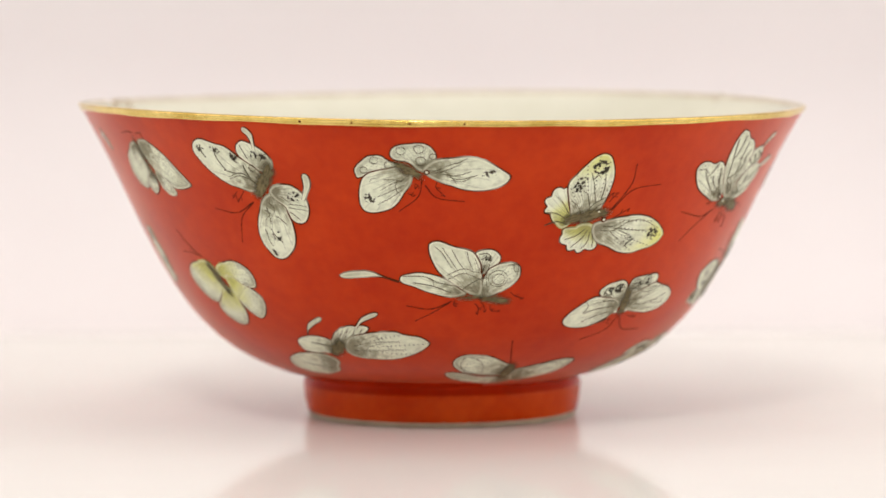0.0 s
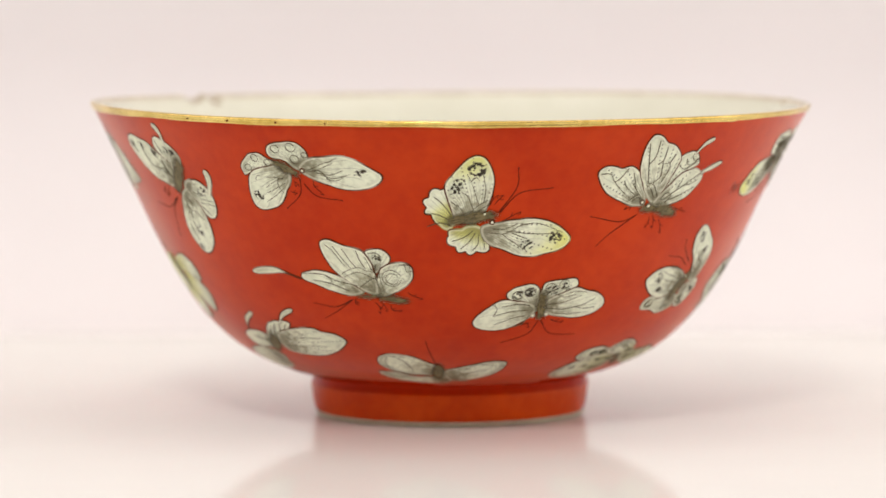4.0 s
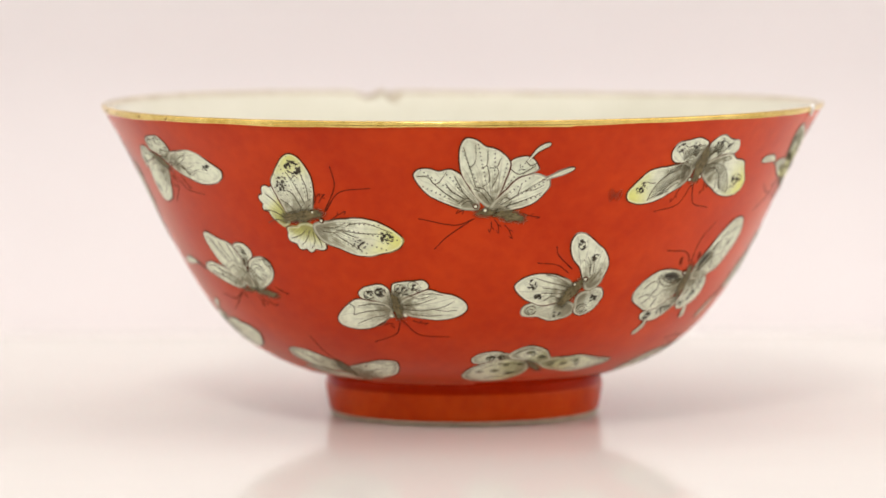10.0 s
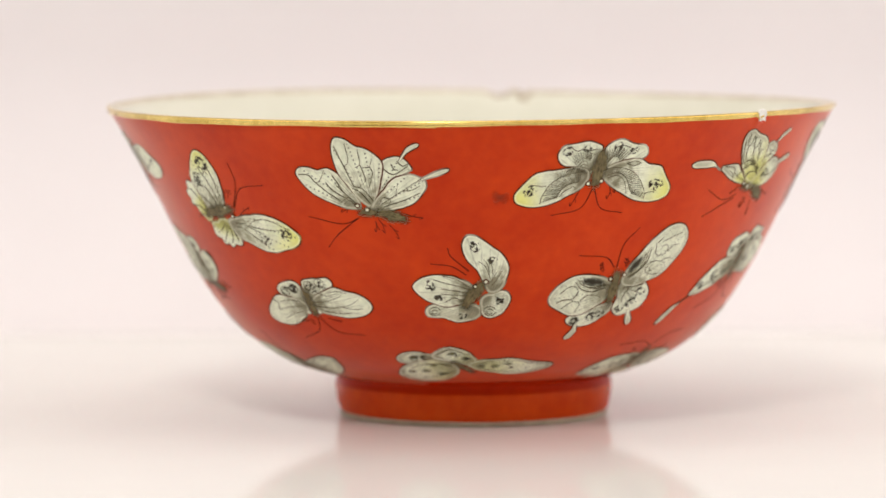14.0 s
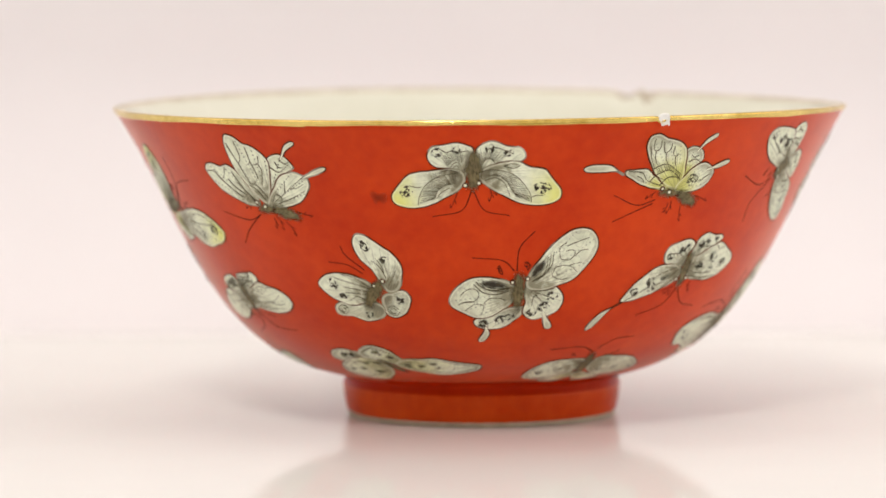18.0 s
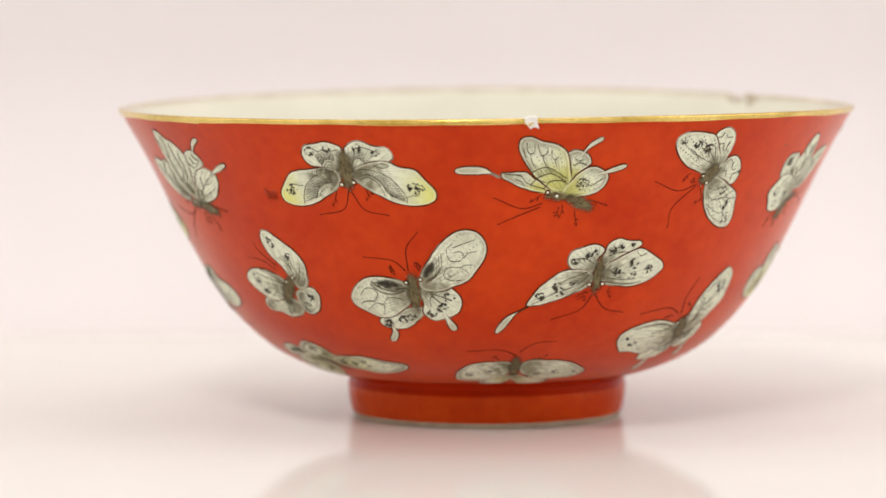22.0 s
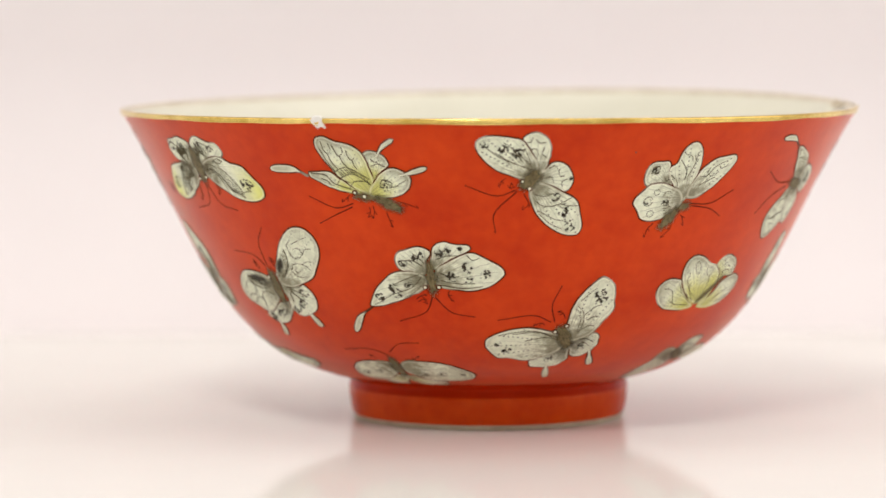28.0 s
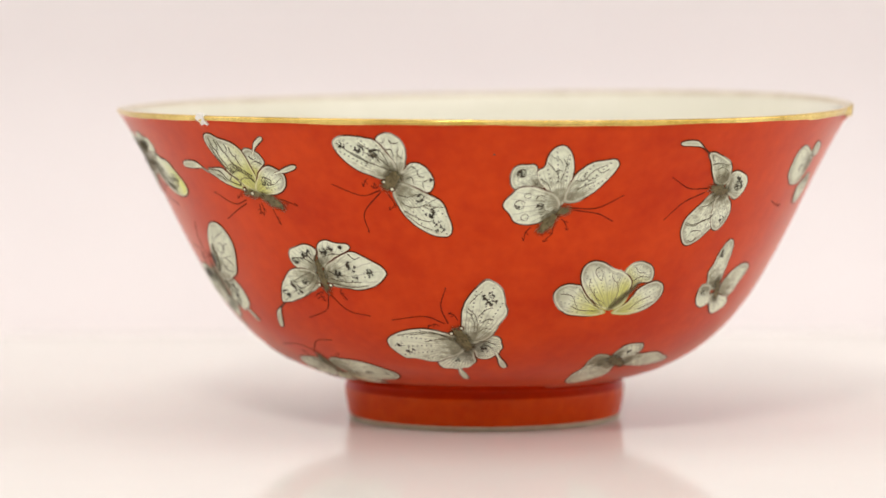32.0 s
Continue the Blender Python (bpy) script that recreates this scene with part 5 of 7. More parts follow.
    vein(b, (2.1, 0.7), (4.2, 0.7), (6.3, 1.1))
    vein(b, (2.6, 0.2), (6.4, -1.4))
    vein(b, (2.4, -0.3), (4.3, -2.4))
    vein(b, (2.0, -0.8), (1.8, -3.4))
    vein(b, (1.3, 0.1), (1.9, 0.8), (2.6, -0.1), (2.0, -1.1))
    blot(b, (-8.5, -8.3), 2)
    blot(b, (-4.8, -7.1), 2.2)
    blot(b, (-2.9, -6.3), 2)
    blot(b, (1.9, -5.2), 2.2)
    blot(b, (4.5, -3.5), 2.4)
    blot(b, (6.3, -0.9), 2.4)
    dab(b, (2.7, 6.6), 2.5, 1.0, 56, BLACK_DAB)
    dab(b, (-7.0, 2.5), 2.9, 1.1, -8, BLACK_DAB)
    vein(b, (-11.4, 2.6), (-9.2, 0.4), (-6.2, -0.1), (-3.4, 0.8))
    vein(b, (-11.0, 3.2), (-9.4, 1.7), (-6.6, 0.9), (-3.4, 1.6))
    vein(b, (1.9, 3.6), (4.2, 5.2), (5.6, 7.6), (5.8, 10.8))

    b = butterfly(130.7, 60.7, "yellow and white swallowtail butterfly with a long spoon tail")
    wing(b, "hind", LEMON_BASE, (2.2, 2.3), (0.9, -2.4), (3.2, 3.3, 3.4, 3.4, 3.3, 2.8, 2.4, 2.2, 2.2, 2.4, 2.8, 3.6, 4.8, 3.4, 2.5, 2.2, 2.1, 2.3, 2.7, 3.2, 3.2, 3.2, 3.2, 3.1))
    tail(b, (3.5, 4.9), (4.9, 6.8), (7.5, 8.6), 1.2)
    wing(b, "fore", LEMON_BASE, (-9.1, -1.9), (-2.8, -4.6), (5.2, 4.6, 2.7, 2.0, 1.7, 1.5, 1.5, 1.6, 1.7, 2.1, 2.7, 3.9, 6.9, 3.6, 2.6, 2.1, 2.0, 1.9, 2.0, 2.1, 2.2, 2.4, 2.8, 3.5))
    tail(b, (-15.1, -0.6), (-18.0, 0.7), (-24.2, 0.8), 2.0)
    wing(b, "fore", LEMON_BASE, (-4.5, 2.8), (0.0, -4.5), (7.6, 8.5, 7.3, 5.6, 4.6, 4.0, 3.8, 3.9, 4.2, 4.6, 5.4, 6.7, 8.6, 7.4, 6.2, 5.4, 5.0, 4.8, 4.8, 4.7, 4.7, 4.7, 4.9, 5.5))
    wing(b, "hind", LEMON_BASE, (5.3, -2.4), (0.5, -4.9), (4.7, 4.3, 4.1, 4.0, 3.7, 3.4, 3.2, 3.2, 3.3, 3.4, 3.7, 4.5, 5.4, 4.7, 4.0, 3.5, 3.2, 3.1, 3.1, 3.3, 3.5, 3.9, 4.2, 4.6))
    tail(b, (8.2, -0.2), (10.3, 0.4), (13.8, 1.6), 1.3)
    trunk(b, (1.3, -5.9), (6.8, -9.0), 3.2)
    trunk(b, (-4.0, -5.4), (1.8, -6.1), 2.4)
    eye(b, (-3.5, -4.7))
    eye(b, (-1.4, -5.6))
    feeler(b, "antenna", (-4.4, -7.5), (-8.9, -8.7), (-14.8, -6.2))
    feeler(b, "antenna", (-4.8, -8.4), (-8.9, -10.3), (-13.3, -12.5))
    feeler(b, "leg", (-4.9, -5.4), (-5.6, -6.1), (-7.1, -7.3))
    feeler(b, "leg", (0.1, -8.0), (0.2, -9.4), (-0.3, -11.2))
    feeler(b, "leg", (-0.7, -8.4), (-0.8, -9.8), (-1.5, -10.8))
    feeler(b, "leg", (3.0, -9.4), (3.4, -11.5), (4.0, -13.2))
    feeler(b, "leg", (6.2, -6.9), (7.7, -7.3), (10.4, -8.5))
    vein(b, (-7.8, 0.3), (-4.2, 1.5), (0.5, -1.3))
    vein(b, (-6.3, -1.1), (-3.1, -0.1), (0.5, -2.4))
    vein(b, (-4.5, -3.8), (-3.1, -2.0), (-0.6, -1.9), (0.6, -2.8))
    vein(b, (-9.4, 8.2), (-9.1, 6.0), (-8.3, 5.0), (-7.4, 5.8), (-7.7, 7.7))
    vein(b, (-8.3, 5.0), (-7.7, 2.8), (-6.4, 1.0))
    vein(b, (-6.9, 7.3), (-6.1, 4.8), (-5.5, 4.5), (-4.6, 5.3), (-4.7, 6.8))
    vein(b, (-5.5, 4.5), (-5.0, 2.8), (-4.1, 1.5))
    vein(b, (-3.7, 6.0), (-3.5, 4.2), (-2.7, 3.5), (-2.0, 4.1))
    vein(b, (-2.7, 3.5), (-2.4, 2.2), (-1.9, 1.0))
    vein(b, (-10.0, 6.2), (-8.9, 3.2), (-7.1, 0.3))
    vein(b, (1.6, 3.8), (2.5, 3.0), (3.7, 3.4))
    vein(b, (1.5, 1.8), (3.0, 2.5), (4.7, 1.8))
    vein(b, (2.6, -3.4), (4.0, -2.2), (5.9, -3.2), (8.7, -1.4))
    vein(b, (4.0, -1.4), (5.5, -2.2), (5.1, -3.4))
    vein(b, (-13.5, 0.0), (-9.9, -0.5), (-8.1, -2.5), (-4.2, -3.9))
    vein(b, (-7.4, -2.8), (-6.3, -1.5), (-4.2, -2.3))
    vein(b, (-11.0, -1.3), (-9.5, -2.0), (-8.8, -3.1))
    hatching(b, ((-5.8, -1.0), (-3.1, 0.0), (0.4, -2.2)), ((-7.0, 0.4), (-4.0, 1.4), (0.4, -1.0)), 11)
    blot(b, (4.0, -2.7), 2.4)

    b = butterfly(125.5, 13.4, "soft grey-white moth with spread wings above the foot")
    wing(b, "hind", LEMON_SMOKY, (-3.7, -3.5), (-0.4, 0.0), (3.4, 3.7, 3.9, 4.0, 3.6, 3.0, 2.6, 2.4, 2.4, 2.5, 2.8, 3.5, 4.7, 4.1, 3.3, 3.0, 2.9, 2.9, 3.0, 3.1, 3.2, 3.2, 3.2, 3.2))
    wing(b, "hind", LEMON_SMOKY, (4.1, -3.7), (0.2, -0.4), (3.8, 4.0, 4.1, 4.2, 3.7, 2.9, 2.5, 2.4, 2.5, 2.8, 3.5, 4.6, 5.1, 4.0, 3.2, 2.9, 2.8, 2.8, 3.1, 3.5, 3.8, 3.7, 3.6, 3.6))
    wing(b, "fore", MURKY, (-7.0, 2.6), (-1.0, 5.5), (6.2, 6.6, 6.3, 5.9, 5.4, 5.0, 4.7, 4.6, 4.7, 4.9, 5.4, 6.1, 6.7, 6.8, 5.9, 5.4, 5.1, 4.9, 4.9, 5.0, 5.1, 5.2, 5.5, 5.8))
    wing(b, "fore", MURKY, (9.0, 3.1), (1.9, 5.6), (7.5, 7.9, 6.9, 6.0, 5.5, 5.1, 4.9, 4.9, 5.1, 5.7, 6.7, 7.5, 7.5, 6.9, 6.5, 6.1, 5.8, 5.6, 5.4, 5.2, 5.2, 5.5, 6.1, 6.8))
    trunk(b, (-0.1, 10.0), (0.0, 0.3), 2.9)
    feeler(b, "antenna", (-0.3, 10.5), (-4.4, 12.5), (-10.9, 11.9))
    feeler(b, "antenna", (0.4, 11.6), (3.7, 14.7), (8.2, 15.2))
    feeler(b, "leg", (-4.0, 8.6), (-4.7, 9.7), (-5.5, 9.9))
    feeler(b, "leg", (3.4, 8.9), (5.3, 8.9), (6.9, 10.5))
    ring(b, (-9.8, 1.7), 0.9)
    ring(b, (-5.8, 2.6), 0.8)
    ring(b, (5.2, 2.1), 0.9)
    ring(b, (9.7, 2.3), 0.9)
    blot(b, (-9.8, 1.3), 1.4)
    blot(b, (-5.7, 2.9), 1.4)
    blot(b, (5.2, 1.8), 1.4)
    blot(b, (9.7, 2.3), 1.4)
    blot(b, (14.3, 2.4), 1.2)

    b = butterfly(139.7, 39.4, "white swallowtail butterfly scattered with ink spots")
    wing(b, "hind", PLAIN, (4.1, 4.5), (1.4, 0.8), (2.5, 2.3, 2.4, 2.6, 2.7, 2.9, 3.1, 3.3, 3.4, 3.5, 3.7, 4.2, 4.6, 2.8, 2.0, 1.8, 1.7, 1.8, 2.0, 2.4, 3.5, 5.1, 4.8, 3.1))
    wing(b, "hind", PLAIN, (-3.9, 2.6), (-1.8, -0.2), (2.8, 3.3, 3.6, 3.8, 3.9, 3.9, 3.9, 3.7, 3.4, 3.3, 3.3, 3.5, 3.5, 2.9, 2.7, 2.9, 3.6, 4.5, 4.3, 3.9, 3.5, 3.1, 2.8, 2.7))
    wing(b, "fore", VEINED, (8.5, -0.8), (1.2, -2.6), (7.1, 5.9, 5.3, 5.1, 5.2, 5.1, 4.8, 4.7, 4.9, 5.4, 6.2, 6.8, 7.5, 6.8, 5.6, 5.0, 4.7, 4.5, 4.5, 4.6, 5.0, 5.6, 6.5, 7.6))
    wing(b, "fore", VEINED, (-8.4, -5.1), (-1.7, -2.6), (6.2, 8.1, 6.0, 4.3, 3.5, 3.1, 3.0, 3.0, 3.3, 3.7, 4.7, 6.2, 7.1, 6.3, 5.6, 5.0, 4.5, 4.0, 3.7, 3.4, 3.4, 3.6, 4.2, 5.0))
    tail(b, (-15.1, -10.6), (-17.9, -13.0), (-19.9, -17.7), 1.7)
    trunk(b, (-0.3, 2.9), (0.0, -6.6), 2.9)
    eye(b, (-1.7, -4.5))
    eye(b, (1.4, -4.4))
    feeler(b, "antenna", (-0.3, -7.1), (-2.4, -11.4), (-8.2, -13.9))
    feeler(b, "antenna", (0.2, -7.1), (3.5, -11.3), (8.1, -12.5))
    feeler(b, "leg", (-4.1, -7.8), (-2.8, -6.8), (-1.5, -6.8))
    feeler(b, "leg", (-3.7, -8.5), (-2.5, -7.8), (-1.6, -8.9))
    feeler(b, "leg", (3.7, -5.3), (3.2, -6.7), (4.4, -8.2))
    vein(b, (1.9, -3.9), (6.5, -4.7), (11.0, -4.2))
    vein(b, (2.0, -2.7), (5.6, -3.5), (9.4, -3.4))
    vein(b, (2.0, -0.8), (4.3, -1.7), (6.1, -1.6))
    vein(b, (-2.1, -1.6), (-4.7, -4.6), (-9.6, -6.7), (-14.0, -9.6))
    vein(b, (-2.8, -1.2), (-6.3, -2.6), (-9.1, -4.1))
    vein(b, (-1.7, -3.1), (-3.9, -5.6), (-6.6, -7.4))
    vein(b, (-1.3, 1.6), (-2.5, 3.1), (-3.7, 4.2))
    vein(b, (-1.8, 1.0), (-3.9, 2.3), (-6.4, 2.3))
    vein(b, (1.9, 3.4), (2.9, 4.7), (4.3, 5.0))
    vein(b, (1.6, 2.8), (3.7, 3.6), (6.7, 3.7))
    vein(b, (8.2, 3.9), (9.5, 2.6), (11.0, 3.2))
    blot(b, (-12.5, -7.4), 2)
    blot(b, (-9.1, -4.8), 2)
    blot(b, (-5.4, -3.6), 2)
    blot(b, (-8.1, -6.3), 2)
    blot(b, (-6.2, 1.8), 1.8)
    blot(b, (-3.7, 2.8), 1.8)
    blot(b, (-2.1, 3.7), 1.6)
    blot(b, (2.2, 4.4), 1.6)
    blot(b, (4.3, 4.9), 1.8)
    blot(b, (6.8, 5.3), 1.6)
    blot(b, (4.4, -1.5), 2.4)
    blot(b, (8.1, 0.5), 2.4)
    blot(b, (12.0, -0.9), 2.2)
    blot(b, (8.2, -2.3), 1.8)

    b = butterfly(158.6, 61.3, "white dotted butterfly with drooping forewing")
    wing(b, "hind", PLAIN, (-1.0, 5.3), (-0.8, 0.0), (4.3, 4.5, 4.5, 4.4, 3.7, 3.0, 2.6, 2.4, 2.4, 2.6, 3.0, 3.8, 5.3, 4.9, 4.2, 3.6, 3.2, 2.9, 2.9, 2.9, 3.0, 3.3, 3.6, 3.9))
    wing(b, "hind", PLAIN, (3.9, -1.4), (0.2, -1.8), (3.2, 3.1, 3.1, 3.3, 3.4, 3.6, 3.7, 3.7, 3.5, 3.4, 3.4, 3.5, 3.7, 3.6, 3.3, 3.1, 3.0, 3.1, 3.4, 3.8, 4.0, 3.8, 3.6, 3.4))
    wing(b, "fore", DOTTED, (-7.4, 4.0), (-1.6, -1.1), (7.0, 7.6, 6.8, 5.6, 4.8, 4.3, 4.1, 4.1, 4.3, 4.6, 5.2, 6.3, 7.7, 7.0, 6.2, 5.4, 4.9, 4.7, 4.7, 4.6, 4.4, 4.6, 5.0, 5.9))
    wing(b, "fore", DOTTED, (4.3, -9.5), (-0.8, -3.1), (7.7, 7.1, 5.8, 5.0, 4.8, 4.7, 4.5, 4.3, 4.3, 4.6, 5.2, 6.3, 8.2, 7.1, 6.0, 5.2, 4.6, 4.2, 4.0, 4.1, 4.3, 4.8, 5.7, 6.8))
    trunk(b, (0.0, 0.0), (-4.0, -4.2), 3.7)
    eye(b, (-3.7, -2.4))
    eye(b, (-2.1, -4.2))
    feeler(b, "antenna", (-4.9, -4.6), (-9.3, -6.0), (-15.7, -3.6))
    feeler(b, "antenna", (-4.7, -4.9), (-9.2, -10.2), (-8.8, -14.7))
    feeler(b, "leg", (-7.3, -1.7), (-8.2, -2.4), (-8.6, -3.8))
    feeler(b, "leg", (-5.3, -3.8), (-6.2, -4.1), (-6.1, -2.8))
    feeler(b, "leg", (-3.2, -5.6), (-2.0, -8.0), (-3.3, -9.5))
    vein(b, (-1.5, 0.3), (-5.4, 1.9), (-9.7, 4.0), (-13.7, 7.3))
    vein(b, (-1.9, 1.1), (-4.7, 4.0), (-7.6, 4.8))
    vein(b, (-2.2, 1.9), (-3.3, 4.8), (-4.4, 5.7))
    vein(b, (-4.0, 2.3), (-6.2, 5.5), (-8.5, 7.3))
    vein(b, (-6.8, 1.9), (-8.3, 3.6), (-10.4, 4.8))
    vein(b, (-0.9, -5.6), (1.3, -6.1), (3.4, -5.3))
    vein(b, (-0.6, -7.2), (0.8, -8.3), (2.8, -8.6), (5.1, -7.8), (7.4, -6.4))
    vein(b, (4.9, -8.0), (6.9, -8.5), (8.9, -8.5))
    vein(b, (-0.1, -9.5), (2.2, -10.9), (4.2, -11.9), (6.3, -12.1))
    vein(b, (0.4, -10.5), (2.9, -12.8), (5.7, -14.2))
    vein(b, (4.4, -8.2), (5.2, -8.9), (6.8, -9.3))
    vein(b, (1.8, 0.7), (2.9, 1.5), (3.8, 0.7))
    vein(b, (4.2, 0.8), (4.0, -0.4), (4.7, -1.2), (5.4, -0.9))
    vein(b, (6.0, -1.9), (4.9, -2.5), (5.0, -4.0))
    vein(b, (1.2, -1.7), (2.5, -1.3), (3.0, -2.6))
    vein(b, (-3.4, 7.3), (-2.6, 7.5), (-2.2, 8.6))
    vein(b, (-1.5, 8.1), (-0.7, 7.2), (0.6, 7.3))
    vein(b, (0.5, 6.0), (0.1, 4.5), (1.0, 3.5))
    vein(b, (-2.5, 5.4), (-1.3, 5.7), (-0.7, 4.0))
    blot(b, (-12.5, 6.7), 1.8)
    blot(b, (-8.6, 5.7), 2.2)
    blot(b, (-5.2, 4.6), 2.2)
    blot(b, (3.8, -6.3), 2)
    blot(b, (5.7, -10.1), 2.2)
    blot(b, (7.3, -13.3), 2.4)
    blot(b, (6.9, -1.8), 1)

    b = butterfly(168.0, 23.0, "white dotted swallowtail butterfly with ribbed grey hindwings")
    wing(b, "hind", RIBBED, (-2.3, -6.9), (-0.5, -2.9), (3.7, 3.4, 3.2, 3.1, 3.2, 3.2, 3.4, 3.7, 4.0, 4.1, 4.2, 4.3, 4.4, 3.8, 3.2, 2.8, 2.7, 2.8, 3.0, 3.6, 4.3, 4.6, 4.5, 4.2))
    tail(b, (-2.3, -9.5), (-1.7, -12.6), (-0.8, -16.0), 1.3)
    wing(b, "hind", RIBBED, (4.5, -2.0), (1.5, -0.9), (2.9, 3.0, 3.2, 3.5, 3.9, 4.2, 4.1, 3.7, 3.3, 3.1, 3.1, 3.2, 3.2, 3.1, 3.1, 3.2, 3.6, 4.1, 4.3, 3.9, 3.5, 3.2, 3.0, 2.9))
    tail(b, (6.5, -4.6), (7.2, -7.2), (7.8, -9.7), 1.6)
    wing(b, "fore", DOTTED, (-9.5, -1.4), (-1.2, -1.1), (8.2, 7.2, 6.6, 6.3, 5.1, 4.9, 5.4, 6.0, 6.3, 6.5, 7.2, 8.0, 8.3, 7.7, 6.8, 6.0, 5.5, 5.3, 5.3, 5.4, 5.8, 6.5, 7.5, 8.6))
    wing(b, "fore", DOTTED, (4.1, 8.9), (0.9, 0.4), (8.2, 8.6, 6.8, 5.7, 5.0, 4.7, 4.5, 4.6, 4.8, 5.3, 6.1, 7.4, 9.1, 7.9, 6.9, 5.8, 4.8, 4.5, 4.6, 5.0, 5.2, 5.2, 6.1, 7.4))
    trunk(b, (-2.6, 4.7), (0.9, -3.1), 3.4)
    eye(b, (-3.2, 2.7))
    eye(b, (-0.9, 4.4))
    feeler(b, "antenna", (-4.6, 5.5), (-9.1, 7.5), (-16.1, 6.3))
    feeler(b, "antenna", (-3.8, 5.5), (-5.2, 10.3), (-4.0, 15.0))
    feeler(b, "leg", (-5.9, 4.8), (-7.0, 5.3), (-8.4, 4.3))
    feeler(b, "leg", (-1.6, 6.5), (-2.4, 8.0), (-3.7, 8.4))
    vein(b, (-1.3, -0.4), (-6.8, 2.6), (-12.6, 2.1))
    vein(b, (-1.8, 0.7), (-8.3, 3.1), (-15.4, 1.9))
    vein(b, (-0.5, -0.2), (-5.1, 1.0), (-9.4, 0.0))
    vein(b, (0.3, 9.2), (1.4, 8.1), (2.0, 5.4), (1.7, 2.6))
    vein(b, (0.7, 10.0), (2.2, 8.2), (2.7, 5.4), (2.1, 2.0))
    vein(b, (1.1, 11.3), (2.5, 13.0), (4.2, 14.7))
    vein(b, (2.8, 7.6), (4.6, 9.6), (6.3, 10.2))
    vein(b, (3.3, 5.9), (5.1, 7.0), (6.2, 6.8))
    vein(b, (2.7, 3.2), (4.3, 4.3), (5.6, 4.0))
    vein(b, (2.7, 0.2), (4.4, 0.2), (6.5, -0.8))
    vein(b, (3.2, -1.4), (4.4, -1.1), (5.9, -2.4))
    blot(b, (5.6, 12.4), 2.8)
    blot(b, (-15.2, -1.0), 1.4)
    blot(b, (-12.8, -2.9), 2)
    blot(b, (-2.7, -6.6), 1.8)
    blot(b, (3.9, -1.9), 2)

    b = butterfly(182.4, 58.0, "white butterfly with scaly forewings and a grey furry tail end")
    wing(b, "hind", SMOKY, (-5.3, 2.5), (-1.9, -0.4), (3.5, 3.3, 3.2, 3.2, 3.3, 3.4, 3.5, 3.2, 2.8, 2.6, 2.6, 3.3, 4.5, 3.7, 3.1, 2.8, 2.8, 2.9, 3.3, 3.5, 3.2, 3.1, 3.3, 3.5))
    wing(b, "fore", DOTTED, (1.5, 3.7), (2.4, -3.7), (6.5, 5.5, 4.4, 3.5, 3.3, 4.3, 4.4, 4.4, 4.4, 4.4, 4.6, 5.6, 7.4, 6.2, 4.7, 3.9, 3.5, 3.3, 3.4, 3.6, 4.0, 4.8, 5.8, 6.7))
    wing(b, "fore", DOTTED, (9.1, 2.1), (4.0, -2.9), (6.8, 5.2, 4.4, 4.0, 3.6, 3.4, 3.3, 3.5, 3.8, 4.1, 4.6, 5.6, 7.1, 6.1, 4.8, 3.9, 3.4, 3.0, 2.9, 2.9, 3.2, 3.8, 5.0, 6.7))
    wing(b, "hind", PLAIN, (-3.8, -4.4), (1.9, -4.0), (5.7, 4.9, 4.7, 5.0, 4.9, 4.7, 4.6, 4.6, 4.7, 4.9, 5.2, 5.5, 5.6, 5.3, 5.0, 4.7, 4.5, 4.5, 4.6, 4.8, 5.1, 4.9, 5.1, 5.6))
    trunk(b, (2.0, -6.1), (-1.5, -11.2), 3.2)
    trunk(b, (5.0, -5.2), (1.8, -6.3), 2.6)
    feeler(b, "antenna", (5.0, -5.2), (11.0, -5.3), (16.5, -2.5))
    feeler(b, "antenna", (5.5, -5.7), (11.1, -6.7), (14.5, -8.5))
    feeler(b, "leg", (-3.2, -9.8), (-4.3, -11.1), (-4.5, -13.2))
    feeler(b, "leg", (1.4, -9.8), (1.5, -11.4), (-0.4, -13.4))
    feeler(b, "leg", (3.2, -7.9), (3.9, -8.5), (4.9, -10.6))
    vein(b, (-1.2, -2.6), (-0.5, -3.0))
    vein(b, (-1.7, -3.2), (-0.7, -3.6))
    vein(b, (-2.0, -3.9), (-1.0, -4.1))
    vein(b, (-2.1, -4.6), (-1.1, -4.8))
    vein(b, (-2.1, -5.3), (-1.1, -5.4))
    vein(b, (-2.0, -6.0), (-1.0, -6.1))
    vein(b, (-1.7, -6.6), (-0.8, -6.7))
    vein(b, (-1.4, -7.3), (-0.6, -7.1))
    vein(b, (-2.7, -2.9), (-2.2, -2.0), (-1.2, -1.9), (-0.6, -2.5))
    vein(b, (-0.9, -4.3), (-0.6, -5.5), (0.4, -5.9))
    vein(b, (-3.5, 1.5), (-3.0, 0.7), (-2.5, 1.3))
    ring(b, (-4.5, -2.0), 0.7)
    ring(b, (-6.1, -4.2), 1.1)
    ring(b, (-4.8, -7.3), 0.8)
    ring(b, (-6.2, 3.5), 0.9)
    vein(b, (-7.2, 2.7), (-6.8, 4.4), (-5.4, 4.5))
    vein(b, (-0.9, 6.2), (0.6, 4.5), (1.7, 2.7), (1.5, 0.9))
    vein(b, (-0.8, 8.5), (0.1, 7.5), (1.7, 7.0), (2.4, 5.5))
    vein(b, (2.3, 1.8), (3.1, 4.7), (3.2, 8.0))
    vein(b, (-1.9, 1.9), (-0.6, 1.0), (0.3, -0.5))
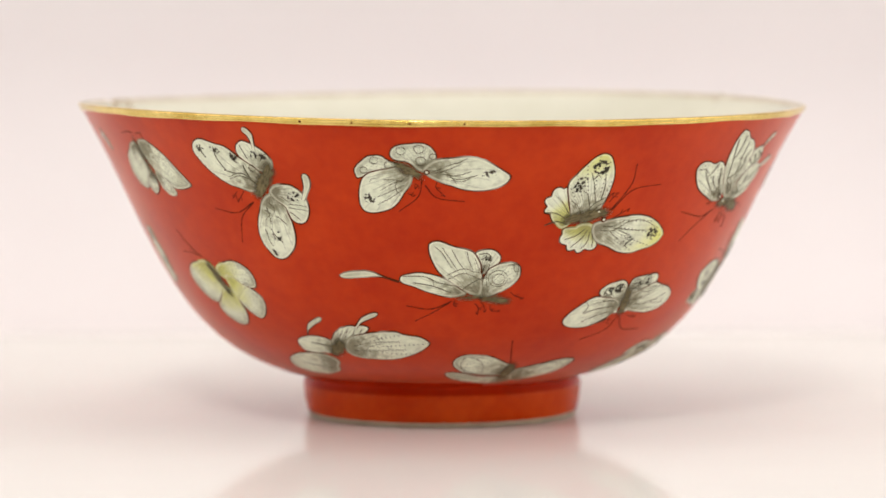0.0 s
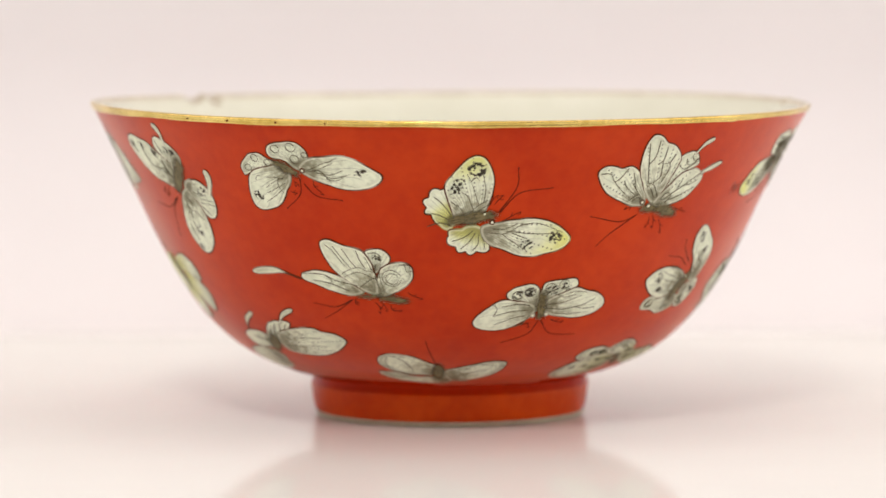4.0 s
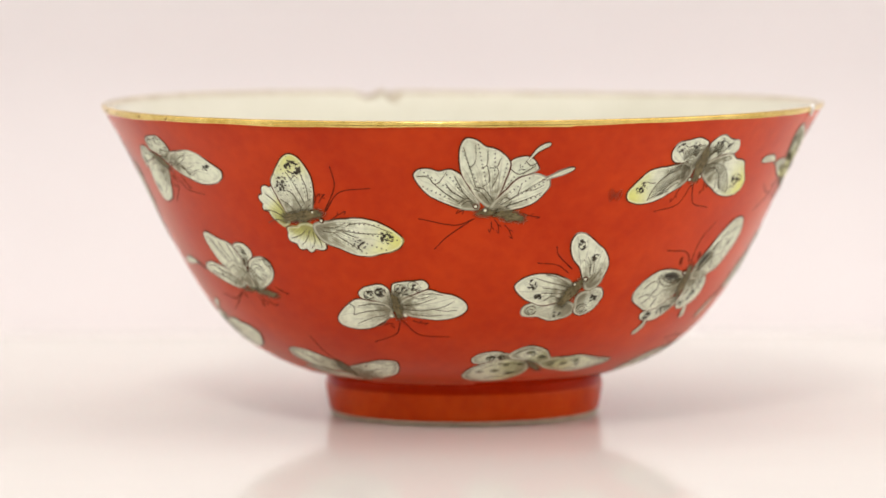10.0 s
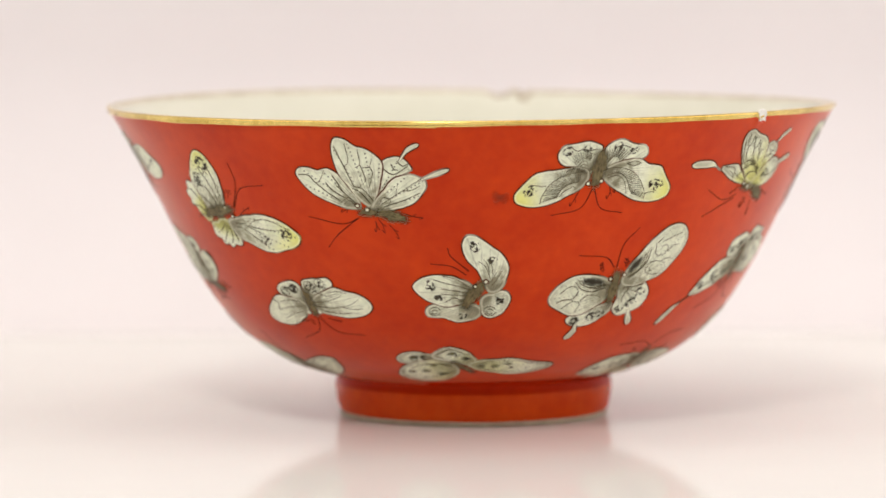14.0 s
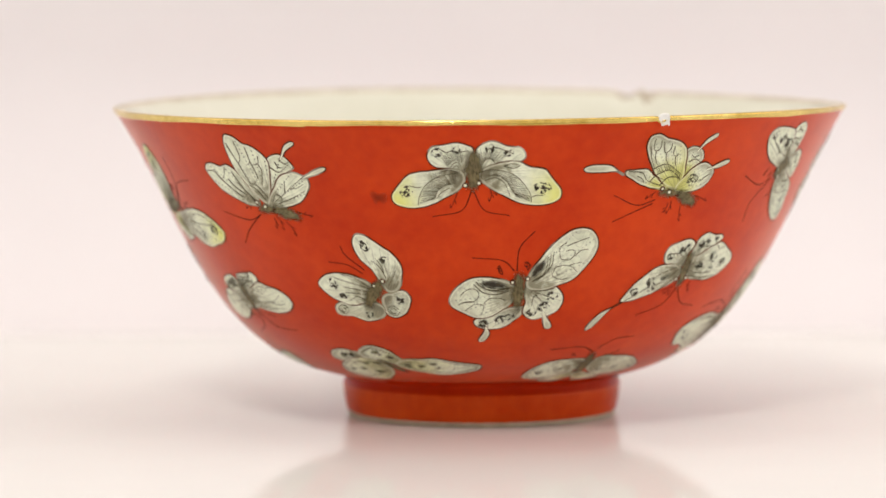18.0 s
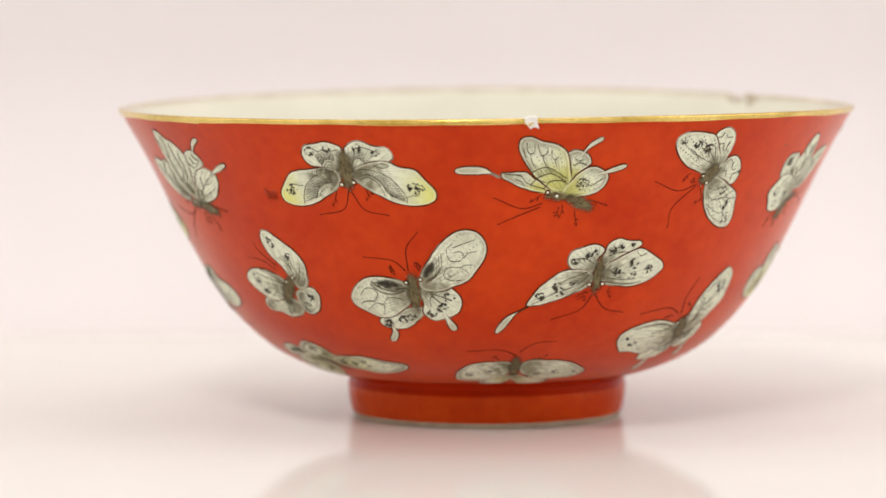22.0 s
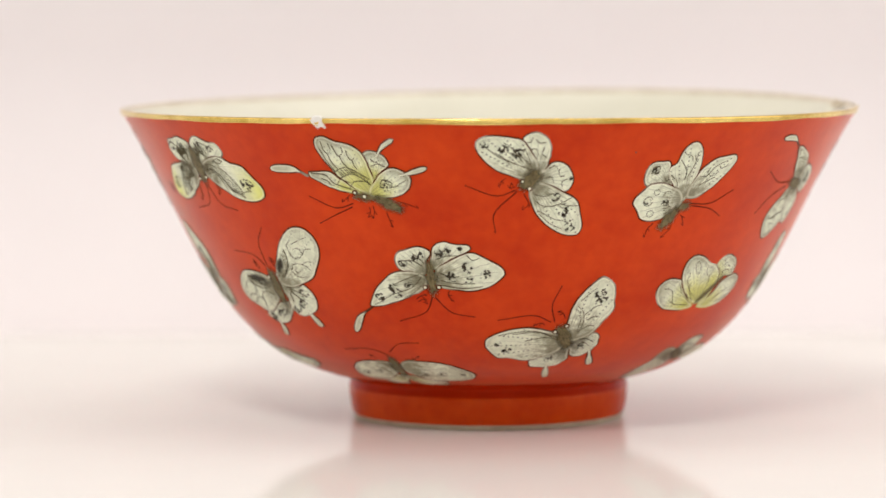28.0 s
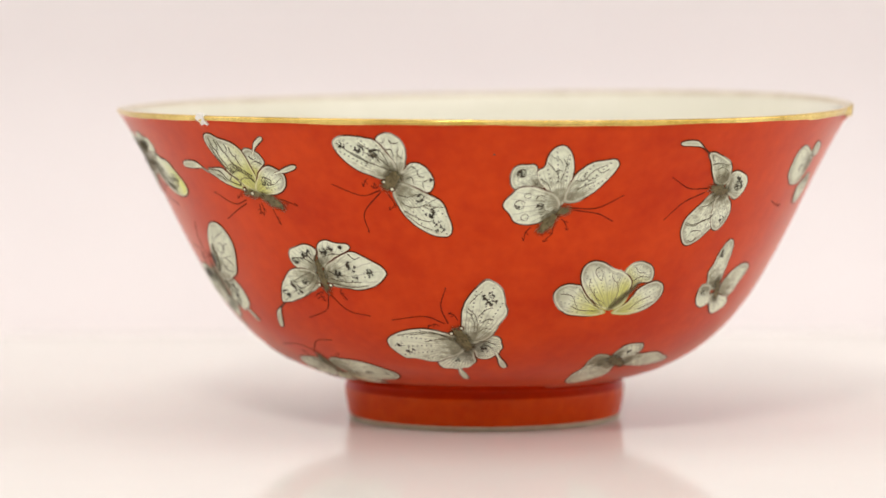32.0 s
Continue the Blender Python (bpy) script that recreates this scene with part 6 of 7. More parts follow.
    vein(b, (0.9, 3.9), (1.7, 4.3), (2.4, 4.0))
    vein(b, (2.5, 7.1), (3.1, 5.9), (3.8, 5.4))
    vein(b, (5.5, 1.7), (7.4, 1.7), (9.2, 4.0), (12.2, 5.5))
    vein(b, (7.5, 3.6), (7.6, 2.3), (9.1, 1.7), (10.4, 2.7))
    vein(b, (10.0, 4.5), (11.1, 3.5), (12.8, 4.5))
    vein(b, (6.0, -0.6), (8.4, 0.7), (9.9, 1.3))
    blot(b, (-6.5, 3.5), 1.8)
    blot(b, (-1.8, -4.6), 1.8)
    blot(b, (-6.3, -4.2), 1.6)

    b = butterfly(198.7, 35.1, "grey and pale yellow butterfly seen with raised wings")
    wing(b, "hind", LEMON_BASE, (3.8, 3.3), (1.7, 0.1), (3.0, 3.0, 3.1, 3.2, 3.3, 3.4, 3.5, 3.6, 3.5, 3.4, 3.4, 3.6, 3.9, 3.2, 2.6, 2.4, 2.5, 3.1, 4.0, 4.0, 3.8, 3.6, 3.4, 3.2))
    wing(b, "hind", LEMON_BASE, (-9.9, -3.3), (-2.7, -6.2), (5.5, 4.7, 4.0, 3.6, 3.4, 3.3, 3.4, 3.6, 3.8, 4.3, 5.0, 6.2, 7.8, 3.7, 3.1, 2.8, 2.8, 2.9, 3.3, 4.1, 4.3, 5.0, 5.5, 5.7))
    wing(b, "hind", LEMON_BASE, (7.0, -3.2), (0.5, -6.4), (4.9, 5.1, 4.9, 4.6, 4.0, 3.6, 3.4, 3.3, 3.2, 3.1, 3.2, 3.6, 7.2, 5.7, 4.7, 4.1, 3.6, 3.3, 3.2, 3.2, 3.3, 3.6, 4.0, 4.5))
    wing(b, "fore", LEMON_BASE, (-3.7, 0.9), (-1.4, -5.2), (6.3, 7.6, 7.8, 7.0, 6.0, 5.2, 4.7, 4.5, 4.5, 4.7, 5.0, 5.6, 6.5, 7.1, 7.1, 6.7, 6.3, 6.1, 5.4, 4.7, 4.3, 3.9, 4.1, 5.0))
    trunk(b, (4.7, 1.3), (-1.5, -5.8), 2.0)
    vein(b, (-6.7, 5.7), (-6.9, 4.2), (-5.1, 2.0), (-5.2, 4.1), (-6.6, 5.7))
    vein(b, (-7.6, 2.7), (-7.5, 0.8), (-5.7, -1.9), (-3.1, -5.2))
    vein(b, (-2.9, 4.0), (-2.4, 2.4), (-1.0, 1.3), (-0.7, 2.9))
    vein(b, (-6.2, -0.3), (-5.3, -2.3), (-2.8, -4.1))
    vein(b, (-1.0, 1.2), (-0.3, -1.3), (-0.9, -4.2))
    vein(b, (-6.1, -2.8), (-4.8, -4.0), (-3.2, -4.8))
    vein(b, (-13.5, -1.2), (-10.9, -1.8), (-9.5, -4.1), (-8.7, -5.5))
    vein(b, (-9.1, -0.4), (-6.8, -3.3), (-3.1, -5.8))
    vein(b, (-10.5, -4.5), (-7.8, -5.8), (-3.9, -6.1))
    vein(b, (2.4, 5.2), (3.6, 3.8), (5.4, 3.5))
    vein(b, (2.8, 1.6), (4.3, 2.6), (6.6, 2.4))
    vein(b, (3.9, -6.1), (5.7, -4.0), (8.5, -2.7))
    vein(b, (6.0, -6.2), (7.8, -5.2), (9.7, -4.3))
    blot(b, (-8.4, 2.6), 0.8)
    blot(b, (-1.9, 3.3), 0.8)

    b = butterfly(214.5, 55.1, "white butterfly with one long spoon tail and black-striped hindwing")
    wing(b, "fore", MURKY, (-2.9, -6.0), (-1.0, 0.4), (6.6, 5.8, 5.0, 4.4, 4.2, 4.2, 4.5, 4.9, 5.2, 5.6, 5.9, 6.3, 6.7, 5.8, 4.9, 4.4, 4.2, 4.2, 4.5, 4.9, 5.2, 5.6, 5.9, 6.4))
    wing(b, "hind", MURKY, (2.0, -4.5), (0.2, -0.3), (4.1, 3.7, 3.4, 3.2, 3.1, 3.0, 3.0, 3.1, 3.3, 3.5, 3.7, 4.1, 4.5, 4.2, 3.6, 3.1, 2.8, 2.7, 2.7, 2.9, 3.2, 3.7, 4.2, 4.4))
    wing(b, "hind", PLAIN, (4.2, 2.6), (2.0, 1.5), (2.9, 2.8, 2.7, 2.7, 2.9, 3.3, 3.8, 4.2, 4.0, 3.4, 2.9, 2.6, 2.5, 2.5, 2.6, 2.9, 3.4, 3.9, 3.8, 3.6, 3.5, 3.3, 3.2, 3.1))
    wing(b, "fore", MURKY, (-3.2, 7.2), (-1.4, 3.3), (3.6, 5.3, 6.1, 3.4, 2.6, 2.3, 2.2, 2.2, 2.4, 2.7, 3.1, 3.6, 4.4, 4.9, 4.9, 4.1, 3.6, 3.1, 2.7, 2.4, 2.2, 2.2, 2.4, 2.8))
    tail(b, (-8.3, 11.1), (-12.2, 13.5), (-16.7, 13.8), 1.5)
    trunk(b, (2.0, 0.8), (-4.1, 2.1), 3.2)
    feeler(b, "antenna", (-4.5, 1.9), (-9.8, 2.1), (-14.9, 4.8))
    feeler(b, "antenna", (-5.0, 0.9), (-9.9, -1.4), (-13.3, -5.3))
    vein(b, (-7.4, -6.4), (-5.3, -7.1), (-2.3, -6.3))
    vein(b, (-2.3, -6.3), (-0.9, -5.6), (-0.1, -4.7))
    vein(b, (-5.3, 8.0), (-3.3, 8.3), (-0.9, 7.5))
    vein(b, (-3.1, 4.3), (-2.4, 5.3), (-0.2, 4.2))
    vein(b, (-3.8, 6.5), (-2.7, 7.2), (-0.6, 6.3))
    vein(b, (3.3, 2.6), (4.4, 2.7), (5.1, 3.1))
    vein(b, (3.7, 1.9), (4.8, 2.0), (5.6, 2.2))
    vein(b, (4.0, 1.2), (4.9, 1.3), (5.6, 1.5))
    vein(b, (-5.9, 7.9), (-4.3, 8.3), (-2.0, 7.5), (-0.3, 7.9))
    vein(b, (-2.7, 4.3), (-2.1, 4.9), (-0.9, 4.7), (0.3, 3.7))
    vein(b, (-6.7, 10.5), (-6.5, 9.7), (-5.5, 8.8))
    vein(b, (-7.5, -6.9), (-5.8, -7.4), (-4.3, -7.3), (-2.7, -6.2), (-0.4, -5.9))
    vein(b, (-4.6, -2.7), (-2.8, -2.4), (-1.2, -1.1))
    vein(b, (-5.2, -11.0), (-3.8, -11.4), (-2.9, -10.4))
    vein(b, (-5.1, -8.9), (-3.8, -8.6), (-2.0, -8.9))
    blot(b, (2.9, -6.1), 1.5)
    blot(b, (4.8, 2.2), 2.2)
    blot(b, (3.9, 4.0), 1.4)

    b = butterfly(224.6, 34.1, "greyish white butterfly with narrow upright wings")
    wing(b, "fore", MURKY, (-2.7, 5.4), (-1.8, -0.4), (6.4, 5.1, 4.1, 3.3, 2.8, 2.7, 3.0, 3.5, 3.8, 4.1, 4.6, 5.2, 5.9, 6.2, 4.6, 3.4, 2.9, 2.6, 2.5, 2.6, 3.0, 3.6, 4.9, 6.2))
    wing(b, "fore", MURKY, (6.4, 0.7), (3.2, -2.4), (5.3, 4.8, 4.4, 4.1, 3.9, 3.8, 3.8, 4.0, 4.3, 4.6, 4.5, 4.4, 4.4, 4.5, 4.7, 4.9, 4.6, 4.1, 3.7, 3.3, 3.3, 3.5, 4.3, 5.4))
    wing(b, "hind", PLAIN, (-3.4, -3.0), (-3.0, -0.8), (2.3, 2.7, 3.2, 3.5, 3.6, 3.4, 2.7, 2.3, 2.0, 1.9, 1.9, 2.0, 2.2, 2.5, 3.1, 3.9, 3.6, 3.1, 2.6, 2.3, 2.1, 2.0, 2.0, 2.1))
    wing(b, "hind", PLAIN, (4.4, -5.5), (0.0, -3.0), (3.7, 4.4, 4.4, 3.6, 2.9, 2.4, 2.1, 2.1, 2.1, 2.3, 2.7, 3.6, 5.1, 4.4, 3.4, 2.9, 2.7, 2.6, 2.6, 2.6, 2.8, 2.9, 3.1, 3.3))
    trunk(b, (-1.4, 2.1), (2.4, -4.8), 2.6)
    blot(b, (-4.0, 8.4), 2)
    blot(b, (-4.2, -1.9), 1.4)
    blot(b, (3.5, -6.8), 1.2)

    b = butterfly(208.5, 17.1, "greyish white moth low beside the foot")
    wing(b, "fore", MURKY, (-4.7, -5.0), (-2.6, 0.0), (6.4, 7.4, 8.1, 6.6, 5.8, 5.6, 5.4, 5.2, 4.9, 4.7, 4.7, 4.9, 5.4, 6.4, 7.7, 8.6, 6.7, 4.6, 4.1, 4.1, 4.2, 4.3, 4.7, 5.5))
    wing(b, "hind", MURKY, (0.2, 4.2), (-2.6, 2.5), (3.3, 3.1, 2.7, 2.5, 2.4, 2.5, 2.7, 3.0, 3.2, 3.1, 3.1, 3.2, 3.3, 3.1, 2.9, 2.7, 2.6, 2.6, 2.6, 2.7, 2.9, 3.2, 3.4, 3.3))
    wing(b, "fore", MURKY, (8.7, -0.4), (0.8, -0.4), (7.1, 4.6, 3.8, 3.3, 3.1, 3.0, 3.0, 3.1, 3.5, 4.2, 5.8, 7.9, 7.9, 5.7, 4.2, 3.4, 3.0, 2.8, 2.8, 3.0, 3.3, 3.9, 5.0, 7.4))
    trunk(b, (-4.5, 2.5), (2.4, -2.6), 2.9)
    blot(b, (-5.0, -1.0), 1.2)
    blot(b, (0.1, 3.8), 1.2)

    b = butterfly(239.0, 60.4, "greyish white butterfly with an ink curl on the wing")
    wing(b, "fore", MURKY, (-4.6, 0.0), (0.0, 1.9), (4.9, 4.6, 4.4, 4.5, 4.7, 4.9, 5.3, 5.9, 6.4, 6.1, 5.8, 5.7, 5.0, 4.4, 4.0, 3.9, 4.1, 4.6, 5.5, 6.6, 6.7, 6.0, 5.2, 5.1))
    wing(b, "hind", MURKY, (0.6, 3.9), (-0.4, 2.2), (1.5, 1.6, 1.7, 1.9, 2.4, 2.9, 2.8, 2.5, 2.3, 2.1, 2.0, 2.0, 1.9, 1.9, 1.8, 1.9, 2.1, 2.4, 2.8, 2.9, 2.7, 2.2, 1.9, 1.6))
    wing(b, "hind", MURKY, (4.8, -6.6), (5.2, -3.5), (3.4, 3.3, 3.3, 3.3, 3.3, 3.4, 3.7, 4.1, 4.1, 3.7, 3.4, 3.3, 3.2, 3.1, 3.1, 3.2, 3.5, 3.9, 4.1, 3.8, 3.6, 3.5, 3.5, 3.5))
    feeler(b, "leg", (-11.1, -8.6), (-7.8, -9.9), (-5.2, -10.0))
    blot(b, (-4.0, -0.8), 1.6)

    b = butterfly(6.0, 37.9, "white swallowtail butterfly trailing a long spoon tail")
    wing(b, "hind", VEINED, (2.6, 4.0), (1.7, 1.1), (2.6, 2.5, 2.5, 2.6, 2.8, 2.9, 2.7, 2.5, 2.5, 2.6, 2.8, 3.1, 3.0, 2.7, 2.4, 2.3, 2.4, 2.5, 2.7, 2.9, 3.0, 2.9, 2.8, 2.7))
    wing(b, "fore", VEINED, (-9.5, -2.3), (-2.4, -4.6), (6.6, 6.2, 3.5, 2.6, 2.2, 2.0, 2.0, 2.1, 2.4, 3.0, 4.0, 5.7, 7.5, 5.0, 3.8, 3.2, 2.8, 2.5, 2.4, 2.5, 2.7, 3.2, 4.0, 5.0))
    tail(b, (-17.1, -1.5), (-22.8, 0.2), (-29.8, -0.4), 1.7)
    wing(b, "hind", SMOKY, (5.8, -0.9), (1.9, -5.0), (5.0, 4.5, 4.0, 3.7, 3.5, 3.4, 3.4, 3.4, 3.4, 3.6, 4.0, 4.7, 5.6, 4.9, 4.0, 3.5, 3.2, 3.0, 3.0, 3.2, 3.6, 4.1, 4.5, 5.0))
    wing(b, "fore", VEINED, (-3.8, 2.5), (1.0, -4.8), (7.5, 8.3, 6.8, 5.4, 4.6, 4.2, 3.9, 3.8, 4.0, 4.4, 5.1, 6.5, 8.7, 7.0, 5.9, 5.3, 5.0, 4.7, 4.7, 4.7, 4.5, 4.4, 4.6, 5.5))
    trunk(b, (-3.2, -6.0), (2.1, -5.7), 1.8)
    trunk(b, (1.7, -6.0), (8.4, -7.1), 2.4)
    feeler(b, "antenna", (-4.4, -6.9), (-8.9, -9.1), (-13.9, -8.3))
    feeler(b, "antenna", (-4.8, -7.2), (-8.3, -10.0), (-11.8, -12.3))
    feeler(b, "leg", (-3.8, -6.7), (-4.0, -8.0), (-3.1, -7.7))
    feeler(b, "leg", (0.6, -7.6), (1.4, -8.8), (1.4, -10.7))
    feeler(b, "leg", (1.8, -7.3), (2.6, -8.2), (2.8, -10.1))
    feeler(b, "leg", (4.0, -8.1), (4.3, -9.7), (6.3, -9.7))
    feeler(b, "leg", (8.3, -4.7), (9.5, -5.8), (11.4, -6.4))
    vein(b, (-5.9, 0.1), (-3.5, 1.4), (-1.7, 1.7), (-0.2, 1.0), (1.5, 0.6))
    vein(b, (-5.5, -0.9), (-2.5, 0.5), (-0.2, -0.2), (2.1, -1.5))
    vein(b, (-8.9, 7.5), (-7.1, 5.7), (-5.0, 2.1))
    vein(b, (-7.2, 7.2), (-5.7, 4.7), (-3.7, 1.6))
    vein(b, (-5.1, 6.6), (-3.7, 3.9), (-2.4, 1.8))
    vein(b, (-1.8, 6.1), (-1.2, 3.6), (-0.2, 1.4))
    vein(b, (-0.1, 4.6), (0.6, 2.8), (1.4, 0.7))
    vein(b, (-2.3, -3.6), (0.3, -1.5), (2.7, -0.6))
    vein(b, (2.2, 2.7), (1.7, -0.6), (2.4, -4.6))
    vein(b, (3.3, 2.9), (2.7, -0.6), (3.2, -4.6))
    vein(b, (-15.5, -0.2), (-10.7, -0.3), (-7.5, -1.9), (-2.5, -3.1))
    vein(b, (-13.1, -1.9), (-8.7, -2.8), (-4.8, -4.6))
    vein(b, (-9.9, -0.7), (-8.8, -1.5), (-8.7, -2.7))
    ring(b, (5.3, -0.9), 2.1)
    ring(b, (5.4, -1.1), 1.4)
    vein(b, (7.4, 2.6), (9.6, 2.4), (9.5, -0.3))
    vein(b, (8.6, 2.9), (8.9, 0.9), (10.1, 1.0))
    vein(b, (0.9, 5.4), (2.6, 5.6), (3.7, 4.6))
    vein(b, (1.4, 4.1), (2.7, 4.7), (3.7, 3.6))
    blot(b, (2.6, 4.3), 1.8)

    b = butterfly(335.2, 20.5, "white butterfly with grey body and tailed hindwings")
    wing(b, "hind", PLAIN, (-6.1, 0.5), (-2.3, -1.4), (4.2, 4.7, 4.7, 4.7, 4.4, 3.8, 3.3, 3.0, 2.9, 2.9, 3.1, 3.5, 4.2, 4.7, 4.9, 4.7, 4.3, 3.7, 3.3, 3.0, 2.9, 3.0, 3.2, 3.6))
    tail(b, (-7.3, 3.1), (-5.6, 6.6), (-1.9, 9.2), 1.3)
    wing(b, "hind", RIBBED, (3.4, 4.3), (0.0, -0.2), (3.8, 3.1, 2.6, 2.4, 2.3, 2.3, 2.4, 2.7, 3.2, 3.9, 4.7, 5.5, 5.6, 3.0, 2.0, 1.6, 1.4, 1.3, 1.4, 1.5, 1.9, 4.2, 6.0, 5.1))
    tail(b, (6.7, 7.4), (8.5, 9.3), (12.2, 11.1), 1.3)
    wing(b, "fore", SMOKY, (-10.5, -8.0), (-4.6, -8.3), (6.9, 7.2, 6.9, 6.5, 6.0, 5.7, 5.6, 5.6, 5.6, 5.6, 5.8, 5.9, 5.8, 7.3, 7.6, 7.0, 6.2, 5.5, 5.1, 5.0, 5.1, 5.4, 5.9, 6.5))
    wing(b, "fore", DOTTED, (11.2, 0.9), (2.2, -0.1), (10.2, 9.1, 6.6, 6.1, 5.2, 4.7, 4.5, 4.7, 5.1, 6.0, 7.3, 8.2, 9.1, 9.1, 7.6, 6.3, 5.4, 4.9, 4.7, 4.7, 4.9, 5.4, 6.4, 8.0))
    trunk(b, (1.2, 2.3), (-2.6, -3.2), 3.4)
    vein(b, (3.4, 0.6), (8.7, 2.3), (15.2, 2.5))
    vein(b, (3.2, -1.0), (9.0, -0.8), (15.6, -0.1))
    vein(b, (-5.8, -9.4), (-10.1, -8.5), (-13.5, -6.9))
    vein(b, (-2.4, 0.3), (-5.1, 0.9), (-7.2, 1.3))
    vein(b, (5.0, 2.6), (5.6, 2.0), (7.0, 3.5))
    vein(b, (6.0, -0.7), (7.4, 0.6), (8.6, 1.0))
    vein(b, (10.2, 4.3), (10.3, 3.3), (11.3, 4.0))
    ring(b, (9.8, 1.9), 0.5)
    vein(b, (2.3, 5.3), (1.0, 3.7), (0.6, 2.3))
    vein(b, (4.1, 6.3), (2.9, 4.5), (2.3, 2.9))
    vein(b, (5.9, 6.7), (5.0, 5.2), (4.6, 3.8))
    vein(b, (7.5, 6.5), (6.6, 5.3), (6.2, 4.2))
    blot(b, (11.8, 1.0), 1)
    blot(b, (14.2, -0.6), 1)

    b = butterfly(16.7, 14.2, "greyish white butterfly low above the foot")
    wing(b, "hind", MURKY, (-4.1, -4.3), (1.7, -2.6), (3.9, 3.3, 3.0, 2.9, 2.9, 3.2, 3.8, 5.0, 6.7, 7.4, 7.5, 7.0, 5.9, 2.6, 1.8, 1.5, 1.5, 1.6, 1.9, 2.6, 6.2, 9.2, 7.5, 5.2))
    wing(b, "fore", MURKY, (-5.3, 3.5), (1.8, 1.0), (7.2, 6.3, 5.3, 4.7, 4.4, 4.2, 4.3, 4.5, 5.0, 5.6, 6.4, 7.1, 7.6, 6.4, 5.3, 4.7, 4.3, 4.2, 4.3, 4.5, 4.8, 5.5, 6.7, 7.4))
    wing(b, "fore", MURKY, (9.4, 0.3), (3.3, -1.6), (6.8, 8.8, 7.4, 5.6, 4.5, 3.9, 3.6, 3.6, 4.0, 4.7, 5.7, 6.3, 6.4, 6.8, 7.5, 7.5, 5.1, 4.1, 3.7, 3.5, 3.6, 3.9, 4.4, 5.3))
    trunk(b, (1.6, 4.6), (1.0, -3.9), 3.0)
    feeler(b, "antenna", (1.1, 4.1), (0.0, 9.4), (-0.6, 13.1))
    vein(b, (-9.8, 7.5), (-10.4, 5.0), (-8.2, 1.1), (-3.5, -1.3), (0.8, -1.4))
    vein(b, (-7.5, 7.1), (-5.5, 5.0), (-4.4, 1.0))
    vein(b, (6.8, 1.1), (10.2, 4.5), (14.7, 3.4), (16.5, 4.3))
    vein(b, (6.4, -1.5), (9.6, 0.8), (12.7, 1.6))
    vein(b, (-10.8, -0.6), (-7.4, -3.2), (-3.9, -4.0))

    b = butterfly(310.9, 32.7, "pale yellow butterfly with grey-tipped wings")
    wing(b, "fore", LEMON_BASE, (-7.1, 1.7), (-3.8, 6.5), (5.4, 5.4, 5.5, 5.7, 6.0, 6.2, 6.1, 5.9, 5.9, 6.0, 6.0, 6.1, 5.9, 5.5, 5.2, 5.2, 5.5, 5.8, 6.2, 6.6, 6.5, 6.0, 5.6, 5.5))
    wing(b, "fore", LEMON_BASE, (5.8, 4.6), (0.0, 5.6), (5.0, 4.8, 4.5, 4.0, 3.7, 3.5, 3.4, 3.4, 3.5, 3.7, 4.0, 4.8, 5.9, 5.6, 4.4, 3.5, 3.1, 2.9, 2.9, 3.1, 3.5, 4.2, 5.1, 5.2))
    wing(b, "hind", LEMON_BASE, (5.8, -1.9), (2.0, 3.6), (4.9, 4.6, 4.5, 4.5, 4.4, 4.1, 3.8, 3.6, 3.6, 3.7, 4.2, 5.4, 6.7, 5.2, 4.2, 3.6, 3.4, 3.4, 3.5, 3.8, 4.2, 4.9, 5.5, 5.3))
    wing(b, "hind", LEMON_BASE, (-1.9, -5.2), (-0.4, 0.0), (4.7, 4.8, 4.7, 4.6, 4.4, 4.2, 4.2, 4.2, 4.3, 4.7, 5.1, 5.6, 5.4, 4.5, 4.0, 3.7, 3.7, 3.9, 4.5, 5.2, 5.1, 4.8, 4.6, 4.6))
    trunk(b, (-3.4, 7.6), (0.6, -1.4), 2.5)
    feeler(b, "antenna", (-4.8, 8.4), (-8.4, 11.4), (-10.7, 14.6))
    feeler(b, "antenna", (-5.7, 8.8), (-8.2, 9.3), (-11.6, 9.4))

    b = butterfly(286.7, 65.5, "greyish white butterfly wing at the turn of the wall")
    wing(b, "fore", MURKY, (-1.0, 2.2), (0.2, -1.4), (0.2, 0.2, 0.2, 0.2, 0.2, 0.2, 0.2, 0.2, 2.0, 1.5, 1.6, 2.1, 3.8, 4.9, 2.2, 0.2, 0.2, 0.2, 0.2, 0.2, 0.2, 0.2, 0.2, 0.2))

    b = butterfly(287.5, 38.6, "greyish white butterfly at the turn of the wall")
    wing(b, "fore", MURKY, (-1.4, 0.8), (0.6, 6.9), (5.7, 5.3, 4.9, 4.5, 3.8, 3.3, 3.1, 3.0, 3.0, 3.1, 3.1, 3.4, 6.4, 6.1, 5.8, 4.2, 3.1, 2.5, 2.3, 2.2, 2.3, 2.6, 3.6, 5.7))
    wing(b, "hind", MURKY, (-1.6, -3.8), (0.0, 0.3), (3.3, 2.8, 2.6, 2.6, 2.6, 2.7, 2.7, 2.5, 2.5, 2.7, 3.1, 3.8, 4.4, 3.4, 2.6, 2.2, 2.1, 2.0, 2.1, 2.3, 2.7, 3.3, 4.0, 4.0))


paint_butterflies()
wear()


# ---------------------------------------------------------------- movement
RATE = -0.0941                       # radians a second
HUB, OFFSET = (0.0044, 0.0), (-0.0047, 0.0040)


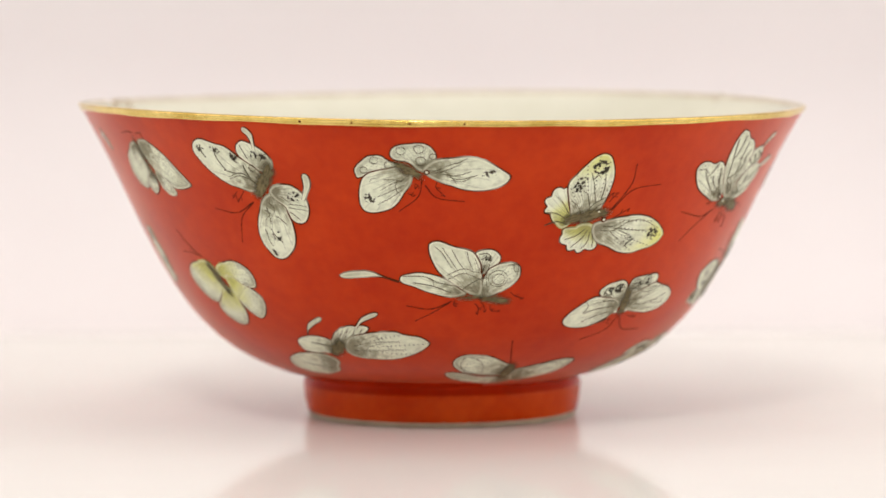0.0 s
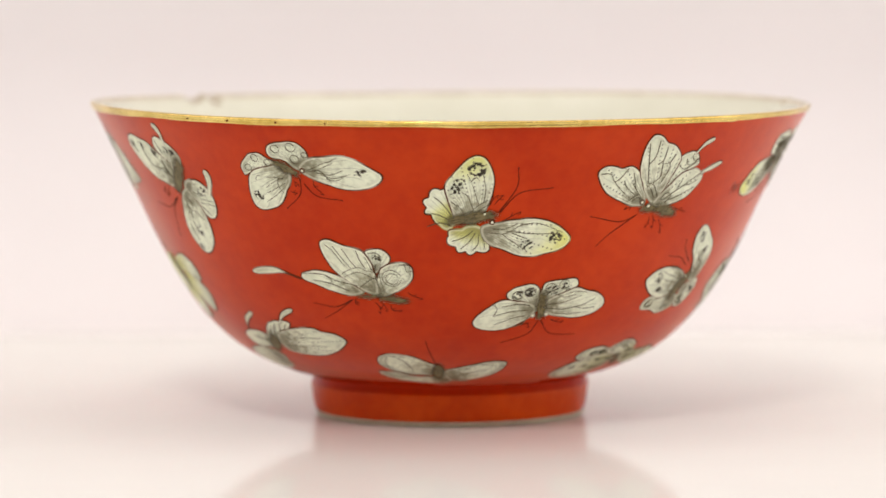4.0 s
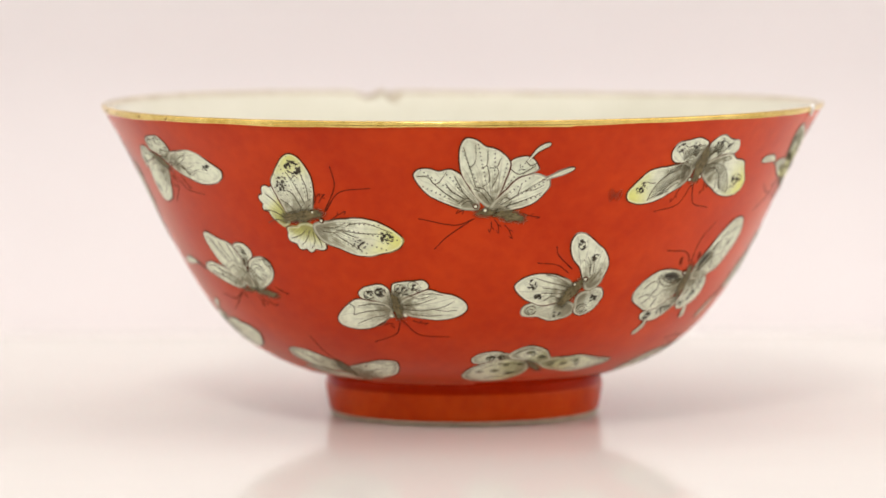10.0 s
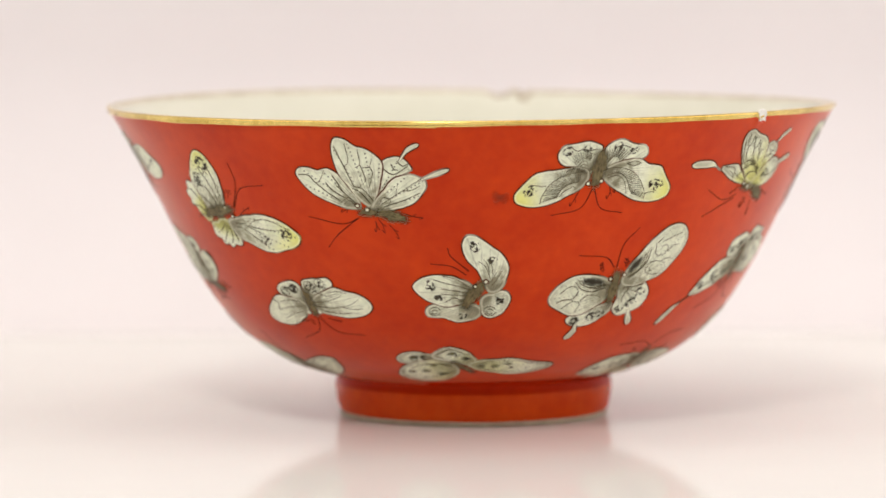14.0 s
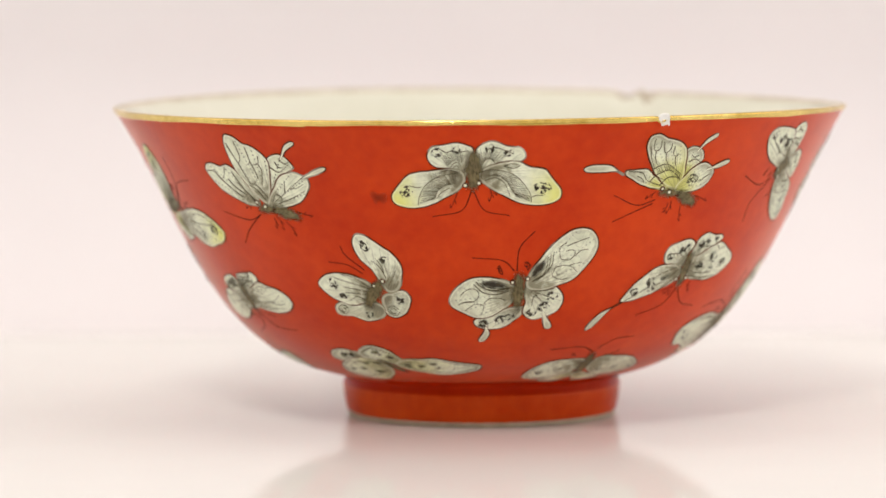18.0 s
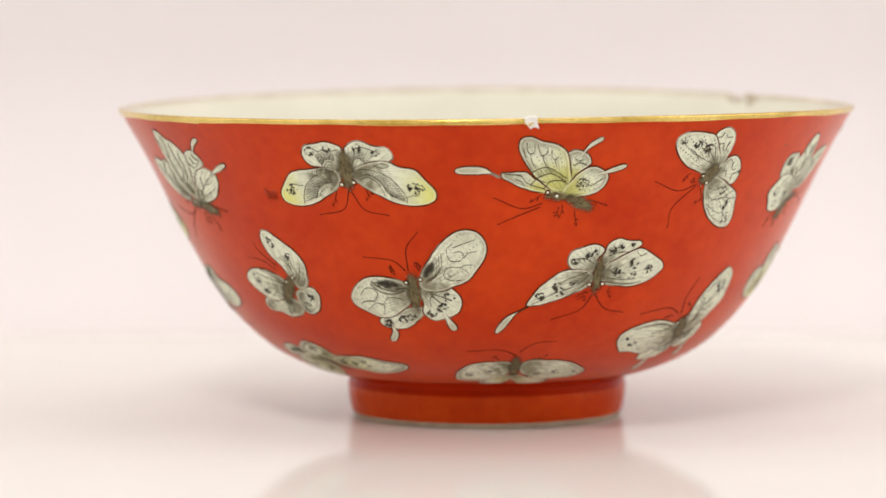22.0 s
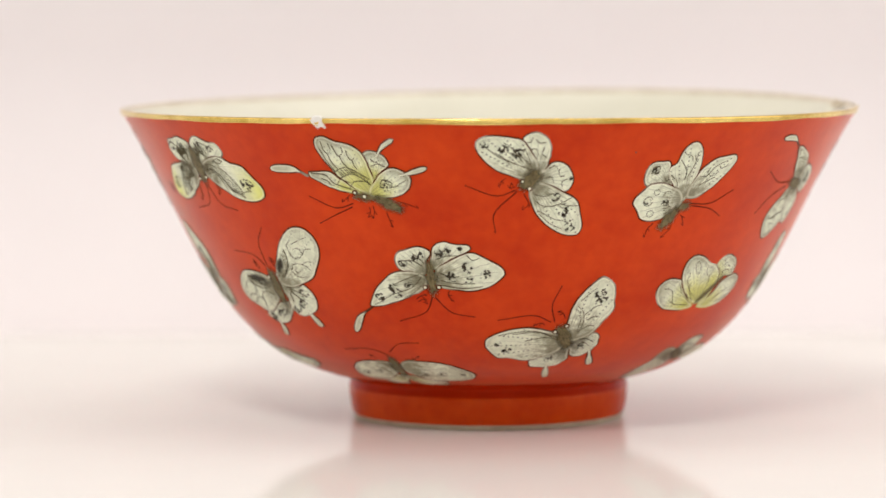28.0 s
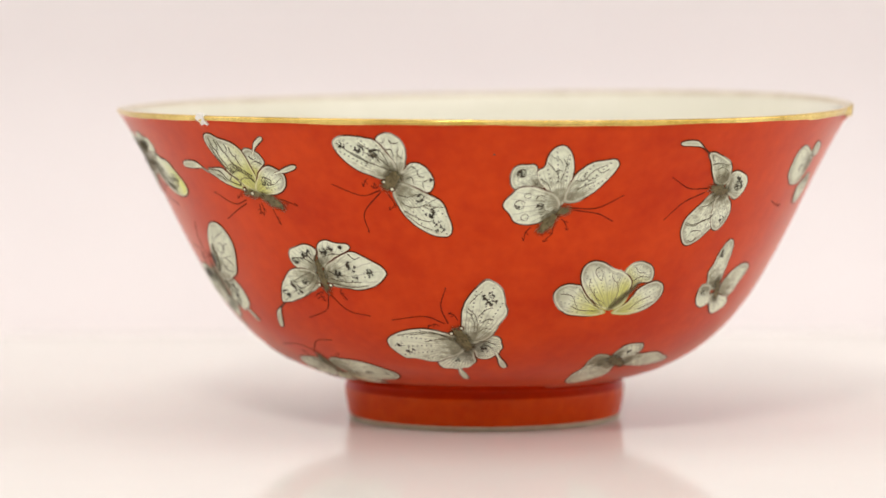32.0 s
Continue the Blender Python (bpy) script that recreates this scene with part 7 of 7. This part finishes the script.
def motions():
    """The bowl turns steadily on a hidden pivot, a few millimetres off its own axis."""
    rows = []
    for k in range(17):
        t = 2.0 * k
        a = RATE * t
        x = HUB[0] + math.cos(a) * OFFSET[0] - math.sin(a) * OFFSET[1]
        y = HUB[1] + math.sin(a) * OFFSET[0] + math.cos(a) * OFFSET[1]
        rows.append((t, pose(x, y, 0.0, 0, 0, math.degrees(a))))
    walk(bowl, rows)


motions()
